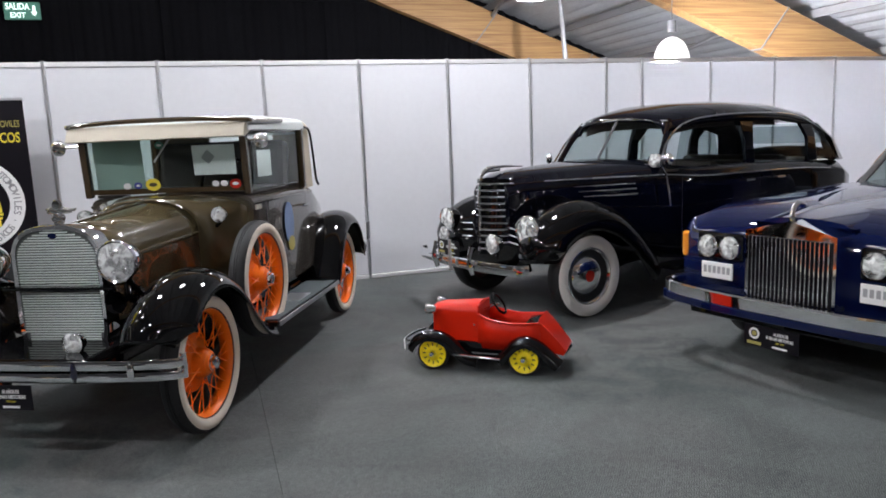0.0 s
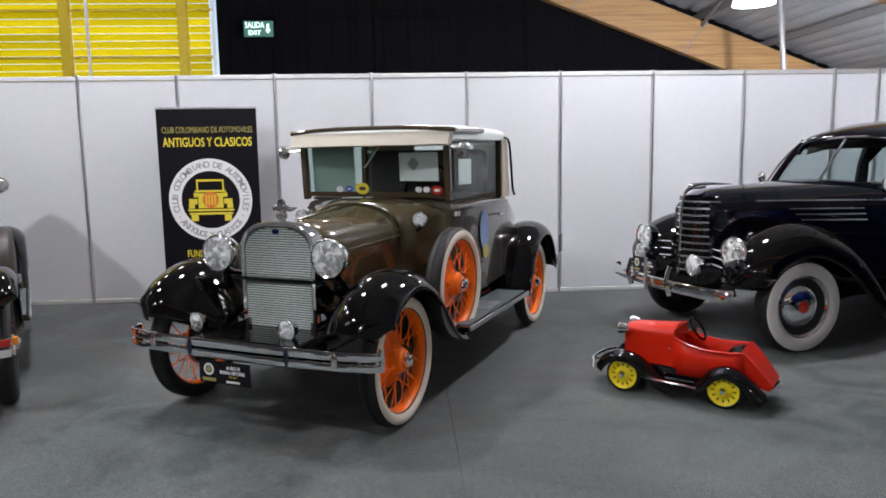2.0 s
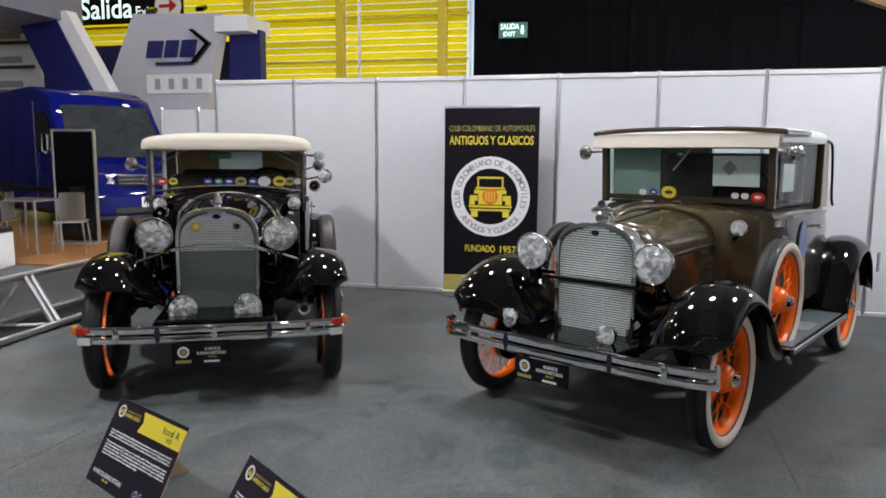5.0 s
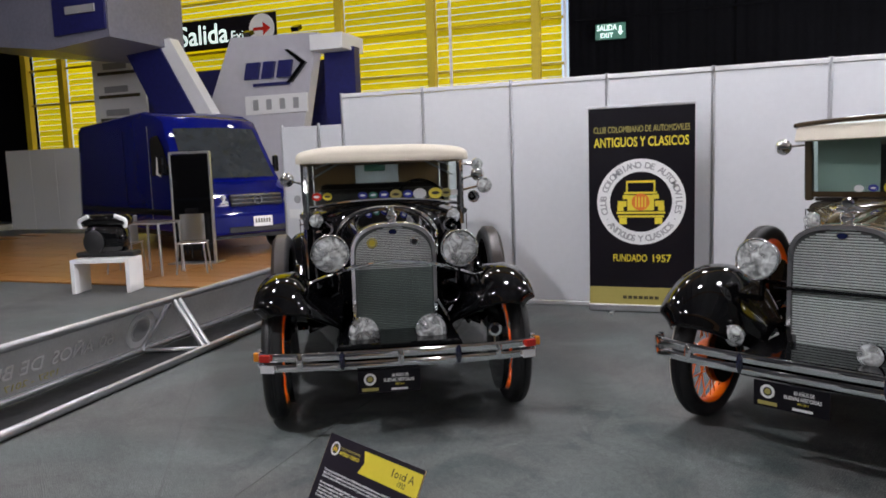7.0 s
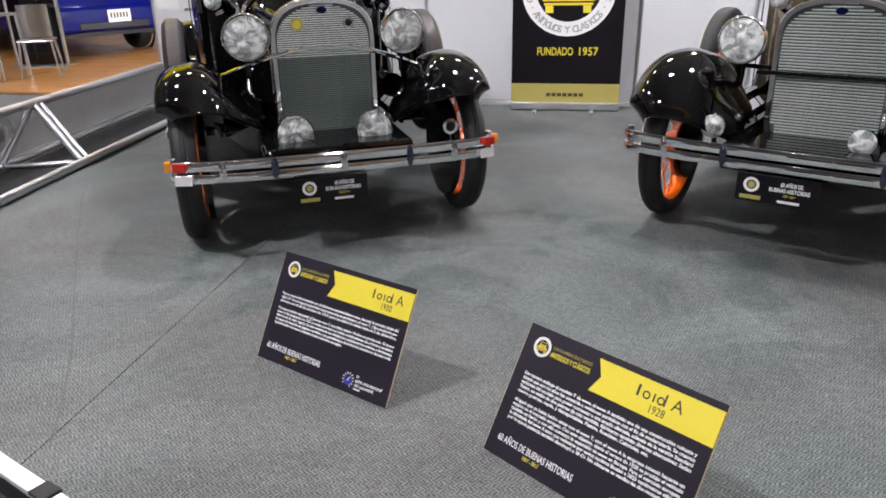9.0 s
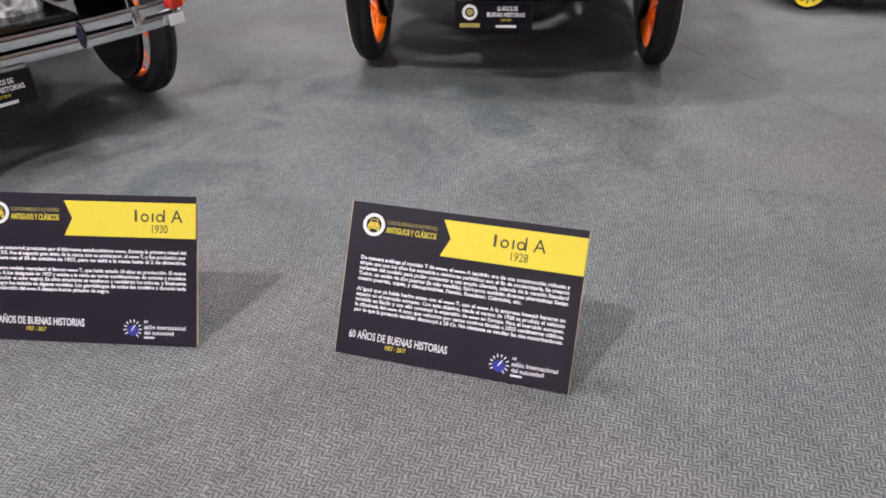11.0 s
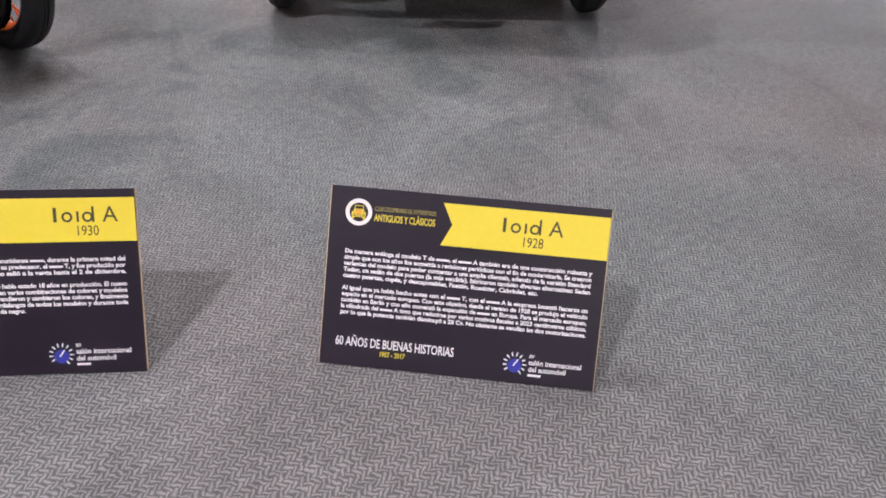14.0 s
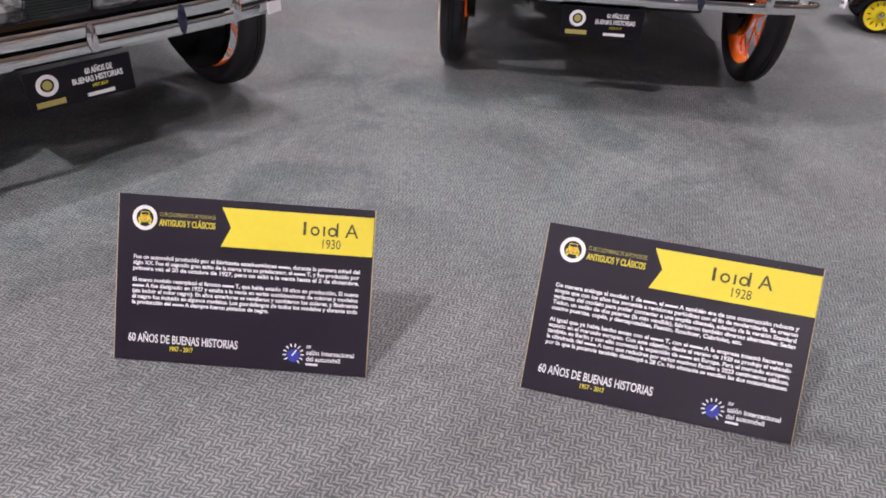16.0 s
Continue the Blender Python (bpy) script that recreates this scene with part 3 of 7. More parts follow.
for x, ya in ((6.0, 11.7), (10.5, 11.7), (2.0, 11.7)):
    part("brace", tube([(x, ya, rafter_z(x) + 0.9), (x + 1.6, 18.9, rafter_z(x + 1.6) + 0.9)], 0.05), STEEL, roof_frame)
part("tie_rod", tube([(7.6, 15, rafter_z(7.6) + 1.2), (7.9, 15, 2.0)], 0.06), STEEL, roof_frame)

# ---- hanging lamps ----
lamp0 = thing("pendant_lamp", pose(4.63, 10, 3.55), "white bell-shaped high-bay lamp hanging lit from the roof", "lamp", "hall lamps")
bm = lathe([(0.05, 0.36), (0.10, 0.34), (0.17, 0.29), (0.22, 0.22), (0.265, 0.11), (0.285, 0.0), (0.29, -0.01), (0.275, 0.0), (0.24, 0.12), (0.16, 0.23), (0.0, 0.26)], 28)
part("shade", bm, SHADE_GLOW, lamp0, "glowing white acrylic bell", smooth=40)
part("diffuser", lathe([(0, -0.03), (0.12, -0.025), (0.2, -0.005), (0.262, 0.02), (0.2, 0.05), (0, 0.06)], 28), LAMP_GLOW, lamp0, smooth=40)
part("gear_box", lathe([(0, 0.62), (0.07, 0.62), (0.075, 0.44), (0, 0.42)], 16), STEEL, lamp0, smooth=40)
part("hanger", tube([(0, 0, 0.6), (0, 0, 1.7)], 0.008), STEEL, lamp0)


def lamp_z(x):
    return 3.55 + 0.30 * (4.63 - x)


LIT = {(-6.3, 1): 1300, (2.2, 5.4): 360, (-2.7, 5.4): 500, (-7.6, 5.4): 240, (-0.25, 10): 450, (4.63, 10): 450, (7.07, 10): 4300, (-10.0, 10): 380, (-5.1, -8): 420, (4.63, -8): 620, (-14.9, 1): 220}


def hang_z(x):
    return lamp_z(x) if x > -19 else lamp_z(-19) - 0.3 * (-19 - x)


for y, row in ((10, (-14.9, -10.0, -7.6, -5.1, -2.7, -0.25, 2.2, 7.07)), (1, (-14.9, -10.6, -6.3)), (5.4, (-7.6, -2.7, -0.25, 2.2)), (-8, (-14.9, -10.0, -5.1, -0.25, 4.63)), (16, (-14.9, -10.0)), (-17, (-10.0, -5.1, -0.25, 4.63))):
    for x in row:
        copy_thing(lamp0, pose(x, y, hang_z(x) - (0.22 if x > 7 else 0)))
for (x, y), watts in LIT.items():
    d = bpy.data.lights.new("lamp_light", "POINT")
    d.energy, d.shadow_soft_size, d.color = watts, 0.14, (0.97, 0.97, 1.0)
    o = new("lamp_light", d)
    o.matrix_world = pose(x, y, hang_z(x) - (0.32 if x > 7 else 0.10))

# ---- placards on the carpet ----
PW, PH = 0.597, 0.391


def club_seal(parent, r, m, spokes=True):
    """Round white club seal with a yellow car and an orange disc, as printed sheets a hair proud of one another."""
    def disc(name, ra, rb, z, material):
        return part(name, lathe([(ra, 0), (rb, 0), (rb, 0.0006), (ra, 0.0006)] if ra else [(0, 0), (rb, 0), (rb, 0.0006), (0, 0.0006)], 36, m @ pose(0, 0, z)), material, parent)
    disc("seal_ring", r * 0.70, r, 0.0, WHITE_PRINT)
    bm = bmesh.new()
    for x, y, w, h in ((0, -0.02, 0.60, 0.36), (-0.42, -0.04, 0.20, 0.13), (0.42, -0.04, 0.20, 0.13), (-0.34, 0.12, 0.13, 0.10), (0.34, 0.12, 0.13, 0.10), (0, -0.25, 1.10, 0.05), (0, -0.335, 1.04, 0.05),
                       (-0.40, -0.44, 0.17, 0.15), (0.40, -0.44, 0.17, 0.15), (-0.46, -0.15, 0.14, 0.12), (0.46, -0.15, 0.14, 0.12), (0, 0.47, 0.66, 0.05), (-0.31, 0.33, 0.04, 0.26), (0.31, 0.33, 0.04, 0.26), (0, 0.21, 0.74, 0.05)):
        bmesh.ops.create_cube(bm, size=1, matrix=m @ pose(x * r, y * r, 0.0006) @ Matrix.Diagonal((w * r, h * r, 0.0012, 1)))
    part("seal_car", bm, YELLOW_PRINT, parent)
    disc("seal_badge", 0, r * 0.20, 0.0016, ORANGE_PRINT)
    bm = bmesh.new()
    for k in range(4):
        bmesh.ops.create_cube(bm, size=1, matrix=m @ pose((-0.105 + 0.07 * k) * r, 0, 0.0024) @ Matrix.Diagonal((0.03 * r, 0.24 * r, 0.0006, 1)))
    part("seal_monogram", bm, YELLOW_PRINT, parent)


def placard(m, lean, word_x, year, paras, label):
    p = thing("placard", m, label, "placard", "placards on the carpet")
    face = pose(0, 0, 0.002, -lean, 0, 0) @ pose(0, 0, 0, 90, 0, 0)   # x right, y up the board, z out of its face
    bm = box(PW, PH, 0.006, (0, PH / 2, -0.003), bevel=0.0008)
    bm.transform(face)
    part("board", bm, PLACARD_BLACK, p)
    for sx in (-1, 1):
        bm = box(0.002, PH - 0.002, 0.005, (sx * (PW / 2 + 0.0008), PH / 2, -0.0035))
        bm.transform(face)
        part("board_edge", bm, KRAFT, p)
    top = (pose(0, 0, 0.002, -lean, 0, 0) @ Vector((0, 0, PH * 0.8)))
    foot = bmesh.new()
    a = Vector((0, top.y + 0.006, top.z))
    b = Vector((0, top.y + 0.20, 0.003))
    c = Vector((0, 0.03, 0.02))
    vs = []
    for w in (-0.003, 0.003):
        vs.append([foot.verts.new((w, q.y, q.z)) for q in (a, b, Vector((0, b.y - 0.05, 0.003)), c)])
    foot.faces.new(vs[0])
    foot.faces.new(vs[1][::-1])
    for i in range(4):
        foot.faces.new((vs[0][i], vs[1][i], vs[1][(i + 1) % 4], vs[0][(i + 1) % 4]))
    part("easel_strut", foot, KRAFT, p, "brown card strut behind the board")
    # yellow ribbon with swallow tail
    bm = bmesh.new()
    x0, x1, y0, y1 = -0.056, PW / 2 - 0.001, PH - 0.109, PH - 0.018
    ring = [(x0, y1), (x0 + 0.022, (y0 + y1) / 2), (x0, y0), (x1, y0), (x1, y1)]
    lo = [bm.verts.new(face @ Vector((x, y, 0.0002))) for x, y in ring]
    hi = [bm.verts.new(face @ Vector((x, y, 0.0009))) for x, y in ring]
    bm.faces.new(hi)
    for i in range(5):
        bm.faces.new((lo[i], lo[(i + 1) % 5], hi[(i + 1) % 5], hi[i]))
    part("ribbon", bm, YELLOW_PRINT, p, "yellow ribbon printed behind the heading")
    # heading: maker's word as plain strokes, then the model letter and year
    cx = word_x
    for dx, w, h in ((-0.058, 0.0065, 0.030), (-0.013, 0.0045, 0.022), (0.0175, 0.0045, 0.032)):
        bm = bmesh.new()
        bmesh.ops.create_cube(bm, size=1, matrix=face @ pose(cx + dx, PH - 0.068 + h / 2, 0.0011) @ Matrix.Diagonal((w, h, 0.0005, 1)))
        part("heading_bar", bm, DARK_PRINT, p)
    for dx in (-0.034, 0.0065):
        part("heading_ring", lathe([(0.0065, 0), (0.0108, 0), (0.0108, 0.0004), (0.0065, 0.0004)], 20, face @ pose(cx + dx, PH - 0.0575, 0.0011)), DARK_PRINT, p)
    lettering("heading_letter", "A", 0.046, DARK_PRINT, p, face @ pose(cx + 0.036, PH - 0.068, 0.001), extrude=0.0003)
    lettering("heading_year", year, 0.030, DARK_PRINT, p, face @ pose(cx - 0.020, PH - 0.096, 0.001), width=0.042, extrude=0.0003)
    club_seal(p, 0.029, face @ pose(-PW / 2 + 0.062, PH - 0.054, 0.0003))
    lettering("club_line", "CLUB COLOMBIANO DE AUTOMÓVILES", 0.0135, GOLD_PRINT, p, face @ pose(-PW / 2 + 0.096, PH - 0.048, 0.0004), width=0.132, extrude=0.0002)
    lettering("club_line", "ANTIGUOS Y CLÁSICOS", 0.021, YELLOW_PRINT, p, face @ pose(-PW / 2 + 0.096, PH - 0.070, 0.0004), width=0.132, extrude=0.0003, bold=0.0004)
    y = PH - (0.1435 if len(paras[0]) > 3 else 0.150)
    for para in paras:
        for i, line in enumerate(para):
            last = i == len(para) - 1
            full = PW - 0.066
            w = full if len(line) > 78 else full * len(line) / 92
            lettering("text_line", line, 0.0128, WHITE_PRINT, p, face @ pose(-PW / 2 + 0.038, y, 0.0004), width=w, extrude=0.0002, bold=0.00045)
            y -= 0.0133
        y -= 0.0135
    lettering("slogan", "60 AÑOS DE BUENAS HISTORIAS", 0.028, WHITE_PRINT, p, face @ pose(-PW / 2 + 0.032, 0.045, 0.0004) @ pose(0, 0, 0, 0, 0, -0.4), width=0.260, extrude=0.0003, bold=0.0004)
    lettering("slogan_years", "1957 - 2017", 0.015, YELLOW_PRINT, p, face @ pose(-PW / 2 + 0.130, 0.027, 0.0004), width=0.055, extrude=0.0003, bold=0.0003)
    # fair emblem: blue dial with white ticks and needle
    m2 = face @ pose(PW / 2 - 0.172, 0.042, 0.0003)
    part("emblem_dial", lathe([(0, 0), (0.015, 0), (0.015, 0.0006), (0, 0.0006)], 24, m2 @ pose(0, -0.004, 0)), BLUE_PRINT, p)
    bm = bmesh.new()
    for k in range(11):
        a = radians(215 - 27 * k)
        bmesh.ops.create_cube(bm, size=1, matrix=m2 @ pose(0.021 * math.cos(a), 0.021 * math.sin(a), 0.0004, 0, 0, math.degrees(a)) @ Matrix.Diagonal((0.008, 0.0028, 0.0006, 1)))
    bmesh.ops.create_cube(bm, size=1, matrix=m2 @ pose(0.002, 0.003, 0.001, 0, 0, 55) @ Matrix.Diagonal((0.018, 0.003, 0.0006, 1)))
    part("emblem_ticks", bm, WHITE_PRINT, p)
    for txt, sz, w, dy in (("XV", 0.010, 0.012, 0.020), ("salón internacional", 0.0155, 0.112, 0.005), ("del automóvil", 0.0155, 0.080, -0.010)):
        lettering("fair_line", txt, sz, WHITE_PRINT, p, face @ pose(PW / 2 - 0.142, 0.038 + dy, 0.0004), width=w, extrude=0.0003, bold=0.0003)
    bm = bmesh.new()
    bmesh.ops.create_cube(bm, size=1, matrix=face @ pose(PW / 2 - 0.128, 0.020, 0.0005) @ Matrix.Diagonal((0.028, 0.005, 0.0006, 1)))
    part("fair_mark", bm, WHITE_PRINT, p)
    return p


T28 = [["De manera análoga al modelo T de ▬▬, el ▬▬ A también era de una construcción robusta y",
        "simple que con los años fue sometida a revisiones periódicas con el fin de modernizarla. Se crearon",
        "variantes del modelo para poder contentar a una amplia clientela, además de la versión Standard",
        "Tudor, un sedán de dos puertas (la más vendida), fabricaron también diversas alternativas: Sedan",
        "cuatro puertas, cupés, y descapotables, Faetón, Roadster, Cabriolet, etc."],
       ["Al igual que ya había hecho antes con el ▬▬ T, con el ▬▬ A la empresa intentó hacerse un",
        "espacio en el mercado europeo. Con este objetivo, desde el verano de 1928 se produjo el vehículo",
        "también en Berlin y con ello comenzó la expansión de ▬▬ en Europa. Para el mercado europeo,",
        "la cilindrada del ▬▬ A tuvo que reducirse por varios motivos fiscales a 2023 centímetros cúbicos,",
        "por lo que la potencia también disminuyó a 28 Cv. No obstante se vendían las dos motorizaciones."]]
T30 = [["Fue un automóvil producido por el fabricante estadounidense ▬▬, durante la primera mitad del",
        "siglo XX. Fue el segundo gran éxito de la marca tras su predecesor, el ▬▬ T, y fue producido por",
        "primera vez el 20 de octubre de 1927, pero no salió a la venta hasta el 2 de diciembre."],
       ["El nuevo modelo reemplazó al famoso ▬▬ T, que había estado 18 años en producción. El nuevo",
        "▬▬ A fue designado en 1927 y estaba a la venta en varias combinaciones de colores y modelos",
        "(sin incluir el color negro). En años anteriores se vendieron y cambiaron los colores, y finalmente",
        "el negro fue incluido en algunos modelos. Los guardafangos de todos los modelos y durante toda",
        "la producción del ▬▬ A siempre fueron pintados de negro."]]
placard(pose(-3.056, 2.326, 0.0, 0, 0, -25.2), 28.8, 0.196, "1930", T30, "black and yellow printed board leaning back on a card strut")
placard(pose(-2.213, 1.873, 0.0, 0, 0, -36.3), 32.1, 0.135, "1928", T28, "black and yellow printed board tilted well back on the carpet")

# ---- roll-up banner ----
ban = thing("rollup_banner", pose(-2.32, 7.12, 0), "tall black roll-up banner with white club seal", "banner")
BW = 0.985
part("sheet", box(BW, 0.004, 1.92, (0, 0, 1.04)), BLACK_PRINT, ban)
part("yellow_foot", box(BW, 0.003, 0.17, (0, -0.0035, 0.165)), GOLD_PRINT, ban)
part("cassette", box(BW + 0.02, 0.09, 0.07, (0, 0.02, 0.045), bevel=0.012), ALU, ban)
part("top_bar", box(BW + 0.012, 0.02, 0.025, (0, 0, 2.0), bevel=0.004), ALU, ban)
part("pole", tube([(0, 0.025, 0.06), (0, 0.02, 2.0)], 0.01), ALU, ban)
for sx in (-0.27, 0.25):
    part("foot", box(0.035, 0.26, 0.012, (sx, -0.03, 0.007), bevel=0.003), ALU, ban)
bface = pose(0, -0.0035, 0, 90, 0, 0)
lettering("club_line", "CLUB COLOMBIANO DE AUTOMOVILES", 0.085, GOLD_PRINT, ban, bface @ pose(-0.445, 1.755, 0.0002), width=0.89, extrude=0.0006)
lettering("club_line", "ANTIGUOS Y CLASICOS", 0.125, YELLOW_PRINT, ban, bface @ pose(-0.44, 1.62, 0.0002), width=0.88, extrude=0.0006, bold=0.002)
lettering("founded_word", "FUNDADO", 0.10, YELLOW_PRINT, ban, bface @ pose(-0.265, 0.505, 0.0002), width=0.32, extrude=0.0006, bold=0.001)
lettering("founded_year", "1957", 0.10, YELLOW_PRINT, ban, bface @ pose(0.095, 0.505, 0.0002), width=0.17, extrude=0.0006, bold=0.001)
club_seal(ban, 0.415, bface @ pose(0, 1.085, 0.0004))


def arc_text(text, r, a0, a1, size, inward, parent, m, material):
    n = len(text)
    for i, ch in enumerate(text):
        if ch == " ":
            continue
        a = radians(a0 + (a1 - a0) * i / (n - 1))
        turn = math.degrees(a) - 90 if not inward else math.degrees(a) + 90
        lettering("seal_letter", ch, size, material, parent, m @ pose(r * math.cos(a), r * math.sin(a), 0.0012, 0, 0, turn), "CENTER", extrude=0.0004, bold=0.0015)


arc_text("CLUB COLOMBIANO DE AUTOMOVILES", 0.325, 196, -16, 0.085, False, ban, bface @ pose(0, 1.085, 0.0004), GREY_PRINT)
arc_text("· ANTIGUOS Y CLASICOS ·", 0.385, 208, 332, 0.085, True, ban, bface @ pose(0, 1.085, 0.0004), GREY_PRINT)
bm = bmesh.new()
for k in range(7):
    bmesh.ops.create_cube(bm, size=1, matrix=bface @ pose(-0.15 + 0.05 * k, 0.15, 0.003) @ Matrix.Diagonal((0.038, 0.03, 0.001, 1)))
part("web_address_bars", bm, DARK_PRINT, ban)

# ---- exit sign on the drapes ----
ex = thing("exit_sign", pose(-4.08, 19.25, 4.82), "small green exit sign with white letters", "exit sign")
part("body", box(0.76, 0.06, 0.40, bevel=0.01), EXIT_GREEN, ex)
lettering("exit_word", "SALIDA", 0.20, EXIT_WHITE, ex, pose(-0.34, -0.033, 0.03, 90, 0, 0), width=0.5, bold=0.004)
lettering("exit_word", "EXIT", 0.16, EXIT_WHITE, ex, pose(-0.26, -0.033, -0.15, 90, 0, 0), width=0.32, bold=0.004)
bm = bmesh.new()
prism([(0.22, 0.12), (0.28, 0.12), (0.28, -0.02), (0.32, -0.02), (0.25, -0.12), (0.18, -0.02), (0.22, -0.02)], 0.004, pose(0, -0.036, 0), bm)
part("arrow", bm, EXIT_WHITE, ex)

sal = thing("exit_banner", pose(-15.8, 19.1, 5.85), "long black exit banner with white lettering", "exit sign")
part("sheet", box(3.75, 0.03, 0.92), BLACK_PRINT, sal)
lettering("exit_word", "Salida", 0.86, EXIT_WHITE, sal, pose(-1.75, -0.02, -0.28, 90, 0, 0), width=1.85, bold=0.006)
lettering("exit_word", "Exit", 0.42, EXIT_WHITE, sal, pose(0.22, -0.02, -0.26, 90, 0, 0), width=0.6)
part("arrow_disc", lathe([(0, 0), (0.45, 0), (0.45, 0.01), (0, 0.01)], 32, pose(1.36, -0.018, 0, 90, 0, 0)), WHITE_PRINT, sal)
bm = prism([(-0.3, 0.05), (0.05, 0.05), (0.05, 0.2), (0.32, 0.0), (0.05, -0.2), (0.05, -0.05), (-0.3, -0.05)], 0.006, pose(1.36, -0.036, 0))
part("arrow", bm, REDLENS, sal)

# ---- vehicles: shared pieces. Local axes: x across, y to the rear, z up; the origin lies under the front axle ----


def arch(w, zb, zs, zt, y, n=10, k=2.3):
    """Half-round section: straight sides from zb to zs, then a superellipse up to zt."""
    side = [Vector((-w, y, zb)), Vector((-w, y, (zb + zs) / 2)), Vector((-w, y, zs))]
    top = []
    for i in range(1, 2 * n):
        a = math.pi * (1 - i / (2 * n))
        c, s = math.cos(a), math.sin(a)
        top.append(Vector((w * math.copysign(abs(c) ** (2 / k), c), y, zs + (zt - zs) * abs(s) ** (2 / k))))
    return side + top + [Vector((w, p.y, p.z)) for p in side[::-1]]


def fender_mesh(path, section, sx, taper=1.0):
    """Sweeps a crowned section along a side-view path; sx mirrors it to the other side."""
    P = smooth_path([(0, y, z) for y, z in path], 5)
    S = smooth_path([(x, 0, o) for x, o in section], 3)
    rings = []
    n = len(P)
    for i, p in enumerate(P):
        d = (P[min(i + 1, n - 1)] - P[max(i - 1, 0)]).normalized()
        nrm = Vector((0, -d.z, d.y))
        t = i / (n - 1)
        q = min(1.0, 0.55 + 4.5 * t) if taper < 1 else 1.0
        cx = 0.64
        rings.append([Vector((sx * (cx + (s.x - cx) * (q if s.x > cx else 1.0)), p.y, p.z)) + nrm * s.z for s in S])
    return loft(rings)


def wire_wheel(parent, m, white, nspoke=30, name="wheel", rim_mat=None, drum=0.15):
    """Wire wheel, axis along its own z (outwards)."""
    rim_mat = rim_mat or ORANGE
    w = part(name, lathe([(0.302, 0.040), (0.296, 0.046), (0.284, 0.036), (0.272, 0.012), (0.270, -0.012), (0.284, -0.036), (0.300, -0.045)], 40), rim_mat, parent, smooth=40)
    w.matrix_basis = m
    part("tyre", lathe([(0.288, -0.040), (0.305, -0.054), (0.335, -0.058), (0.356, -0.046), (0.368, -0.030), (0.370, -0.012), (0.366, -0.010), (0.366, -0.004), (0.371, -0.003), (0.371, 0.003), (0.366, 0.004),
                        (0.366, 0.010), (0.370, 0.012), (0.368, 0.030), (0.356, 0.046), (0.335, 0.058), (0.305, 0.054), (0.288, 0.040)], 48), RUBBER, w, smooth=50)
    if white:
        part("whitewall", lathe([(0.294, 0.046), (0.305, 0.0555), (0.322, 0.0605), (0.340, 0.0585), (0.351, 0.0515), (0.348, 0.047)], 48), WHITEWALL, w, "cream whitewall band", smooth=50)
    part("hub", lathe([(0, 0.062), (0.042, 0.062), (0.048, 0.05), (0.062, 0.044), (0.078, 0.018), (0.085, -0.02), (0.13, -0.045), (0.16, -0.052), (0.162, -0.06), (0, -0.06)], 28), rim_mat, w, smooth=35)
    part("hub_cap", lathe([(0, 0.092), (0.022, 0.09), (0.034, 0.082), (0.037, 0.064), (0.045, 0.06)], 20), CHROME, w, "chrome hub cap", smooth=35)
    part("brake_drum", lathe([(0, -0.062), (drum, -0.062), (drum + 0.01, -0.07), (drum + 0.01, -0.10), (0, -0.105)], 28), BLACK_PAINT, w, smooth=35)
    sp = None
    for k in range(nspoke):
        a = 2 * math.pi * k / nspoke
        inner = k % 2
        r0, h0 = (0.092, 0.03) if inner else (0.13, -0.025)
        skew = 0.35 * (1 if k % 4 < 2 else -1)
        if sp is None or k < 2 or k in (2, 3):
            p = part("spoke", tube([(r0 * math.cos(skew), r0 * math.sin(skew), h0), (0.276, 0, 0.006)], 0.0036, 5), rim_mat, w)
            sp = (sp or []) + [p]
            p.matrix_basis = pose(0, 0, 0, 0, 0, math.degrees(a))
        else:
            share("spoke", sp[k % 4], w, pose(0, 0, 0, 0, 0, math.degrees(a)))
    return w


def lamp_unit(name, parent, m, r, depth, bowl, lens, mount=None, ring=None):
    """Round lamp facing its own -y: bowl, bezel and lens."""
    f = m @ pose(0, 0, 0, 90, 0, 0)
    o = part(name, lathe([(r * 0.96, 0.0), (r * 0.94, -depth * 0.25), (r * 0.8, -depth * 0.6), (r * 0.5, -depth * 0.9), (0, -depth)], 28, f), bowl, parent, smooth=40)
    part("bezel", lathe([(r * 0.93, 0.012), (r * 0.99, 0.016), (r * 1.04, 0.008), (r * 1.04, -0.006), (r * 0.95, -0.012)], 32, f), ring or CHROME, o, "chrome bezel", smooth=40)
    part("reflector", lathe([(r * 0.93, 0.004), (r * 0.88, -depth * 0.2), (r * 0.7, -depth * 0.5), (r * 0.4, -depth * 0.72), (0, -depth * 0.8)], 28, f), REFLECTOR, o, smooth=60)
    part("bulb", lathe([(0, -depth * 0.25), (r * 0.09, -depth * 0.3), (r * 0.11, -depth * 0.5), (r * 0.07, -depth * 0.75)], 12, f), WHITE_PRINT, o, smooth=60)
    part("lens", lathe([(0, 0.026), (r * 0.35, 0.024), (r * 0.7, 0.018), (r * 0.93, 0.008)], 28, f), lens, o, "fluted clear glass lens", smooth=40)
    if mount:
        part("bracket", tube([m @ Vector((0, depth * 0.4, -r * 0.8)), m @ Vector(mount)], 0.012), BLACK_PAINT, o)
    return o


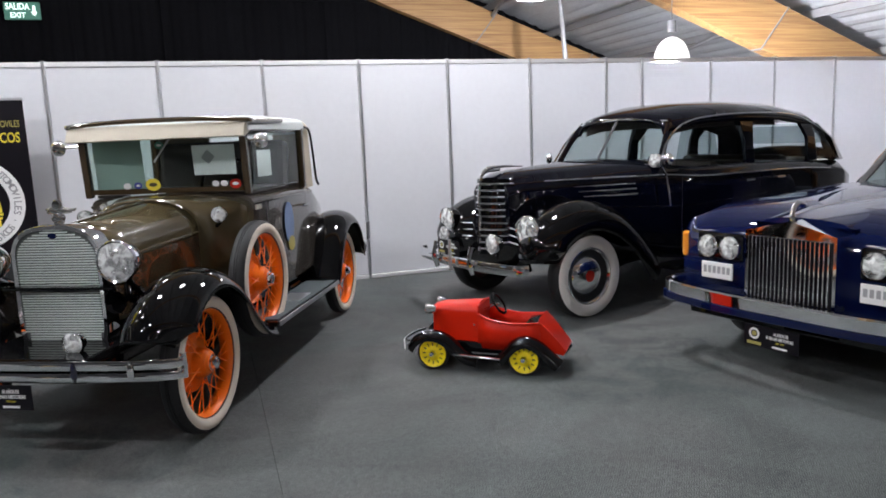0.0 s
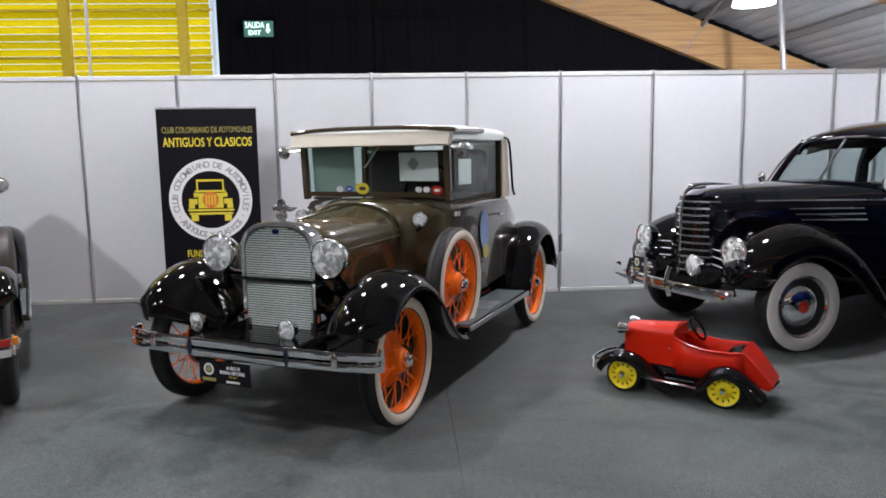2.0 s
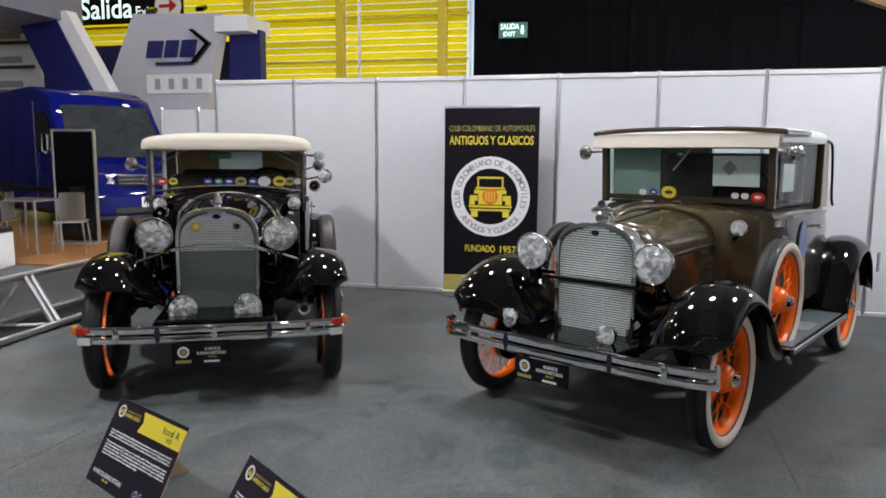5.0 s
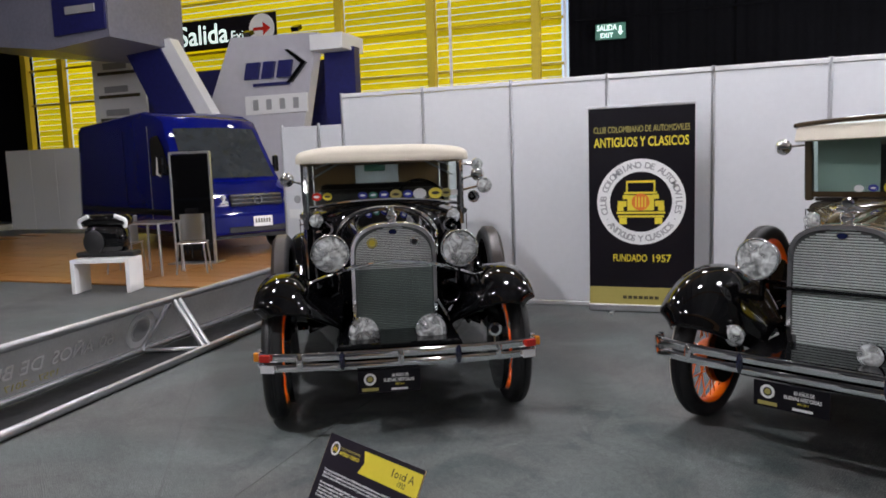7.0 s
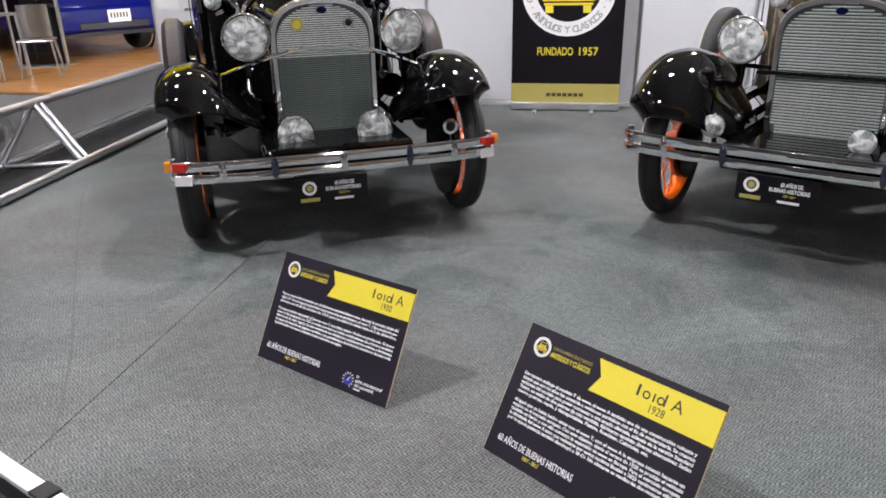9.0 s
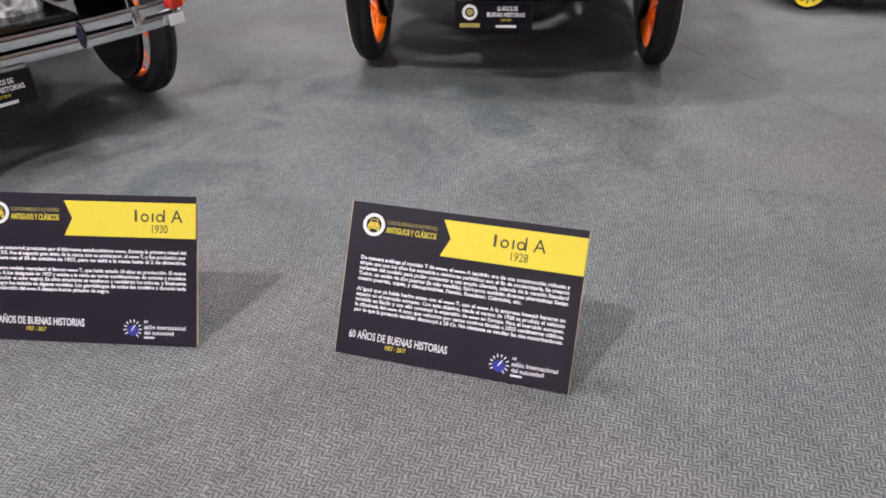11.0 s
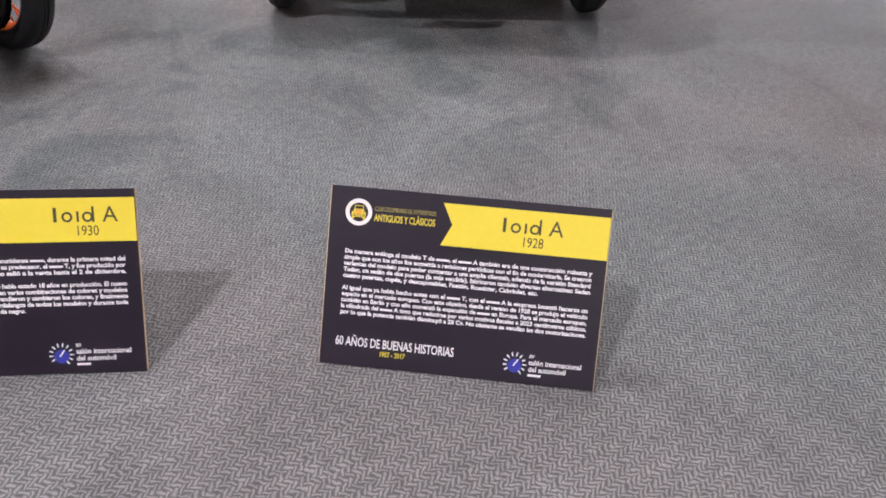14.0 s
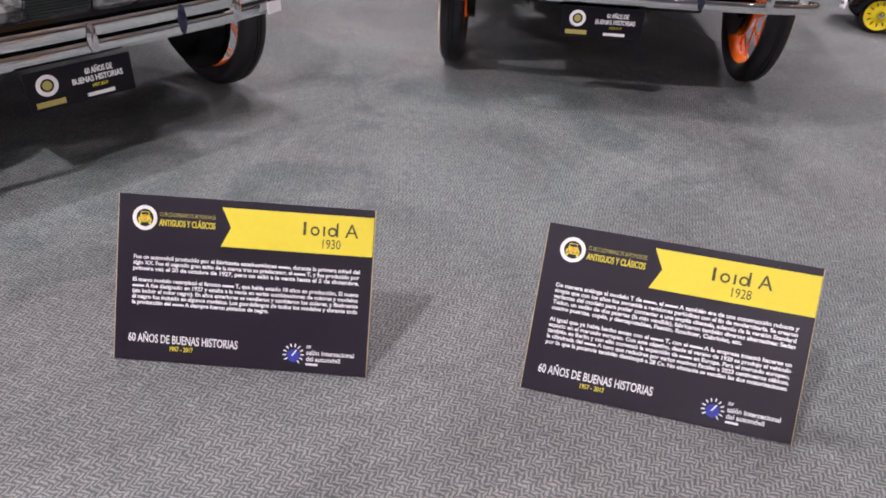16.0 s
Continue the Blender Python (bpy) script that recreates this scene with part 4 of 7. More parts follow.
def ribbon_bar(pts, h, t, bm=None):
    """Flat spring-steel bar of height h and thickness t along a path."""
    P = [Vector(p) for p in pts]
    rings = []
    for i, p in enumerate(P):
        d = (P[min(i + 1, len(P) - 1)] - P[max(i - 1, 0)])
        d.z = 0
        d.normalize()
        s = Vector((-d.y, d.x, 0)) * t / 2
        u = Vector((0, 0, h / 2))
        rings.append([p + s * 0.6 + u, p + s + u * 0.8, p + s - u * 0.8, p + s * 0.6 - u, p - s * 0.6 - u, p - s - u * 0.8, p - s + u * 0.8, p - s * 0.6 + u])
    return loft(rings, True, True, bm)


def stand_sign(parent, x, y, z, rz=0):
    """Small black card hung from the bumper, with the club seal and the slogan."""
    m = pose(x, y, z, 0, 0, rz)
    s = part("club_card", box(0.34, 0.004, 0.125), BLACK_PRINT, parent, "black card with club seal and slogan")
    s.matrix_basis = m
    f = pose(0, -0.0026, 0, 90, 0, 0)
    part("seal", lathe([(0.021, 0), (0.034, 0), (0.034, 0.0008), (0.021, 0.0008)], 24, f @ pose(-0.105, 0.014, 0)), WHITE_PRINT, s)
    part("seal_mark", lathe([(0, 0), (0.015, 0), (0.015, 0.0006), (0, 0.0006)], 16, f @ pose(-0.105, 0.014, 0)), GOLD_PRINT, s)
    part("name_bar", prism([(-0.15, -0.052), (-0.06, -0.052), (-0.06, -0.034), (-0.15, -0.034)], 0.0008, pose(0, -0.0034, 0)), GOLD_PRINT, s)
    lettering("slogan", "60 AÑOS DE", 0.026, WHITE_PRINT, s, f @ pose(0.015, 0.022, 0.0003), width=0.09, bold=0.0005)
    lettering("slogan", "BUENAS HISTORIAS", 0.026, WHITE_PRINT, s, f @ pose(-0.03, -0.004, 0.0003), width=0.165, bold=0.0005)
    lettering("slogan_years", "1957-2017", 0.015, YELLOW_PRINT, s, f @ pose(0.03, -0.024, 0.0003), width=0.05)
    part("fair_bar", prism([(0.01, -0.052), (0.10, -0.052), (0.10, -0.04), (0.01, -0.04)], 0.0008, pose(0, -0.0034, 0)), WHITE_PRINT, s)
    return s


def shell_outline(w, z0, zs, zt, n=8, inset=0.0):
    """Radiator outline in (x, z): rounded bottom, straight sides, arched top with a small peak."""
    w, z0, zt = w - inset, z0 + inset, zt - inset
    pts = [(-w * 0.80, z0), (0, z0 - 0.012), (w * 0.80, z0), (w * 0.95, z0 + 0.03), (w, z0 + 0.09)]
    pts += [(w, zs - 0.1)]
    for i in range(n + 1):
        a = math.pi / 2 * i / n
        pts.append((w * max(0.0, math.cos(a)) ** 0.72, zs + (zt - zs) * math.sin(a) ** 0.85))
    pts += [(-x, z) for x, z in pts[:4:-1][1:]]
    pts += [(-w, z0 + 0.09), (-w * 0.95, z0 + 0.03)]
    return pts


def radiator(car, y, w, z0, zs, zt, split, mesh_mat, chrome):
    o, i = shell_outline(w, z0, zs, zt), shell_outline(w, z0, zs, zt, inset=0.024)
    rings = [[Vector((x, y + 0.10, z)) for x, z in o], [Vector((x, y + 0.005, z)) for x, z in o], [Vector((x * 0.985, y - 0.004, z0 + (z - z0) * 0.995)) for x, z in o],
             [Vector((x, y - 0.002, z)) for x, z in i], [Vector((x, y + 0.03, z)) for x, z in i]]
    sh = part("radiator_shell", loft(rings, True), chrome, car, "polished radiator shell", smooth=50)
    bm = bmesh.new()
    bm.faces.new([bm.verts.new((x, y + 0.03, z)) for x, z in i])
    part("core", bm, mat("dark_radiator_core", (0.10, 0.11, 0.108), 0.6, 0.3, vary=0.2, scale=30), sh)
    wi = w - 0.03
    n = 44 if split else 62
    slats = {}
    for k in range(n):
        z = z0 + 0.035 + (zt - z0 - 0.06) * k / (n - 1)
        ww = wi
        if z > zs - 0.04:
            q = max(0.0, min(1.0, (z - (zs - 0.04)) / (zt - 0.028 - zs + 0.04)))
            ww = wi * max(0.10, 1 - q ** 3.0) ** 0.6
        if z < z0 + 0.09:
            ww = wi * 0.9
        m = pose(0, y + 0.004, z) @ Matrix.Diagonal((ww * 2, 1, 1, 1))
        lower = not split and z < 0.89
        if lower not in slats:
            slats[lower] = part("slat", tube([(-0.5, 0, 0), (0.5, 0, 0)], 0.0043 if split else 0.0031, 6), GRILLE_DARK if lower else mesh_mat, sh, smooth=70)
            slats[lower].matrix_basis = m
        else:
            share("slat", slats[lower], sh, m)
    if split:
        part("cross_bar", box(2 * w + 0.12, 0.02, 0.016, (0, y - 0.012, split), bevel=0.004), BLACK_PAINT, sh)
    part("maker_badge", lathe([(0, 0.004), (0.014, 0.004), (0.016, 0)], 20, pose(0, y - 0.008, zt - 0.056, 90, 0, 0) @ Matrix.Diagonal((1.6, 1, 1, 1))), NAVY, sh, "small blue oval badge", smooth=40)
    return sh


F_PATH = [(-0.43, 0.60), (-0.37, 0.70), (-0.25, 0.80), (-0.08, 0.865), (0.10, 0.865), (0.26, 0.80), (0.40, 0.69), (0.52, 0.56), (0.64, 0.45), (0.78, 0.395)]
F_PATH_B = [(-0.36, 0.69), (-0.31, 0.765), (-0.20, 0.83), (-0.06, 0.865), (0.10, 0.865), (0.26, 0.80), (0.40, 0.69), (0.52, 0.56), (0.64, 0.45), (0.78, 0.395)]
F_SEC_B = [(0.33, -0.30), (0.42, -0.17), (0.50, -0.06), (0.57, -0.008), (0.645, 0.006), (0.715, -0.002), (0.77, -0.025), (0.805, -0.06), (0.818, -0.09)]
F_SEC = [(0.33, -0.30), (0.42, -0.17), (0.50, -0.06), (0.58, -0.008), (0.66, 0.008), (0.74, 0.0), (0.80, -0.025), (0.845, -0.065), (0.86, -0.10)]
R_PATH = [(2.02, 0.40), (2.12, 0.56), (2.24, 0.73), (2.40, 0.86), (2.60, 0.905), (2.80, 0.87), (2.95, 0.76), (3.04, 0.61), (3.07, 0.46)]
R_SEC = [(0.55, -0.05), (0.60, -0.008), (0.68, 0.006), (0.75, -0.002), (0.81, -0.03), (0.85, -0.075), (0.86, -0.11)]


def old_car(m, name, label, kind):
    """Late-1920s motor car: kind 'coupe' or 'phaeton'."""
    coupe = kind == "coupe"
    car = thing(name, m, label, "vintage car", "vintage cars on the stand")
    WB = 2.60
    spin = random.Random(7 if coupe else 9)
    for y in (0.0, WB):
        for sx in (-1, 1):
            wire_wheel(car, pose(sx * 0.715, y, 0.371, 0, 90 * sx, 0) @ pose(0, 0, 0, 0, 0, spin.uniform(0, 90)), coupe, drum=0.15 if coupe else 0.272)
    for sx in (-1, 1):
        w = wire_wheel(car, pose(sx * 0.735, 0.80, 0.665, 0, 90 * sx, 0), coupe, 30, "spare_wheel", None if coupe else BLACK_PAINT)
        if not coupe:
            part("tyre_cover", lathe([(0.10, 0.07), (0.29, 0.066), (0.345, 0.06), (0.375, 0.035), (0.378, 0.0), (0.375, -0.03)], 40), LEATHER, w, "black spare wheel cover", smooth=40)
    for sx in (-1, 1):
        thick(part("front_fender", fender_mesh(F_PATH if coupe else F_PATH_B, F_SEC if coupe else F_SEC_B, sx, 0.5), BLACK_PAINT, car, "glossy black front fender", smooth=60), 0.008)
        thick(part("rear_fender", fender_mesh(R_PATH, R_SEC, sx), BLACK_PAINT, car, "glossy black rear fender", smooth=60), 0.008)
        rb = part("running_board", box(0.27, 1.32, 0.035, (sx * 0.72, 1.40, 0.375), bevel=0.008), BLACK_PAINT, car)
        part("tread_mat", box(0.23, 1.24, 0.006, (sx * 0.72, 1.42, 0.396)), BOARD_GREY, rb, "grey ribbed rubber mat")
        part("edge_strip", box(0.012, 1.30, 0.03, (sx * 0.862, 1.41, 0.38), bevel=0.003), ALU, rb)
        part("step_plate", box(0.16, 0.26, 0.006, (sx * 0.72, 1.42, 0.402), bevel=0.002), ALU, rb)
        part("splash_apron", box(0.02, 1.5, 0.16, (sx * 0.57, 1.35, 0.45), (0, sx * 20, 0)), BLACK_PAINT, car)
    part("chassis", box(0.70, 3.5, 0.12, (0, 1.3, 0.46), bevel=0.02), BLACK_PAINT, car)
    part("front_axle", tube(smooth_path([(-0.66, 0, 0.37), (-0.4, 0.0, 0.33), (0, 0, 0.31), (0.4, 0, 0.33), (0.66, 0, 0.37)]), 0.024), BLACK_PAINT, car)
    part("rear_axle", tube([(-0.66, WB, 0.37), (0.66, WB, 0.37)], 0.045), BLACK_PAINT, car)
    for sx in (-1, 1):
        part("frame_horn", tube(smooth_path([(sx * 0.33, 0.1, 0.47), (sx * 0.34, -0.2, 0.48), (sx * 0.34, -0.42, 0.47)]), 0.022), BLACK_PAINT, car)
    # engine bonnet
    hood_m = OLIVE if coupe else BLACK_PAINT
    zt = 1.125 if coupe else 1.15
    st = [(-0.02, 0.225, 0.60, 0.93, zt - 0.015), (0.2, 0.25, 0.58, 0.945, zt + 0.005), (0.45, 0.285, 0.57, 0.96, zt + 0.025), (0.72, 0.33, 0.56, 0.98, zt + 0.045), (0.80, 0.345, 0.56, 0.985, zt + 0.052)]
    hd = thick(part("hood", loft([arch(w, zb, zs, z, y, 10, 2.2) for y, w, zb, zs, z in st]), hood_m, car, smooth=50), 0.006)
    part("hood_hinge", tube([(0, -0.01, zt - 0.008), (0, 0.8, zt + 0.058)], 0.006), hood_m, hd)
    for sx in (-1, 1):
        part("side_panel", loft([[Vector((sx * (st[0][1] + 0.004), -0.01, 0.62)), Vector((sx * (st[0][1] + 0.004), -0.01, 0.90))], [Vector((sx * (st[-1][1] + 0.004), 0.79, 0.58)), Vector((sx * (st[-1][1] + 0.004), 0.79, 0.955))]]),
             BROWN if coupe else BLACK_PAINT, hd)
        part("hood_hinge", tube([(sx * 0.236, -0.01, 0.925), (sx * 0.356, 0.8, 0.978)], 0.006 if coupe else 0.011), CHROME if not coupe else hood_m, hd)
        for k in range(0 if coupe else 16):
            y = 0.2 + 0.034 * k
            x = st[0][1] + (st[-1][1] - st[0][1]) * (y + 0.02) / 0.82
            part("louvre", box(0.012, 0.012, 0.20, (sx * (x + 0.006), y, 0.76), (0, 0, sx * 20)), BLACK_PAINT, hd)
        part("apron", box(0.22, 0.86, 0.02, (sx * 0.42, 0.38, 0.56), (0, sx * 22, 0)), BLACK_PAINT, car)
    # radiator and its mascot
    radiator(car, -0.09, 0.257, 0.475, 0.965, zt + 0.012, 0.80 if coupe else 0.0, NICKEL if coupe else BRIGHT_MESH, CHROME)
    cap = part("radiator_cap", lathe([(0, 0.055), (0.022, 0.05), (0.03, 0.035), (0.034, 0.02), (0.026, 0.0), (0.02, -0.02)], 20, pose(0, -0.03, zt + 0.02)), CHROME, car, smooth=40)
    if coupe:
        for sx in (-1, 1):
            part("mascot_wing", tube(smooth_path([(0, -0.03, zt + 0.072), (sx * 0.03, -0.032, zt + 0.085), (sx * 0.06, -0.02, zt + 0.078), (sx * 0.088, 0.0, zt + 0.088)], 3), [0.014, 0.016, 0.017, 0.018, 0.017, 0.015, 0.013, 0.010, 0.007, 0.004], 8), CHROME, cap, smooth=60)
        part("mascot_gauge", lathe([(0, 0.012), (0.022, 0.011), (0.028, 0.0), (0.022, -0.011), (0, -0.012)], 20, pose(0, -0.03, zt + 0.112, 90, 0, 0)), CHROME, cap, smooth=40)
    else:
        part("mascot_figure", tube(smooth_path([(0, -0.05, zt + 0.045), (0, -0.03, zt + 0.065), (0, 0.01, zt + 0.085), (0, 0.06, zt + 0.08)]), [0.012] * 6 + [0.02] * 8 + [0.01] * 5), CHROME, cap, smooth=60)
    # head lamps on a bar
    hz = 0.945 if coupe else 0.995
    for sx in (-1, 1):
        lamp_unit("headlamp", car, pose(sx * 0.382 - (0.012 if coupe else -0.010), -0.13, hz), 0.108, 0.15, CHROME, LENS, (0, 0.06, -0.20))
        part("headlamp_post", tube([(sx * 0.382, -0.08, hz - 0.09), (sx * 0.42, 0.0, hz - 0.22), (sx * 0.46, 0.04, 0.64)], 0.016), BLACK_PAINT, car)
    if coupe:
        part("lamp_bar", tube([(-0.38, -0.06, 0.82), (0.38, -0.06, 0.82)], 0.011), BLACK_PAINT, car)
    else:
        part("lamp_bar", tube(smooth_path([(-0.52, 0.0, 0.80), (-0.36, -0.08, 0.865), (-0.18, -0.135, 0.92), (0, -0.15, 0.935), (0.18, -0.135, 0.92), (0.36, -0.08, 0.865), (0.52, 0.0, 0.80)]), 0.011), CHROME, car)
    # fog lamps
    for x in ((-0.43, 0.20) if coupe else (-0.195, 0.190)):
        lamp_unit("fog_lamp", car, pose(x, -0.30, 0.565 if coupe else 0.552), 0.056 if coupe else 0.090, 0.07, CHROME, LENS, (0, 0.05, -0.10))
    # bumper: two flat bars with clamps
    bw = 1.0 if coupe else 0.945
    span = smooth_path([(-0.815, -0.36, 0), (-0.79, -0.43, 0), (-0.5, -0.475, 0), (0, -0.485, 0), (0.5, -0.475, 0), (0.79, -0.43, 0), (0.815, -0.36, 0)], 5)
    span = [Vector((p.x * bw, p.y, 0)) for p in span]
    bz = 0.505 if coupe else 0.475
    bp = part("bumper_bar", ribbon_bar([p + Vector((0, 0, bz)) for p in span], 0.046, 0.012), CHROME, car, "chrome bumper bar", smooth=30)
    part("bumper_bar", ribbon_bar([p + Vector((0, 0, bz - 0.058)) for p in span], 0.042, 0.012), CHROME, car, "chrome bumper bar", smooth=30)
    for x in (-0.55, -0.32, 0.0, 0.32, 0.55) if not coupe else (-0.60, -0.32, 0.32, 0.60):
        y = -0.493 + 0.02 * (abs(x) / 0.6) ** 2
        part("bumper_clamp", lathe([(0, 0.012), (0.012, 0.011), (0.018, 0.0)], 16, pose(x, y, bz - 0.029, 90, 0, 0) @ Matrix.Diagonal((1, 2.9, 1, 1))), CLAMP if abs(x) == 0.32 else CHROME, bp, smooth=60)
        if abs(x) == 0.32:
            part("bumper_arm", box(0.03, 0.35, 0.03, (x, y + 0.19, bz - 0.029)), BLACK_PAINT, bp)
    for sx in (-1, 1):
        part("bumper_end", tube([(sx * 0.812 * bw, -0.36, bz + 0.03), (sx * 0.812 * bw, -0.36, bz - 0.09)], 0.016, 10), CHROME, bp)
        part("rear_bumper_bar", ribbon_bar(smooth_path([(sx * 0.36, 3.32, 0.52), (sx * 0.6, 3.33, 0.52), (sx * 0.80, 3.22, 0.52)]), 0.045, 0.012), CHROME, car, smooth=30)
        part("rear_bumper_bar", ribbon_bar(smooth_path([(sx * 0.36, 3.32, 0.46), (sx * 0.6, 3.33, 0.46), (sx * 0.80, 3.22, 0.46)]), 0.045, 0.012), CHROME, car, smooth=30)
        part("rear_bumper_bolt", lathe([(0, 0.02), (0.022, 0.015), (0.024, 0.0)], 16, pose(sx * 0.80, 3.22, 0.49, 0, 90 * sx, 0)), CHROME, car, smooth=40)
        part("rear_bumper_arm", box(0.04, 0.5, 0.04, (sx * 0.42, 3.1, 0.49)), BLACK_PAINT, car)
    stand_sign(car, -0.07, -0.505, bz - 0.15)
    body_m = TAUPE if coupe else BLACK_PAINT
    # cowl and tub
    c = [(0.80, 0.35, 0.56, 0.985, zt + 0.055), (0.92, 0.425, 0.53, 1.02, zt + 0.068), (1.02, 0.51, 0.51, 1.06, zt + 0.078), (1.12, 0.585, 0.50, 1.08, zt + 0.082)]
    thick(part("cowl", loft([arch(w, zb, zs, z, y, 10, 2.6) for y, w, zb, zs, z in c]), OLIVE if coupe else BLACK_PAINT, car, smooth=50), 0.006)
    part("cowl_band", tube([p + Vector((0, -0.004, 0)) for p in arch(0.352, 0.6, 0.985, zt + 0.057, 0.80, 10, 2.2)], 0.004 if coupe else 0.014, 6), hood_m if coupe else CHROME, car)
    if coupe:
        t = [(1.12, 0.588, 0.50, 1.10, 1.195), (1.35, 0.63, 0.50, 1.12, 1.185), (1.75, 0.645, 0.50, 1.12, 1.185), (2.15, 0.645, 0.52, 1.10, 1.18), (2.35, 0.62, 0.55, 1.03, 1.14), (2.65, 0.56, 0.60, 0.93, 1.05), (2.95, 0.47, 0.62, 0.80, 0.90), (3.15, 0.38, 0.63, 0.67, 0.70)]
    else:
        t = [(1.12, 0.588, 0.50, 1.10, 1.13), (1.35, 0.63, 0.50, 1.10, 1.12), (1.75, 0.645, 0.50, 1.10, 1.12), (2.25, 0.645, 0.52, 1.10, 1.12), (2.65, 0.62, 0.55, 1.09, 1.12), (2.9, 0.55, 0.60, 1.0, 1.08), (3.0, 0.46, 0.64, 0.9, 0.98)]
    body = part("body", loft([arch(w, zb, zs, z, y, 10, 4.5 if y < 2.2 else 3.0) for y, w, zb, zs, z in t], caps=True), body_m, car, smooth=45)
    for sx in (-1, 1):
        for y in (1.22, 2.02):
            part("door_gap", box(0.006, 0.008, 0.60, (sx * 0.642, y, 0.82)), BLACK_PRINT, body)
        part("belt_moulding", tube([(sx * 0.59, 1.12, 1.12), (sx * 0.637, 1.35, 1.125), (sx * 0.652, 1.75, 1.125), (sx * 0.652, 2.15, 1.12)], 0.010), BLACK_PAINT if not coupe else TAUPE, body)
        part("door_handle", tube([(sx * 0.648, 1.92, 1.03), (sx * 0.69, 1.92, 1.03), (sx * 0.69, 1.84, 1.03)], 0.009), CHROME, body, "chrome door handle")
        lamp_unit("cowl_lamp", car, pose(sx * (0.47 if coupe else 0.50), 0.86 if coupe else 0.93, 1.075 if coupe else 1.12), 0.05, 0.07, CHROME, LENS, (sx * -0.05, 0.05, -0.08))
    if coupe:
        # wind-screen, doors' windows, hard top with canvas cover
        zb, zr = 1.225, 1.60
        fr = part("windscreen_frame", box(1.19, 0.03, 0.035, (0, 1.10, zb)), BROWN, car)
        for sx in (-1, 1):
            part("screen_post", box(0.045, 0.05, zr - zb + 0.08, (sx * 0.578, 1.085, (zr + zb) / 2), (4, 0, 0), bevel=0.008), BROWN, fr)
            part("door_pillar", box(0.05, 0.06, 0.47, (sx * 0.617, 2.06, 1.39), bevel=0.01), BROWN, car)
            part("window_rail", box(0.035, 0.98, 0.035, (sx * 0.60, 1.58, 1.615), bevel=0.006), BROWN, car)
            g = part("side_glass", box(0.005, 0.92, 0.40, (sx * 0.615, 1.57, 1.40)), GLASS, car)
            g.visible_shadow = False
            # canvas quarter behind the door, and landau iron
            q = [[Vector((sx * 0.625, 2.08, z)), Vector((sx * 0.63, 2.17, z)), Vector((sx * 0.625, 2.24 + (1.66 - z) * 0.10, z)), Vector((sx * 0.54, 2.30 + (1.66 - z) * 0.12, z)), Vector((sx * 0.28, 2.34 + (1.66 - z) * 0.14, z)), Vector((0, 2.35 + (1.66 - z) * 0.14, z))] for z in (1.15, 1.3, 1.45, 1.58, 1.64, 1.68)]
            q[-1] = [Vector((p.x * 0.94, min(p.y, 2.27), p.z)) for p in q[-1]]
            bm = loft(q[:2])
            loft([r[:5] for r in q[1:4]], bm=bm)
            loft(q[3:], bm=bm)
            part("rear_quarter", bm, BEIGE, car, "beige canvas rear quarter", smooth=50)
            part("landau_iron", tube(smooth_path([(sx * 0.645, 2.10, 1.63), (sx * 0.652, 2.20, 1.60), (sx * 0.655, 2.25, 1.42), (sx * 0.655, 2.29, 1.22), (sx * 0.65, 2.36, 1.16)]), 0.010), BLACK_PAINT, car)
            mi = part("wing_mirror", lathe([(0, 0.042), (0.02, 0.039), (0.038, 0.027), (0.049, 0.008), (0.052, -0.004), (0.048, -0.010), (0, -0.012)], 24, pose(sx * 0.72, 1.02, 1.535, 90, 0, 0)), CHROME, car, "round chrome wing mirror", smooth=40)
            part("mirror_arm", tube([(sx * 0.59, 1.08, 1.545), (sx * 0.72, 1.03, 1.535)], 0.007), CHROME, mi)
        g = part("windscreen", box(1.11, 0.006, zr - zb - 0.01, (0, 1.085, (zr + zb) / 2), (4, 0, 0)), GLASS, car)
        g.visible_shadow = False
        roof = [arch(0.64, 1.605, 1.625, 1.665, 1.03, 8, 3.2), arch(0.645, 1.61, 1.64, 1.705, 1.12, 8, 3.2), arch(0.645, 1.61, 1.65, 1.725, 1.6, 8, 3.2), arch(0.64, 1.61, 1.65, 1.72, 2.1, 8, 3.0), arch(0.60, 1.60, 1.63, 1.69, 2.27, 8, 2.8), arch(0.5, 1.58, 1.6, 1.62, 2.33, 8, 2.6)]
        part("roof", loft(roof, True, True), ROOF_PALE, car, "pale canvas-covered roof", smooth=50)
        vis = part("visor", loft([[Vector((x, 1.035 - 0.05 * (1 - (x / 0.63) ** 2) * 0.6, 1.665)), Vector((x, 1.0 - 0.05 * (1 - (x / 0.63) ** 2) * 0.6, 1.645)), Vector((x, 0.965 - 0.05 * (1 - (x / 0.63) ** 2), 1.572)), Vector((x, 0.985 - 0.05 * (1 - (x / 0.63) ** 2), 1.566)), Vector((x, 1.07, 1.60))]
                                  for x in [-0.63 + 1.26 * k / 16 for k in range(17)]], True, True), CREAM, car, "cream sun visor over the windscreen", smooth=40)
        part("visor_bead", tube(smooth_path([(-0.64, 1.10, 1.665), (-0.63, 1.02, 1.672), (-0.35, 0.995, 1.688), (0, 0.985, 1.692), (0.35, 0.995, 1.688), (0.63, 1.02, 1.672), (0.645, 1.10, 1.665), (0.645, 1.6, 1.672)]), 0.016, 8), BROWN, vis, "dark brown beading")
        part("cabin_trim", box(1.12, 0.94, 0.02, (0, 1.62, 1.19)), LEATHER, car)
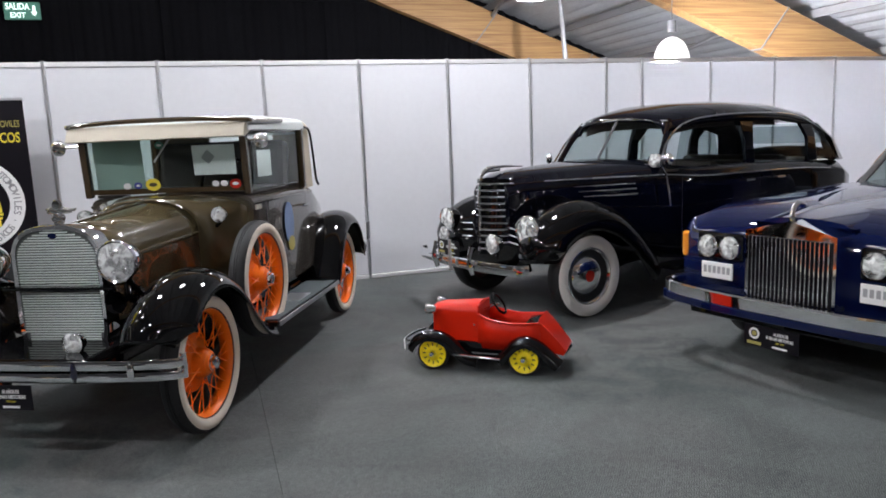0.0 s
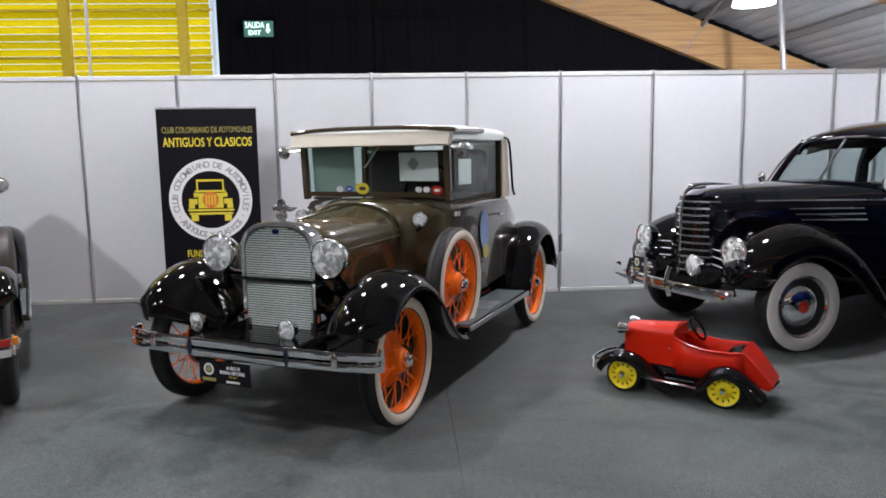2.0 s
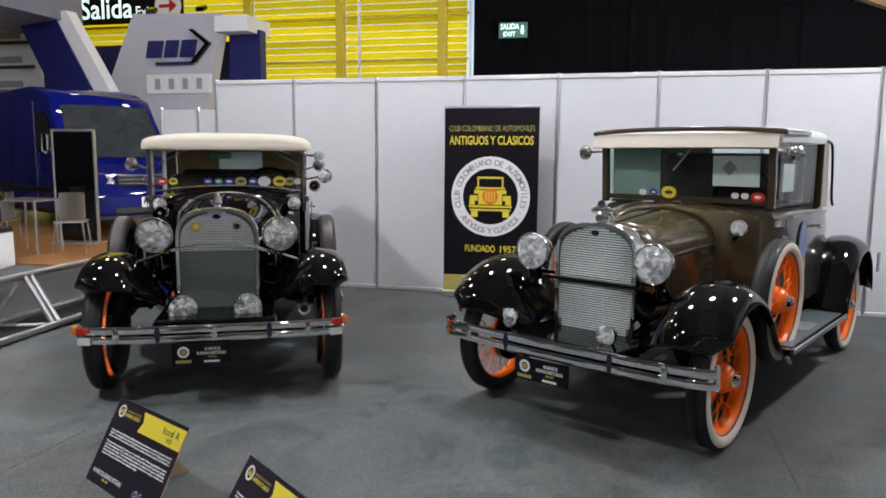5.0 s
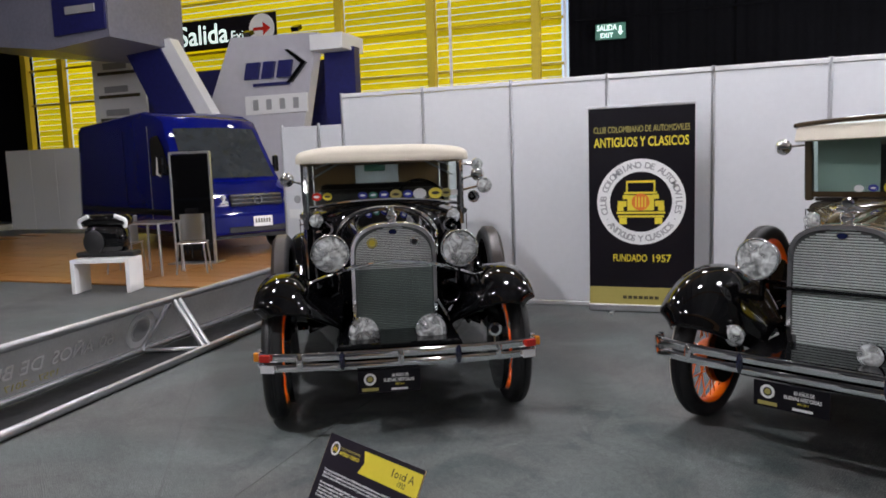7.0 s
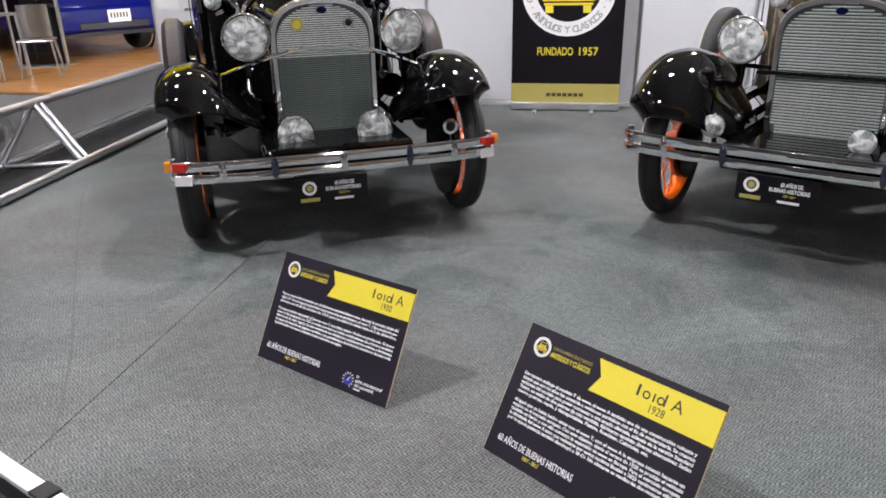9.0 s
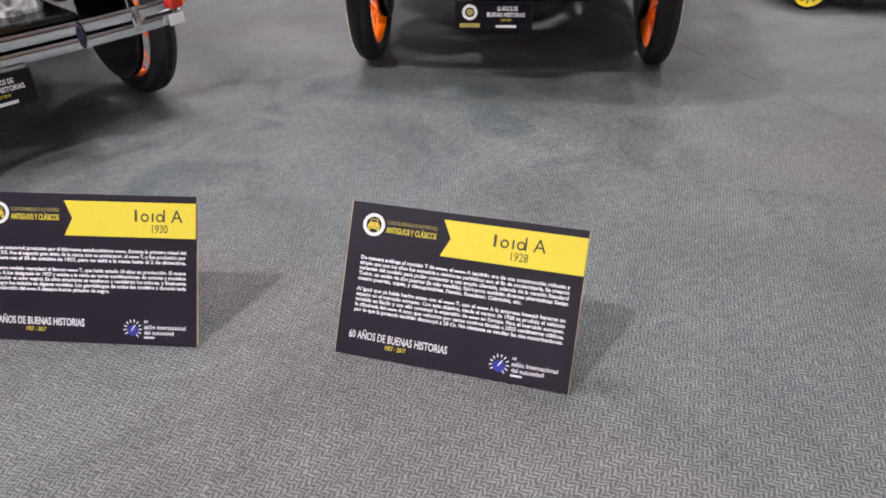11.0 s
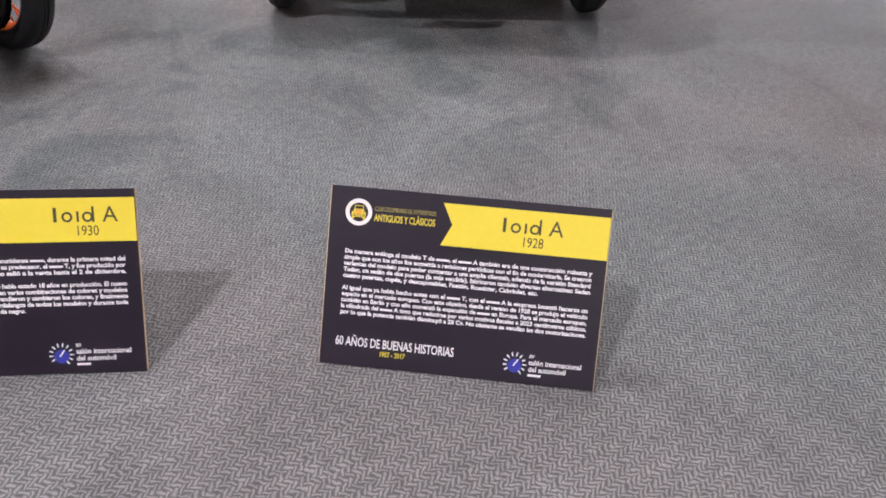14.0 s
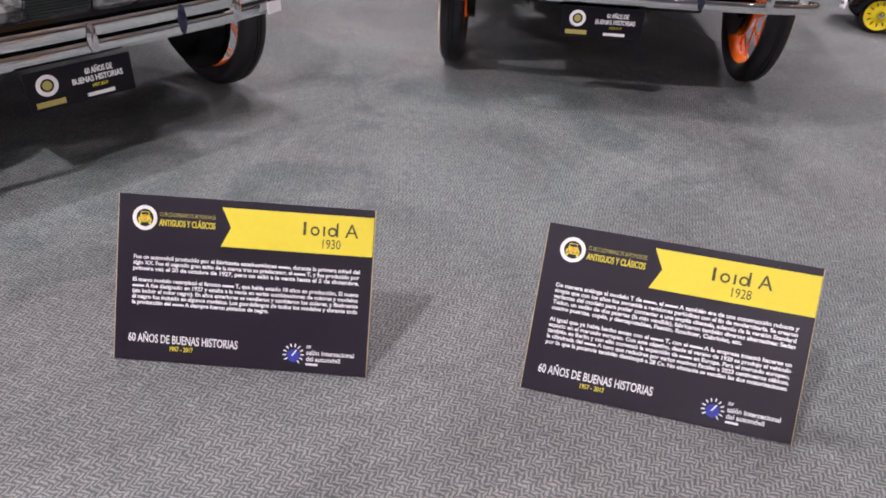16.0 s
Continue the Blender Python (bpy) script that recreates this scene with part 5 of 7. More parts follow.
        part("seat_back", box(1.05, 0.16, 0.42, (0, 2.0, 1.33), (-8, 0, 0), bevel=0.05), LEATHER, car, "dark leather seat back")
        part("roof_lining", box(1.18, 1.1, 0.01, (0, 1.62, 1.60)), LEATHER, car)
        st_w = part("steering_wheel", tube([Vector((0.30, 1.38, 1.25)) + 0.19 * (Vector((1, 0, 0)) * math.cos(a) + Vector((0, 0.45, 0.89)) * math.sin(a)) for a in [2 * math.pi * k / 28 for k in range(28)]], 0.013, 8, closed=True), BLACK_PAINT, car)
        part("column", tube([(0.30, 1.38, 1.25), (0.30, 1.12, 1.12)], 0.014), BLACK_PAINT, st_w)
        part("wiper", tube([(0.08, 1.07, 1.595), (-0.06, 1.065, 1.42)], 0.006), ALU, car)
        part("inner_card", box(0.30, 0.003, 0.20, (0.34, 1.12, 1.42), (4, 0, 0)), WHITE_PRINT, car, "white card with dark marks inside the screen")
        part("card_mark", box(0.07, 0.003, 0.07, (0.30, 1.116, 1.44), (4, 45, 0)), GREY_PRINT, car)
        part("side_card", box(0.003, 0.24, 0.18, (0.607, 1.33, 1.38)), WHITE_PRINT, car)
        part("inner_card", box(0.36, 0.003, 0.34, (-0.36, 1.13, 1.41), (4, 0, 0)), mat("pale_green_reflecting_card", (0.32, 0.42, 0.38), 0.4, vary=0.1, scale=6), car)
        for x, z, r, mt in ((-0.09, 1.268, 0.042, YELLOW_PRINT), (-0.20, 1.265, 0.022, BLUE_PRINT), (-0.28, 1.262, 0.022, WHITE_PRINT), (0.36, 1.262, 0.020, WHITE_PRINT), (0.42, 1.262, 0.020, WHITE_PRINT), (0.50, 1.258, 0.032, REDLENS), (-0.02, 1.53, 0.025, EXIT_GREEN)):
            k = part("sticker", lathe([(0, 0.001), (r, 0.001), (r, 0)], 20, pose(x, 1.076 + 0.0 * z, z, 94, 0, 0) @ Matrix.Diagonal((1.3, 1, 1, 1))), mt, car)
            part("sticker_mark", lathe([(0, 0.0016), (r * 0.55, 0.0016), (r * 0.55, 0)], 12, pose(x, 1.076, z, 94, 0, 0) @ Matrix.Diagonal((1.3, 0.6, 1, 1))), DARK_PRINT if mt == YELLOW_PRINT else WHITE_PRINT, k)
        part("ventilator", lathe([(0, 0.012), (0.03, 0.01), (0.035, 0)], 16, pose(0, 1.02, zt + 0.082)), CHROME, car, smooth=40)
        signwriting = mat("cream_signwriting", (0.5, 0.46, 0.4), 0.5)
        for k in range(10):
            part("lettering_bar", box(0.012, 0.036, 0.034, (0.600 + 0.0022 * k, 1.16 + 0.05 * k + (0.04 if k > 5 else 0), 1.09)), signwriting, body)
        part("door_emblem", lathe([(0, 0.004), (0.12, 0.004), (0.12, 0)], 24, pose(0.646, 1.62, 0.93, 0, 90, 0) @ Matrix.Diagonal((1.25, 0.8, 1, 1))), mat("pale_blue_emblem", (0.16, 0.24, 0.42), 0.4, vary=0.3, scale=10), body)
        part("door_emblem_foot", lathe([(0, 0.004), (0.06, 0.004), (0.06, 0)], 24, pose(0.647, 1.64, 0.77, 0, 90, 0) @ Matrix.Diagonal((0.9, 1.1, 1, 1))), GOLD_PRINT, body)
        part("tail_plate", box(0.006, 0.10, 0.16, (0.86, 3.12, 0.66)), BLACK_PAINT, car)
    else:
        # fold-flat screen, canvas top on bows, rear curtain with a light in it
        zb, zr = 1.235, 1.545
        fr = part("windscreen_frame", box(1.16, 0.02, 0.02, (0, 1.08, zr), bevel=0.004), CHROME, car, "chrome windscreen frame")
        part("screen_sill", tube(smooth_path([(-0.57, 1.07, zb - 0.03), (-0.3, 1.02, zb + 0.005), (0, 1.0, zb + 0.018), (0.3, 1.02, zb + 0.005), (0.57, 1.07, zb - 0.03)]), 0.012), CHROME, fr)
        for sx in (-1, 1):
            part("stanchion", tube([(sx * 0.575, 1.05, 1.05), (sx * 0.582, 1.08, zr + 0.01)], 0.027, 10), CHROME, fr, "chrome screen stanchion")
            part("clamp", lathe([(0, 0.03), (0.02, 0.03), (0.03, 0.0), (0.02, -0.03), (0, -0.03)], 14, pose(sx * 0.60, 1.05, 1.15, 90, 0, 0)), CHROME, fr, smooth=40)
            # invented chrome trumpet, added for bright glints around hinge and cowl band
            th = part("trumpet_horn", lathe([(0.046, 0.0), (0.040, 0.012), (0.022, 0.05), (0.014, 0.12), (0.012, 0.30), (0, 0.30)], 20, pose(sx * 0.41, 0.42, 1.10, -98, 0, -sx * 14)), CHROME, car, "added chrome trumpet shape for glints beside the bonnet", smooth=50)
            part("added_horn_stay", tube([(sx * 0.43, 0.55, 1.10), (sx * 0.36, 0.60, 0.97)], 0.008), CHROME, th)
            part("top_brace", tube([(sx * 0.50, 1.12, 1.50), (sx * 0.36, 1.0, 1.545)], 0.006), ALU, car)
            part("inner_brace", tube([(sx * 0.54, 1.2, 1.42), (sx * 0.30, 1.25, 1.55)], 0.008), ALU, car)
        g = part("windscreen", box(1.12, 0.006, zr - zb - 0.01, (0, 1.08, (zr + zb) / 2)), GLASS, car)
        g.visible_shadow = False
        ys = [0.96, 0.99, 1.05, 1.5, 2.1, 2.6, 2.75, 2.82]
        hw = [0.60, 0.625, 0.64, 0.65, 0.65, 0.64, 0.62, 0.57]
        tp = [1.60, 1.635, 1.655, 1.675, 1.675, 1.65, 1.60, 1.54]
        part("canvas_top", loft([arch(w, 1.535, 1.56 if y > 1 else 1.55, z, y, 8, 3.4) for y, w, z in zip(ys, hw, tp)], True, True), CREAM, car, "cream canvas folding top", smooth=50)
        part("top_lining", box(1.2, 1.7, 0.01, (0, 1.9, 1.53)), TAN_LINING, car)
        rc = part("rear_curtain", box(1.22, 0.012, 0.19, (0, 2.74, 1.20)), TAN_LINING, car, "tan rear curtain with a clear light")
        part("curtain_side", box(0.40, 0.012, 0.26, (-0.41, 2.74, 1.42)), TAN_LINING, rc)
        part("curtain_side", box(0.40, 0.012, 0.26, (0.41, 2.74, 1.42)), TAN_LINING, rc)
        for sx in (-1, 1):
            part("side_curtain", box(0.012, 0.62, 0.46, (sx * 0.625, 2.42, 1.32)), BEIGE, car)
        part("rear_light", box(0.42, 0.004, 0.24, (0, 2.74, 1.42)), mat("frosted_light", (0.75, 0.78, 0.8), 0.4, translucent=0.7), rc)
        part("seat_back", box(1.1, 0.16, 0.40, (0, 1.85, 1.12), (-8, 0, 0), bevel=0.05), LEATHER, car)
        part("seat_back", box(1.1, 0.16, 0.40, (0, 2.62, 1.15), (-8, 0, 0), bevel=0.05), LEATHER, car)
        part("cabin_floor", box(1.15, 1.5, 0.02, (0, 1.9, 1.13)), LEATHER, car)
        stick = ((-0.50, 0.030, REDLENS), (-0.42, 0.028, YELLOW_PRINT), (-0.16, 0.028, BLUE_PRINT), (-0.08, 0.026, EXIT_GREEN), (0.0, 0.030, BLUE_PRINT), (0.09, 0.036, GOLD_PRINT), (0.18, 0.030, BLUE_PRINT), (0.27, 0.040, WHITE_PRINT), (0.39, 0.042, YELLOW_PRINT), (0.47, 0.034, GOLD_PRINT), (0.53, 0.024, WHITE_PRINT))
        for x, r, mt in stick:
            k = part("sticker", lathe([(0, 0.001), (r, 0.001), (r, 0)], 20, pose(x, 1.074, zb + 0.052, 90, 0, 0) @ Matrix.Diagonal((1.25, 1, 1, 1))), mt, car)
            part("sticker_mark", lathe([(0, 0.0018), (r * 0.6, 0.0018), (r * 0.6, 0)], 12, pose(x, 1.074, zb + 0.052, 90, 0, 0) @ Matrix.Diagonal((1.25, 0.5, 1, 1))), DARK_PRINT if mt in (YELLOW_PRINT, GOLD_PRINT) else WHITE_PRINT, k)
        part("mirror", box(0.16, 0.03, 0.05, (-0.06, 1.10, 1.49), bevel=0.01), EXIT_GREEN, car)
        st_w = part("steering_wheel", tube([Vector((0.30, 1.42, 1.22)) + 0.19 * (Vector((1, 0, 0)) * math.cos(a) + Vector((0, 0.5, 0.86)) * math.sin(a)) for a in [2 * math.pi * k / 28 for k in range(28)]], 0.013, 8, closed=True), BLACK_PAINT, car)
        for x, z, r in ((-0.125, 1.045, 0.032), (0.125, 1.045, 0.028)):
            b = part("grille_badge", lathe([(r * 0.55, 0.0), (r * 0.6, 0.010), (r, 0.008), (r, 0)], 24, pose(x, -0.104, z, 90, 0, 0)), GOLD_PRINT if x < 0 else CHROME, car, smooth=40)
            part("badge_face", lathe([(0, 0.004), (r * 0.58, 0.004)], 20, pose(x, -0.104, z, 90, 0, 0)), BLACK_PRINT if x > 0 else YELLOW_PRINT, b)
        bd = part("bumper_badge", lathe([(0.022, 0.0), (0.024, 0.008), (0.038, 0.006), (0.038, 0)], 24, pose(0.53, -0.47, 0.57, 90, 0, 0)), CHROME, car, smooth=40)
        part("badge_face", lathe([(0, 0.003), (0.023, 0.003)], 20, pose(0.53, -0.47, 0.57, 90, 0, 0)), BLACK_PRINT, bd)
        part("badge_stem", tube([(0.53, -0.465, 0.54), (0.53, -0.465, 0.49)], 0.006), CHROME, bd)
        for sx in (-1, 1):
            part("side_marker", box(0.06, 0.025, 0.04, (sx * 0.735, -0.455, bz + 0.002), (0, 0, sx * 18), bevel=0.004), REDLENS, car, "red reflector on the bumper end")
            part("white_tag", box(0.075, 0.006, 0.042, (sx * 0.725, -0.462, bz - 0.058), (0, 0, sx * 14)), WHITE_PRINT, car)
            part("amber_marker", box(0.035, 0.03, 0.05, (sx * 0.785, -0.40, bz), bevel=0.008), AMBER, car, "amber side marker")
            mi = part("wing_mirror", lathe([(0, 0.042), (0.02, 0.039), (0.038, 0.027), (0.049, 0.008), (0.05, -0.01), (0, -0.012)], 24, pose(sx * 0.70, 0.98, 1.42, 90, 0, 0)), CHROME, car, "chrome mirror on the screen post", smooth=40)
            part("mirror_arm", tube([(sx * 0.58, 1.07, 1.38), (sx * 0.70, 0.99, 1.42)], 0.007), CHROME, mi)
        sp = lamp_unit("spot_lamp", car, pose(0.745, 0.96, 1.335), 0.055, 0.09, CHROME, LENS)
        part("spot_arm", tube([(0.58, 1.07, 1.30), (0.745, 1.03, 1.335)], 0.008), CHROME, sp)
        up = lamp_unit("spot_lamp", car, pose(0.70, 1.0, 1.495), 0.042, 0.08, CHROME, LENS)
        part("spot_arm", tube([(0.585, 1.075, 1.50), (0.70, 1.05, 1.495)], 0.009), CHROME, up)
        part("side_horn", lathe([(0.045, 0.0), (0.035, 0.02), (0.012, 0.06), (0.012, 0.16), (0, 0.16)], 20, pose(0.66, 0.95, 1.255, -90, 0, 0)), CHROME, car, smooth=50)
    part("horn", lathe([(0.062, 0.0), (0.05, 0.012), (0.022, 0.06), (0.016, 0.16), (0.045, 0.17), (0.045, 0.22), (0, 0.22)], 20, pose(0.33, -0.12, 0.73, -90, 0, 0)), BLACK_PAINT, car, smooth=50)
    return car


old_car(pose(-1.062, 3.976, 0, 0, 0, -26.4), "vintage_coupe", "olive-brown vintage coupe with black fenders and orange wire wheels", "coupe")
old_car(pose(-3.512, 3.929, 0, 0, 0, 27.0), "vintage_phaeton", "black vintage open tourer with cream canvas top and chrome lamps", "phaeton")


def disc_wheel(parent, m, R, r_rim, width, white, rim_mat, cap_r, name="wheel", label_cap="chrome hub cap"):
    """Pressed-steel wheel with tyre, optional whitewall, coloured ring and a domed cap; axis along its own z."""
    h = width / 2
    w = part(name, lathe([(r_rim, h * 0.75), (r_rim * 0.93, h * 0.62), (r_rim * 0.86, h * 0.2), (r_rim * 0.7, h * 0.15), (r_rim * 0.4, h * 0.35), (0, h * 0.35)], 36), rim_mat, parent, smooth=40)
    w.matrix_basis = m
    part("tyre", lathe([(r_rim * 0.97, -h * 0.8), (r_rim * 1.08, -h), (R * 0.93, -h * 0.95), (R * 0.99, -h * 0.6), (R, 0), (R * 0.99, h * 0.6), (R * 0.93, h * 0.95), (r_rim * 1.08, h), (r_rim * 0.97, h * 0.8), (0, -h * 0.6)], 44), RUBBER, w, smooth=50)
    if white:
        part("whitewall", lathe([(r_rim * 1.0, h * 0.88), (r_rim * 1.08, h * 1.03), (r_rim * 1.08 + (R - r_rim) * 0.55, h * 1.02), (R * 0.955, h * 0.93), (R * 0.95, h * 0.85)], 44), WHITEWALL_PURE, w, "white sidewall band", smooth=50)
        part("trim_ring", lathe([(r_rim * 0.99, h * 0.86), (r_rim * 0.95, h * 0.9), (r_rim * 0.90, h * 0.72), (r_rim * 0.88, h * 0.5)], 40), CHROME, w, "chrome trim ring", smooth=50)
    part("hub_cap", lathe([(0, h * 0.95), (cap_r * 0.3, h * 0.94), (cap_r * 0.75, h * 0.8), (cap_r, h * 0.45), (cap_r * 1.02, h * 0.3)], 32), CHROME, w, label_cap, smooth=50)
    part("cap_badge", lathe([(0, h * 0.985), (cap_r * 0.28, h * 0.96)], 20), REDLENS if white else CHROME, w)
    return w


def flank(y, w, zb, zmid, ztop, wtop, crown):
    """Half-closed body section from sill to sill: bulged side, shoulder and crowned top."""
    L = [(w * 0.94, zb), (w, zb + 0.12), (w, zmid), (w * 0.985, zmid + (ztop - zmid) * 0.55), (wtop, ztop), (wtop * 0.86, ztop + crown * 0.45), (wtop * 0.5, ztop + crown * 0.85), (0, ztop + crown)]
    return [Vector((-x, y, z)) for x, z in L] + [Vector((x, y, z)) for x, z in L[-2::-1]]


# ---- black late-1930s saloon ----
def saloon(m):
    car = thing("vintage_saloon", m, "black late-1930s saloon with whitewall tyres and chrome grille", "vintage car", "vintage cars on the stand")
    maroon = mat("maroon_wheel_enamel", (0.10, 0.02, 0.015), 0.3, coat=0.6)
    for y in (0.0, 2.92):
        for sx in (-1, 1):
            disc_wheel(car, pose(sx * 0.705, y, 0.345, 0, 90 * sx, 0), 0.345, 0.235, 0.16, True, maroon, 0.168)
    body = [flank(-0.40, 0.25, 0.55, 0.95, 1.10, 0.17, 0.05), flank(-0.30, 0.30, 0.52, 0.98, 1.13, 0.23, 0.06), flank(0.2, 0.37, 0.50, 0.98, 1.15, 0.30, 0.075), flank(0.75, 0.52, 0.42, 0.98, 1.17, 0.44, 0.08), flank(1.0, 0.68, 0.36, 1.0, 1.17, 0.60, 0.075),
            flank(1.3, 0.80, 0.33, 1.0, 1.15, 0.74, 0.0), flank(2.0, 0.83, 0.32, 1.0, 1.15, 0.77, 0.0), flank(2.8, 0.82, 0.34, 1.0, 1.13, 0.76, 0.0), flank(3.4, 0.76, 0.40, 0.95, 1.10, 0.70, 0.0), flank(3.75, 0.72, 0.46, 0.93, 1.08, 0.64, 0.02), flank(4.05, 0.63, 0.50, 0.86, 0.98, 0.52, 0.03), flank(4.25, 0.48, 0.54, 0.72, 0.80, 0.36, 0.03)]
    R = [smooth_path(r, 3) for r in body]
    part("body", loft(R, caps=True), MIDNIGHT, car, "midnight-black body shell", smooth=50)
    # roof shell and pillars
    rf = [(1.12, 0.50, 1.54, 0.06), (1.22, 0.57, 1.585, 0.075), (1.5, 0.62, 1.63, 0.10), (2.1, 0.64, 1.645, 0.11), (2.7, 0.63, 1.63, 0.11), (3.2, 0.62, 1.57, 0.10), (3.55, 0.58, 1.45, 0.09), (3.66, 0.56, 1.37, 0.08), (3.78, 0.54, 1.29, 0.07), (3.86, 0.52, 1.19, 0.055), (3.93, 0.50, 1.09, 0.04)]
    rings = []
    for y, w, z, c in rf:
        half = [(w + 0.05, z - 0.09), (w + 0.02, z - 0.02), (w * 0.86, z + c * 0.45), (w * 0.5, z + c * 0.88), (0, z + c)]
        rings.append(smooth_path([Vector((-x, y, q)) for x, q in half] + [Vector((x, y, q)) for x, q in half[-2::-1]], 3))
    bm = loft(rings)
    rear = [f for f in bm.faces if f.calc_center_median().y > 3.56 and 1.22 < f.calc_center_median().z < 1.50 and abs(f.calc_center_median().x) < 0.46]
    bmesh.ops.delete(bm, geom=rear, context="FACES")
    thick(part("roof", bm, MIDNIGHT, car, "rounded black roof", smooth=60), 0.03)
    g = part("rear_window", loft([[Vector((x, y + 0.01 * (1 - x * x), z)) for x in (-0.44, -0.2, 0.0, 0.2, 0.44)] for y, z in ((3.60, 1.47), (3.72, 1.38), (3.83, 1.27))]), GLASS_DARK, car)
    g.visible_shadow = False
    part("roof_lining", loft([[Vector((p.x * 0.88, p.y, p.z - 0.05)) for p in r] for r in rings[1:5]]), LEATHER, car, smooth=60)
    for sx in (-1, 1):
        part("screen_pillar", tube(smooth_path([(sx * 0.66, 0.94, 1.17), (sx * 0.61, 1.08, 1.40), (sx * 0.55, 1.20, 1.57)]), 0.03, 8), MIDNIGHT, car)
        for ya, yb, wd in ((2.10, 2.14, 0.07), (3.12, 3.14, 0.08)):
            part("door_pillar", loft([[Vector((sx * 0.755, ya - wd, 1.12)), Vector((sx * 0.755, ya + wd, 1.12)), Vector((sx * 0.72, ya + wd, 1.12)), Vector((sx * 0.72, ya - wd, 1.12))],
                                      [Vector((sx * 0.735, ya - wd * 0.8, 1.35)), Vector((sx * 0.735, ya + wd * 0.8, 1.35)), Vector((sx * 0.70, ya + wd * 0.8, 1.35)), Vector((sx * 0.70, ya - wd * 0.8, 1.35))],
                                      [Vector((sx * (0.67 if yb < 3 else 0.645), yb - wd * 1.4, 1.54)), Vector((sx * (0.67 if yb < 3 else 0.645), yb + wd * 1.4, 1.53)), Vector((sx * 0.60, yb + wd * 1.4, 1.53)), Vector((sx * 0.60, yb - wd * 1.4, 1.54))]], True, True), MIDNIGHT, car, smooth=40)
        part("rear_quarter", loft([[Vector((sx * 0.755, 3.62, 1.1)), Vector((sx * 0.72, 3.75, 1.1)), Vector((sx * 0.55, 3.93, 1.08))], [Vector((sx * 0.70, 3.55, 1.33)), Vector((sx * 0.66, 3.64, 1.33)), Vector((sx * 0.5, 3.78, 1.3)) ],
                                   [Vector((sx * 0.62, 3.38, 1.5)), Vector((sx * 0.59, 3.46, 1.5)), Vector((sx * 0.45, 3.6, 1.5))]]), MIDNIGHT, car, smooth=50)
        part("drip_rail", tube(smooth_path([(sx * 0.70, 0.90, 1.17), (sx * 0.66, 1.06, 1.40), (sx * 0.665, 1.28, 1.545), (sx * 0.685, 1.7, 1.60), (sx * 0.69, 2.3, 1.61), (sx * 0.68, 2.9, 1.58), (sx * 0.66, 3.4, 1.43), (sx * 0.62, 3.62, 1.30), (sx * 0.66, 3.72, 1.10)]), 0.010), CHROME, car, "chrome drip moulding")
        part("belt_strip", tube(smooth_path([(sx * 0.23, -0.28, 1.10), (sx * 0.37, 0.2, 1.10), (sx * 0.54, 0.75, 1.10), (sx * 0.71, 1.02, 1.10), (sx * 0.81, 1.35, 1.075), (sx * 0.832, 2.0, 1.07), (sx * 0.822, 2.8, 1.06), (sx * 0.755, 3.45, 1.02)]), 0.008), CHROME, car, "chrome belt strip")
        for k in range(3):
            part("hood_strip", tube([(sx * (0.375 + 0.01 * k), 0.20 + 0.05 * k, 1.035 - 0.045 * k), (sx * (0.535 + 0.015 * k), 0.78, 1.035 - 0.045 * k)], 0.008), CHROME, car)
        for y in (1.98, 2.35):
            part("door_handle", tube([(sx * 0.835, y, 1.0), (sx * 0.875, y, 1.0), (sx * 0.875, y + 0.11 * (1 if y > 2.2 else -1), 1.0)], 0.011), CHROME, car, "chrome door handle")
        for y in (1.08, 2.14, 3.12):
            part("door_gap", tube([(sx * 0.80 if y < 1.2 else sx * 0.828, y, 0.45), (sx * 0.80 if y < 1.2 else sx * 0.828, y, 1.08)], 0.003), BLACK_PRINT, car)
        g = part("side_glass", loft([[Vector((sx * 0.735, 1.05, 1.15)), Vector((sx * 0.735, 3.6, 1.13))], [Vector((sx * 0.675, 1.22, 1.54)), Vector((sx * 0.64, 3.4, 1.48))]]), GLASS_DARK, car)
        g.visible_shadow = False
        # full pontoon fenders
        fp = [(-0.52, 0.50), (-0.50, 0.66), (-0.38, 0.82), (-0.15, 0.92), (0.10, 0.93), (0.36, 0.84), (0.58, 0.68), (0.76, 0.48), (0.86, 0.34)]
        fs = [(0.28, -0.24), (0.38, -0.10), (0.50, -0.01), (0.62, 0.02), (0.73, 0.0), (0.81, -0.06), (0.845, -0.15), (0.84, -0.22)]
        thick(part("front_fender", fender_mesh(fp, fs, sx, 0.5), BLACK_PAINT, car, "rounded glossy front fender", smooth=70), 0.008)
        rp = [(2.40, 0.34), (2.48, 0.52), (2.62, 0.68), (2.85, 0.76), (3.1, 0.74), (3.35, 0.62), (3.5, 0.45)]
        rs = [(0.60, -0.02), (0.70, 0.03), (0.79, 0.02), (0.86, -0.05), (0.885, -0.16), (0.88, -0.26)]
        thick(part("rear_fender", fender_mesh(rp, rs, sx), BLACK_PAINT, car, "rounded glossy rear fender", smooth=70), 0.008)
        part("running_board", box(0.20, 1.55, 0.05, (sx * 0.84, 1.62, 0.32), bevel=0.015), BLACK_PAINT, car)
        lamp_unit("headlamp", car, pose(sx * 0.585, -0.48, 0.745, 0, 0, sx * 4), 0.120, 0.18, BLACK_PAINT, LENS)
        lamp_unit("fog_lamp", car, pose(sx * 0.36, -0.66, 0.64), 0.080, 0.10, CHROME, LENS, (0, 0.05, -0.13))
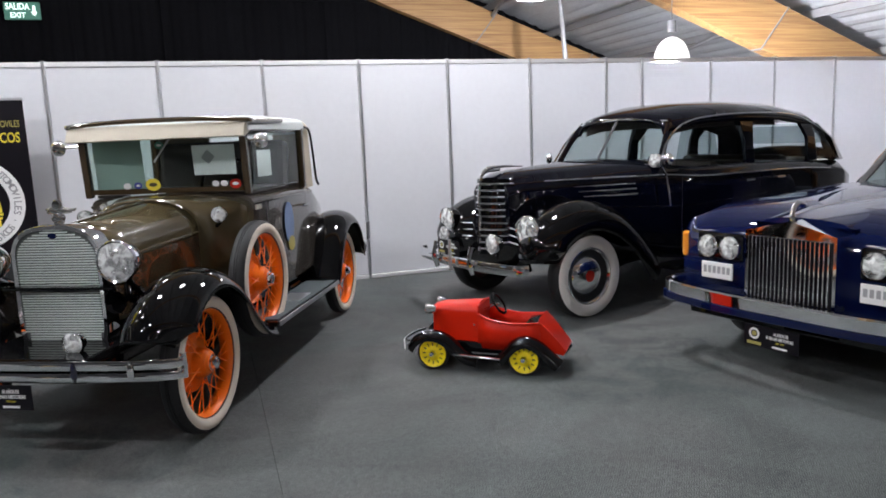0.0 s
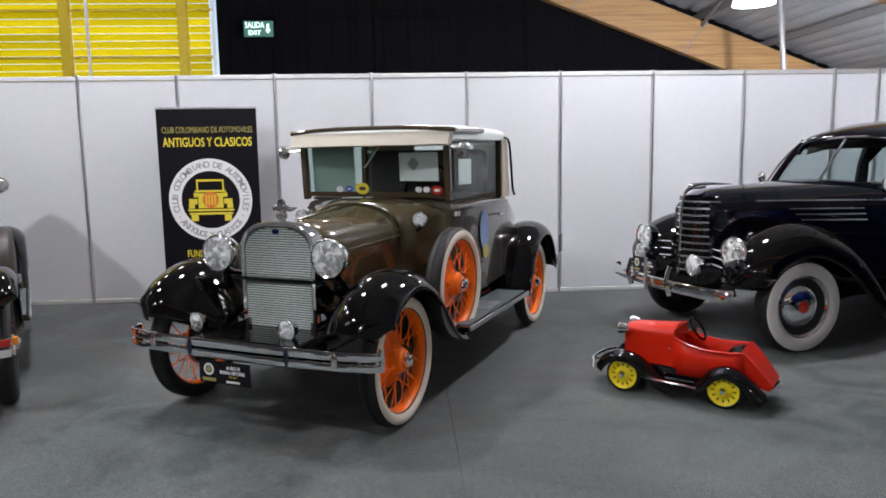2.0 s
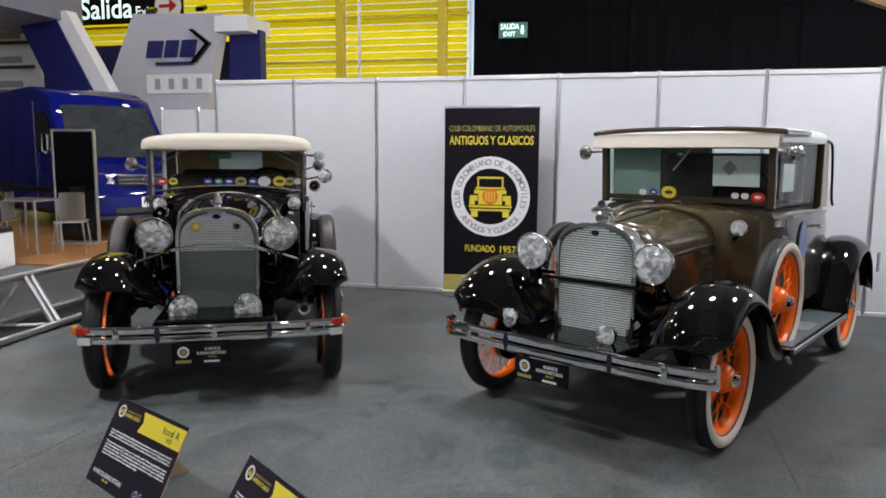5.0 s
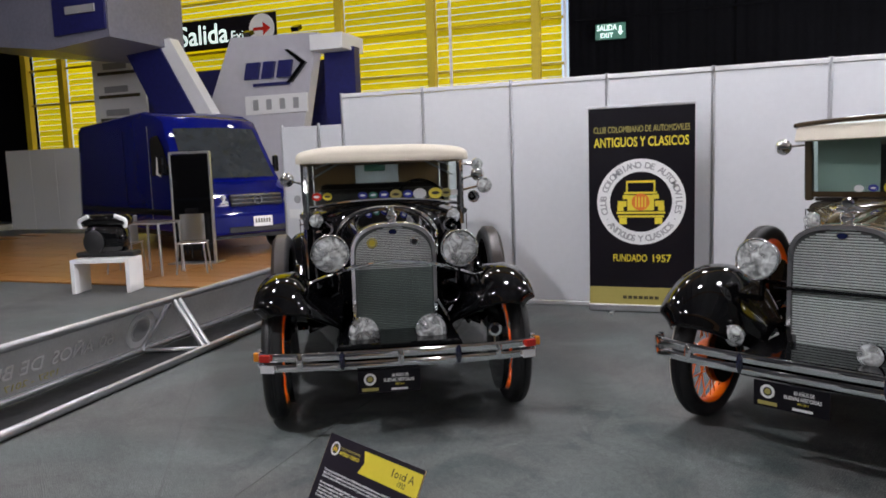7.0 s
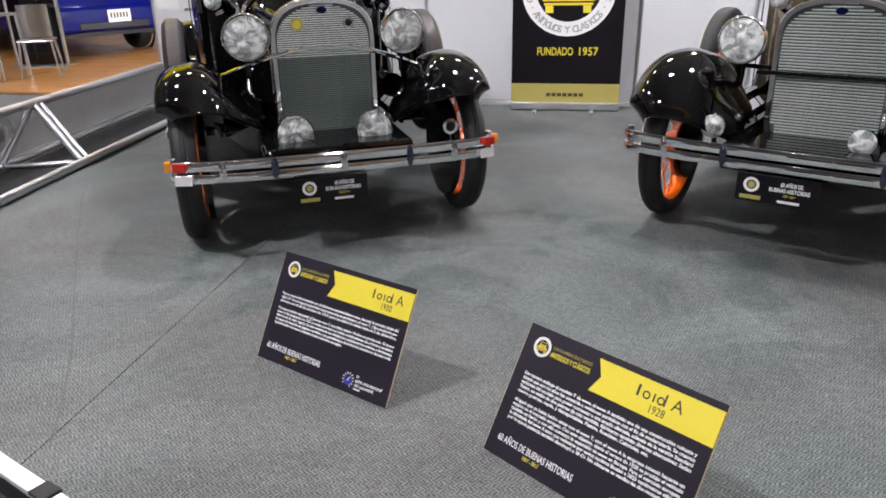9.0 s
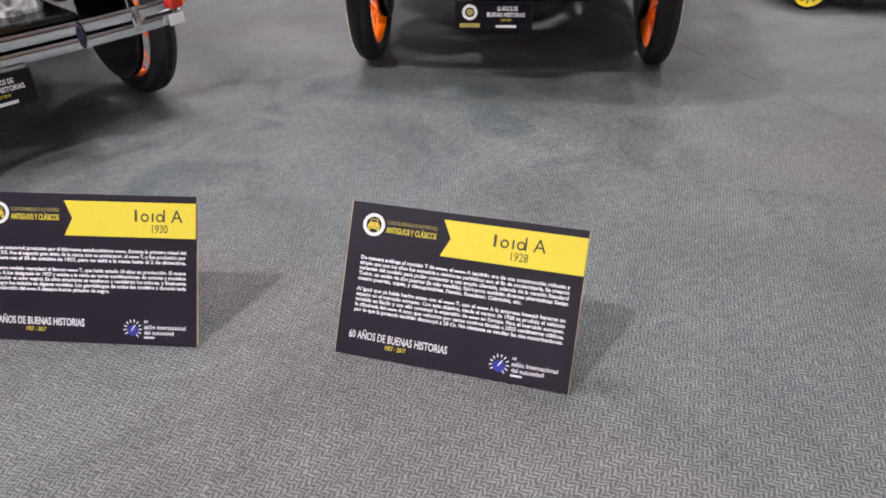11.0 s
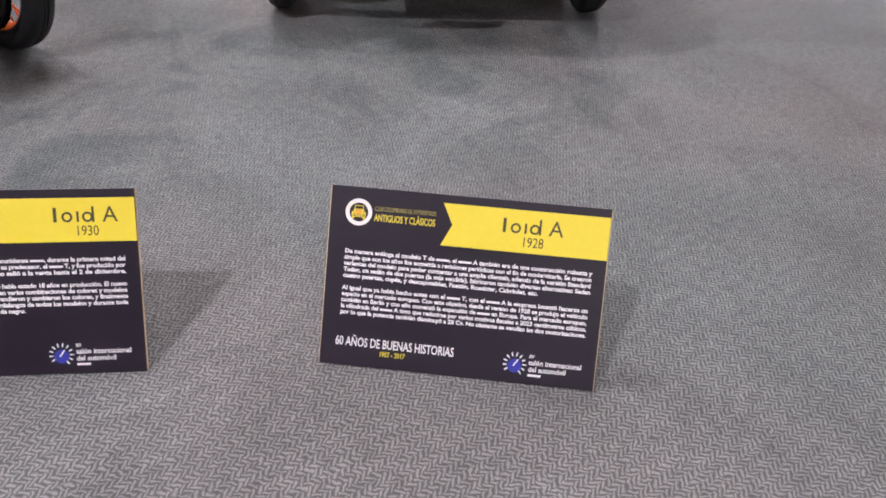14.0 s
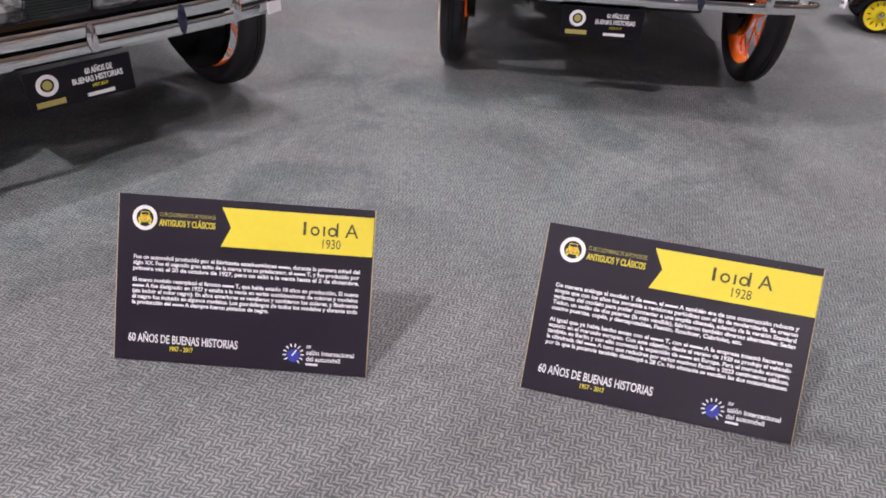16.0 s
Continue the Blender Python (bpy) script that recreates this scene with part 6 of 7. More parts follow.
        mi = part("wing_mirror", lathe([(0, 0.045), (0.025, 0.041), (0.044, 0.026), (0.057, 0.0), (0.05, -0.01), (0, -0.014)], 24, pose(sx * 0.78, 0.92, 1.24, 90, 0, 0)), CHROME, car, "chrome wing mirror", smooth=40)
        part("mirror_arm", tube([(sx * 0.70, 0.98, 1.16), (sx * 0.78, 0.93, 1.23)], 0.008), CHROME, mi)
    sp = lamp_unit("spot_lamp", car, pose(0.74, 0.80, 1.235, 0, 0, 10), 0.06, 0.10, CHROME, LENS)
    part("spot_arm", tube([(0.74, 0.86, 1.20), (0.765, 0.92, 1.10), (0.80, 0.93, 0.84)], 0.011), CHROME, sp)
    g = part("windscreen", loft([[Vector((-0.64, 0.96, 1.18)), Vector((0, 0.86, 1.245)), Vector((0.64, 0.96, 1.18))], [Vector((-0.54, 1.18, 1.55)), Vector((0, 1.12, 1.58)), Vector((0.54, 1.18, 1.55))]]), GLASS, car)
    g.visible_shadow = False
    part("screen_divider", tube([(0, 0.855, 1.245), (0, 1.115, 1.585)], 0.012), CHROME, car)
    part("screen_moulding", tube([(-0.66, 0.955, 1.175), (0, 0.855, 1.24), (0.66, 0.955, 1.175)], 0.009), CHROME, car)
    part("screen_moulding", tube([(-0.56, 1.17, 1.565), (0, 1.11, 1.60), (0.56, 1.17, 1.565)], 0.008), CHROME, car)
    part("cabin_trim", box(1.4, 2.4, 0.02, (0, 2.2, 1.13)), LEATHER, car)
    for y in (1.75, 2.85):
        part("seat_back", box(1.25, 0.16, 0.20, (0, y, 1.09), (-8, 0, 0), bevel=0.06), LEATHER, car)
    # vertical prow with horizontal chrome bars
    gr = part("grille", loft([[Vector((-0.22, -0.36, z)), Vector((-0.10, -0.47 - 0.02 * (1.15 - z), z)), Vector((0, -0.50 - 0.03 * (1.15 - z), z)), Vector((0.10, -0.47 - 0.02 * (1.15 - z), z)), Vector((0.22, -0.36, z))] for z in (0.50, 0.7, 0.9, 1.05, 1.14)]), BLACK_PAINT, car, smooth=50)
    for k in range(11):
        z = 0.55 + 0.055 * k
        q = 0.265 if k < 5 else 0.25
        part("grille_bar", tube([(-q, -0.34 - (0.0 if k > 4 else 0.02), z), (-0.10, -0.475 - 0.02 * (1.15 - z), z), (0, -0.51 - 0.03 * (1.15 - z), z), (0.10, -0.475 - 0.02 * (1.15 - z), z), (q, -0.34 - (0.0 if k > 4 else 0.02), z)], 0.009, 6), CHROME, gr, "chrome grille bar")
    for sx in (-1, 1):
        for k in range(4):
            part("side_bar", tube([(sx * 0.26, -0.42, 0.56 + 0.06 * k), (sx * 0.44, -0.44, 0.55 + 0.06 * k)], 0.007, 6), CHROME, gr)
    part("nose_strip", tube(smooth_path([(0, -0.535, 0.50), (0, -0.525, 0.8), (0, -0.51, 1.08), (0, -0.46, 1.19), (0, -0.3, 1.21)]), 0.012), CHROME, gr)
    part("mascot", tube(smooth_path([(0, -0.50, 1.16), (0, -0.42, 1.225), (0, -0.25, 1.235), (0, -0.05, 1.225)]), [0.008, 0.012, 0.016, 0.018, 0.018, 0.018, 0.018, 0.016, 0.014, 0.013, 0.012, 0.012, 0.011, 0.01, 0.01, 0.008, 0.006, 0.005, 0.004], 8), CHROME, car, "chrome bonnet mascot", smooth=60)
    part("bumper", ribbon_bar(smooth_path([(-0.76, -0.62, 0.47), (-0.71, -0.70, 0.47), (-0.38, -0.77, 0.47), (0, -0.79, 0.47), (0.38, -0.77, 0.47), (0.71, -0.70, 0.47), (0.76, -0.62, 0.47)]), 0.085, 0.035), CHROME, car, "heavy chrome bumper", smooth=40)
    for sx in (-1, 1):
        part("overrider", tube(smooth_path([(sx * 0.27, -0.80, 0.40), (sx * 0.27, -0.83, 0.5), (sx * 0.27, -0.80, 0.62)]), 0.022), CHROME, car)
        part("bumper_arm", box(0.05, 0.4, 0.04, (sx * 0.33, -0.58, 0.46)), BLACK_PAINT, car)
    part("valance", box(1.0, 0.03, 0.22, (0, -0.42, 0.50), (20, 0, 0)), BLACK_PAINT, car)
    part("sign_post", tube([(0.0, -0.84, 0.40), (0.0, -0.84, 0.66)], 0.013), ALU, car)
    stand_sign(car, -0.24, -0.70, 0.555)
    return car


saloon(pose(2.37, 5.54, 0, 0, 0, -76))


# ---- navy limousine with upright radiator ----
def limousine(m):
    car = thing("limousine", m, "navy-blue limousine with an upright chrome radiator grille", "car")
    for y in (0.0, 3.05):
        for sx in (-1, 1):
            disc_wheel(car, pose(sx * 0.72, y, 0.34, 0, 90 * sx, 0), 0.34, 0.21, 0.20, False, CHROME, 0.17)
    B = [flank(-0.74, 0.80, 0.42, 0.70, 0.83, 0.74, 0.02), flank(-0.66, 0.86, 0.38, 0.74, 0.90, 0.80, 0.035), flank(-0.3, 0.89, 0.36, 0.76, 0.95, 0.83, 0.05), flank(0.3, 0.90, 0.34, 0.78, 0.97, 0.83, 0.06), flank(1.0, 0.90, 0.32, 0.80, 1.0, 0.82, 0.05),
         flank(1.4, 0.90, 0.32, 0.82, 1.0, 0.80, 0.0), flank(3.2, 0.90, 0.32, 0.82, 1.0, 0.80, 0.0), flank(3.9, 0.86, 0.38, 0.78, 0.95, 0.78, 0.02), flank(4.15, 0.80, 0.45, 0.7, 0.85, 0.7, 0.02)]
    part("body", loft([smooth_path(r, 3) for r in B], caps=True), NAVY, car, smooth=50)
    bon = [flank(-0.70, 0.30, 0.80, 0.86, 0.93, 0.25, 0.03), flank(0.2, 0.42, 0.85, 0.94, 1.02, 0.36, 0.035), flank(1.0, 0.55, 0.9, 0.99, 1.04, 0.48, 0.03), flank(1.25, 0.6, 0.9, 0.98, 1.03, 0.5, 0.01)]
    part("bonnet", loft([smooth_path(r, 3) for r in bon], caps=True), NAVY, car, "raised navy bonnet", smooth=50)
    rf = [(1.72, 0.60, 1.40, 0.05), (1.9, 0.63, 1.43, 0.06), (2.5, 0.65, 1.44, 0.07), (3.1, 0.62, 1.40, 0.06), (3.55, 0.56, 1.2, 0.05)]
    rings = []
    for y, w, z, c in rf:
        half = [(w + 0.04, z - 0.04), (w, z), (w * 0.85, z + c * 0.5), (w * 0.5, z + c * 0.9), (0, z + c)]
        rings.append(smooth_path([Vector((-x, y, q)) for x, q in half] + [Vector((x, y, q)) for x, q in half[-2::-1]], 3))
    thick(part("roof", loft(rings), NAVY, car, smooth=60), 0.03)
    for sx in (-1, 1):
        part("screen_pillar", tube([(sx * 0.72, 1.25, 1.0), (sx * 0.62, 1.74, 1.40)], 0.028), CHROME, car)
        part("door_pillar", box(0.04, 0.10, 0.42, (sx * 0.70, 2.5, 1.20), (0, -sx * 8, 0)), NAVY, car)
        part("rear_pillar", box(0.05, 0.35, 0.42, (sx * 0.68, 3.35, 1.18), (0, -sx * 8, 0)), NAVY, car)
        g = part("side_glass", loft([[Vector((sx * 0.74, 1.3, 1.0)), Vector((sx * 0.74, 3.4, 1.0))], [Vector((sx * 0.64, 1.76, 1.39)), Vector((sx * 0.64, 3.2, 1.38))]]), GLASS_DARK, car)
        g.visible_shadow = False
        part("fender_lamp_plate", box(0.34, 0.04, 0.18, (sx * 0.52, -0.735, 0.745), bevel=0.02), BLACK_PAINT, car)
        for x in (0.44, 0.60):
            lamp_unit("headlamp", car, pose(sx * x, -0.76, 0.745), 0.072, 0.05, CHROME, LENS)
        part("indicator", box(0.07, 0.09, 0.17, (sx * 0.79, -0.70, 0.735), (0, 0, sx * 25), bevel=0.02), AMBER, car, "amber indicator lamp")
        part("number_plate", box(0.225, 0.012, 0.105, (sx * 0.50, -0.80, 0.60), bevel=0.004), WHITE_PRINT, car, "white number plate")
        bm = bmesh.new()
        for k in range(6):
            bmesh.ops.create_cube(bm, size=1, matrix=pose(sx * 0.50 - 0.085 + 0.034 * k, -0.807, 0.605) @ Matrix.Diagonal((0.022, 0.002, 0.045, 1)))
        part("plate_bars", bm, GREY_PRINT, car)
        part("fender_strip", tube([(sx * 0.90, -0.2, 0.72), (sx * 0.905, 1.2, 0.74), (sx * 0.905, 3.0, 0.74)], 0.008), CHROME, car)
    g = part("windscreen", loft([[Vector((-0.71, 1.27, 1.0)), Vector((0, 1.16, 1.05)), Vector((0.71, 1.27, 1.0))], [Vector((-0.61, 1.74, 1.40)), Vector((0, 1.68, 1.46)), Vector((0.61, 1.74, 1.40))]]), GLASS, car)
    g.visible_shadow = False
    part("screen_moulding", tube([(-0.72, 1.26, 1.0), (0, 1.15, 1.05), (0.72, 1.26, 1.0)], 0.012), CHROME, car)
    for sx in (-0.35, 0.1):
        part("wiper", tube([(sx, 1.18, 1.05), (sx + 0.34, 1.30, 1.12)], 0.008), BLACK_PRINT, car)
    part("cabin_trim", box(1.4, 2.2, 0.02, (0, 2.4, 1.0)), LEATHER, car)
    # temple-shaped radiator with vertical slats
    y = -0.86
    gr = part("radiator_shell", prism([(-0.275, 0.47), (0.275, 0.47), (0.275, 0.885), (0.0, 0.955), (-0.275, 0.885)], 0.16, pose(0, y + 0.02, 0)), CHROME, car, "polished temple-shaped radiator shell")
    part("dark_core", box(0.50, 0.01, 0.37, (0, y + 0.012, 0.67)), BLACK_PRINT, gr)
    sl = None
    for k in range(20):
        mm = pose(-0.242 + 0.0255 * k, y + 0.004, 0.67)
        if sl is None:
            sl = part("slat", box(0.009, 0.014, 0.37, bevel=0.002), CHROME, gr)
            sl.matrix_basis = mm
        else:
            share("slat", sl, gr, mm)
    part("mascot", tube(smooth_path([(0, y + 0.06, 0.95), (0, y + 0.05, 1.0), (0, y + 0.09, 1.05), (0, y + 0.15, 1.04)]), [0.022] * 5 + [0.014] * 5 + [0.018] * 5 + [0.02] * 4), CHROME, car, "small chrome mascot", smooth=60)
    part("bumper", ribbon_bar(smooth_path([(-0.92, -0.55, 0.45), (-0.88, -0.80, 0.45), (-0.5, -0.91, 0.45), (0, -0.93, 0.45), (0.5, -0.91, 0.45), (0.88, -0.80, 0.45), (0.92, -0.55, 0.45)]), 0.10, 0.05), CHROME, car, "wraparound chrome bumper", smooth=40)
    part("bumper_band", ribbon_bar(smooth_path([(-0.925, -0.55, 0.40), (-0.885, -0.81, 0.40), (-0.5, -0.92, 0.40), (0, -0.94, 0.40), (0.5, -0.92, 0.40), (0.885, -0.81, 0.40), (0.925, -0.55, 0.40)]), 0.05, 0.05), NAVY, car)
    part("under_tray", box(1.5, 0.5, 0.12, (0, -0.5, 0.34), bevel=0.02), BLACK_PAINT, car)
    for x in (-0.3, 0.3):
        part("spring_hanger", box(0.05, 0.3, 0.05, (x, -0.6, 0.42)), BLACK_PAINT, car)
    stand_sign(car, -0.02, -0.95, 0.285)
    return car


limousine(pose(3.6, 3.15, 0, 0, 0, -76))


# ---- red pedal car ----
def pedal_car(m):
    car = thing("pedal_car", m, "red toy pedal car with black fenders and yellow wheels", "pedal car")
    WB = 0.61
    for y in (0.0, WB):
        for sx in (-1, 1):
            w = part("wheel", lathe([(0.092, 0.022), (0.089, 0.028), (0.078, 0.018), (0.05, 0.012), (0.030, 0.024), (0, 0.024)], 32), YELLOW_PAINT, car, "yellow disc wheel", smooth=40)
            w.matrix_basis = pose(sx * 0.185, y, 0.110, 0, 90 * sx, 0)
            part("tyre", lathe([(0.088, -0.02), (0.096, -0.026), (0.107, -0.016), (0.110, 0), (0.107, 0.016), (0.096, 0.026), (0.088, 0.02), (0, -0.018)], 32), RUBBER, w, smooth=50)
            part("hub_cap", lathe([(0, 0.056), (0.014, 0.052), (0.024, 0.036), (0.026, 0.022)], 20), CHROME, w, "chrome hub cap", smooth=40)
            slot = None
            for k in range(12):
                mm = pose(0, 0, 0, 0, 0, 30 * k)
                if slot is None:
                    slot = part("slot", box(0.020, 0.007, 0.005, (0.062, 0, 0.0155)), DARK_PRINT, w)
                else:
                    share("slot", slot, w, mm)
    for y in (0.0, WB):
        part("axle", tube([(-0.18, y, 0.110), (0.18, y, 0.110)], 0.01), STEEL, car)
    # scuttle and bonnet
    bn = [(-0.03, 0.088, 0.19, 0.34, 0.405), (0.02, 0.095, 0.18, 0.35, 0.418), (0.15, 0.115, 0.16, 0.35, 0.425), (0.29, 0.135, 0.15, 0.35, 0.435)]
    part("bonnet", loft([arch(w, zb, zs, zt, y, 8, 2.8) for y, w, zb, zs, zt in bn], caps=True), RED, car, "glossy red bonnet", smooth=45)
    tub = [(0.29, 0.137, 0.15, 0.37), (0.40, 0.148, 0.145, 0.335), (0.52, 0.152, 0.15, 0.32), (0.64, 0.148, 0.17, 0.325), (0.70, 0.138, 0.18, 0.33)]
    for sx in (-1, 1):
        thick(part("side_panel", loft([[Vector((sx * w, y, zb)), Vector((sx * w * 1.02, y, (zb + zt) / 2)), Vector((sx * w, y, zt))] for y, w, zb, zt in tub]), RED, car, smooth=50), 0.006)
        part("side_rim", tube(smooth_path([(sx * w, y, zt) for y, w, zb, zt in tub]), 0.007), RED, car)
        part("chassis_rail", box(0.03, 0.80, 0.075, (sx * 0.125, 0.33, 0.150), bevel=0.01), BLACK_PAINT, car)
        part("body_rivet", lathe([(0, 0.004), (0.006, 0.003), (0.007, 0)], 10, pose(sx * 0.136, 0.27, 0.30, 0, 90 * sx, 0)), CHROME, car)
    part("floor_pan", box(0.27, 0.45, 0.012, (0, 0.48, 0.155)), RED, car)
    part("seat", box(0.25, 0.10, 0.02, (0, 0.64, 0.31), (12, 0, 0), bevel=0.006), BLACK_PAINT, car, "black seat pad")
    part("tail", loft([[Vector((-w, y, z)), Vector((-w * 0.6, y, z + 0.008)), Vector((w * 0.6, y, z + 0.008)), Vector((w, y, z)), Vector((w * 0.98, y - 0.02, z - d)), Vector((-w * 0.98, y - 0.02, z - d))] for y, w, z, d in ((0.69, 0.14, 0.345, 0.16), (0.745, 0.13, 0.29, 0.14), (0.80, 0.12, 0.225, 0.09), (0.86, 0.11, 0.15, 0.03))], True, True), RED, car, "sloping red tail", smooth=40)
    part("instrument_panel", box(0.25, 0.012, 0.09, (0, 0.295, 0.38), bevel=0.003), RED, car)
    sw = part("steering_wheel", tube([Vector((0, 0.40, 0.415)) + 0.075 * (Vector((1, 0, 0)) * math.cos(a) + Vector((0, -0.55, 0.83)) * math.sin(a)) for a in [2 * math.pi * k / 24 for k in range(24)]], 0.008, 8, closed=True), BLACK_PAINT, car)
    part("steering_column", tube([(0, 0.40, 0.415), (0, 0.28, 0.36)], 0.007), CHROME, sw)
    for sx in (-1, 1):
        fp = [(-0.19, 0.150), (-0.14, 0.215), (-0.06, 0.255), (0.03, 0.258), (0.11, 0.228), (0.18, 0.172), (0.25, 0.122), (0.31, 0.108)]
        rp = [(0.42, 0.108), (0.47, 0.160), (0.53, 0.222), (0.61, 0.252), (0.69, 0.235), (0.76, 0.185), (0.82, 0.130), (0.85, 0.105)]
        for nm, pth in (("front_fender", fp), ("rear_fender", rp)):
            S = [(0.10, -0.05), (0.13, -0.012), (0.165, 0.0), (0.20, -0.006), (0.224, -0.028), (0.230, -0.066)]
            P = smooth_path([(0, y, z) for y, z in pth], 5)
            rings = []
            for i, p in enumerate(P):
                d = (P[min(i + 1, len(P) - 1)] - P[max(i - 1, 0)]).normalized()
                nrm = Vector((0, -d.z, d.y))
                rings.append([Vector((sx * x, p.y, p.z)) + nrm * o for x, o in S])
            thick(part(nm, loft(rings), BLACK_PAINT, car, "glossy black fender", smooth=60), 0.005)
        part("step", box(0.07, 0.26, 0.012, (sx * 0.185, 0.33, 0.105), bevel=0.003), BLACK_PAINT, car)
        part("step_rail", tube([(sx * 0.222, 0.14, 0.118), (sx * 0.222, 0.46, 0.104)], 0.008), CHROME, car, "chrome step rail")
        lamp_unit("headlamp", car, pose(sx * 0.115, -0.05, 0.385), 0.032, 0.06, CHROME, LENS)
    part("bumper", ribbon_bar(smooth_path([(-0.19, -0.20, 0.155), (-0.12, -0.235, 0.155), (0, -0.245, 0.155), (0.12, -0.235, 0.155), (0.19, -0.20, 0.155)]), 0.03, 0.008), CHROME, car, "chrome bumper", smooth=30)
    part("bumper_plate", box(0.05, 0.006, 0.06, (0.17, -0.212, 0.15), (0, 0, 25), bevel=0.002), WHITE_PRINT, car)
    part("bumper_arm", box(0.2, 0.2, 0.012, (0, -0.13, 0.155)), BLACK_PAINT, car)
    part("grille", box(0.13, 0.008, 0.16, (0, -0.033, 0.30), bevel=0.003), NICKEL, car)
    return car


pedal_car(pose(1.115, 4.237, 0, 0, 0, -128.0))

# ---- neighbouring stand behind the truss ----
van_floor = thing("stand_floor", pose(-12.6, 11.2, 0), "orange-brown laid wood floor of the neighbouring stand", "floor", kind="structure")
rng = random.Random(11)
pl = None
for i in range(17):
    for j in range(4):
        x0 = -6.6 + j * 3.0 + (1.2 if i % 2 else 0)
        mm = pose(x0 + 1.2, -3.4 + 0.42 * i, 0.012)
        if pl is None:
            pl = part("plank", box(2.97, 0.41, 0.02, bevel=0.0015), STAND_WOOD, van_floor)
            pl.matrix_basis = mm
        else:
            share("plank", pl, van_floor, mm)


def van(m):
    v = thing("van", m, "royal-blue panel van with silver grille, parked indoors", "van")
    side = [(-0.95, 0.45), (-0.93, 0.75), (-0.86, 1.02), (-0.05, 1.22), (0.55, 1.98), (0.78, 2.30), (1.15, 2.42), (1.9, 2.52), (6.1, 2.50), (6.32, 2.40), (6.38, 0.50), (6.28, 0.40), (-0.8, 0.36)]
    rings = []
    for x, k in ((-0.98, 0.93), (-0.965, 0.975), (-0.90, 1.0), (0.90, 1.0), (0.965, 0.975), (0.98, 0.93)):
        ring = []
        for y, z in side:
            q = (z - 0.4) / 2.1
            xx = x * (1 - 0.13 * max(0.0, q - 0.35) ** 1.3)
            ring.append(Vector((xx, 2.0 + (y - 2.0) * k, 1.35 + (z - 1.35) * k)))
        rings.append(ring)
    b = part("body", loft(rings, True, True), VAN_BLUE, v, "royal-blue panelled body", smooth=35)
    for sx in (-1, 1):
        for y in (0.0, 4.2):
            w = disc_wheel(v, pose(sx * 0.86, y, 0.34, 0, 90 * sx, 0), 0.34, 0.21, 0.22, False, STEEL, 0.08)
            part("arch_gap", lathe([(0.34, 0.115), (0.40, 0.115), (0.40, 0.10)], 28), BLACK_PRINT, w)
        g = part("door_glass", prism([(0.42, 1.36), (1.35, 1.36), (1.35, 2.02), (0.95, 2.05), (0.72, 1.86)], 0.01, Matrix(((0, -sx * 1.0, 0, sx * 0.965), (1, 0, 0, 0), (0, 0, 1, 0), (0, 0, 0, 1)))), BLACK_PAINT, v, "dark cab door glass")
        part("rub_strip", box(0.02, 6.0, 0.10, (sx * 0.985, 3.0, 0.72), bevel=0.005), BLACK_PAINT, v)
        for y in (1.42, 2.85):
            part("panel_seam", box(0.008, 0.012, 1.75, (sx * 0.972, y, 1.35)), ALU if y < 2 else BLACK_PRINT, v)
        hl = part("headlamp", loft([[Vector((sx * 0.52, -0.93, 0.86)), Vector((sx * 0.92, -0.80, 0.90))], [Vector((sx * 0.56, -0.91, 1.0)), Vector((sx * 0.93, -0.66, 1.10))]]), LENS, v, "clear wedge headlamp")
        hl.location = (0, -0.012, 0)
        mi = part("door_mirror", box(0.10, 0.12, 0.30, (sx * 1.12, 0.40, 1.52), bevel=0.03), BLACK_PAINT, v)
        part("mirror_arm", box(0.12, 0.05, 0.05, (sx * 1.02, 0.42, 1.42)), BLACK_PAINT, mi)
    ws = part("windscreen", loft([[Vector((-0.86, 0.02, 1.27)), Vector((0, -0.03, 1.27)), Vector((0.86, 0.02, 1.27))], [Vector((-0.78, 0.66, 2.14)), Vector((0, 0.62, 2.16)), Vector((0.78, 0.66, 2.14))]]), mat("windscreen_glass_dark", (0.03, 0.035, 0.04), 0.06, vary=0.2, coat=1.0), v, "dark raked windscreen")
    ws.location = (0, -0.02, 0.015)
    for x in (-0.4, 0.25):
        part("wiper", tube([(x, -0.03, 1.27), (x + 0.45, 0.15, 1.48)], 0.012), BLACK_PRINT, v)
    gr = part("grille", box(0.98, 0.05, 0.20, (0, -0.935, 0.92), (-18, 0, 0), bevel=0.02), BLACK_PRINT, v)
    for k in range(3):
        part("grille_bar", box(0.96, 0.03, 0.035, (0, -0.965 + 0.02 * k, 0.86 + 0.065 * k), bevel=0.006), CHROME, gr, "silver grille bar")
    part("emblem", lathe([(0.06, 0), (0.062, 0.012), (0.08, 0.012), (0.08, 0)], 28, pose(0, -1.0, 0.92, 90, 0, 0)), CHROME, gr, smooth=40)
    part("bumper", box(1.88, 0.14, 0.34, (0, -0.91, 0.53), bevel=0.05), VAN_BLUE, v)
    part("lower_grille", box(1.1, 0.02, 0.10, (0, -0.985, 0.44), bevel=0.01), BLACK_PRINT, v)
    part("number_plate", box(0.36, 0.012, 0.17, (0.08, -0.99, 0.56), bevel=0.004), WHITE_PRINT, v, "pale number plate")
    bm = bmesh.new()
    for k in range(6):
        bmesh.ops.create_cube(bm, size=1, matrix=pose(-0.05 + 0.05 * k, -0.998, 0.57) @ Matrix.Diagonal((0.03, 0.002, 0.07, 1)))
    part("plate_bars", bm, DARK_PRINT, v)
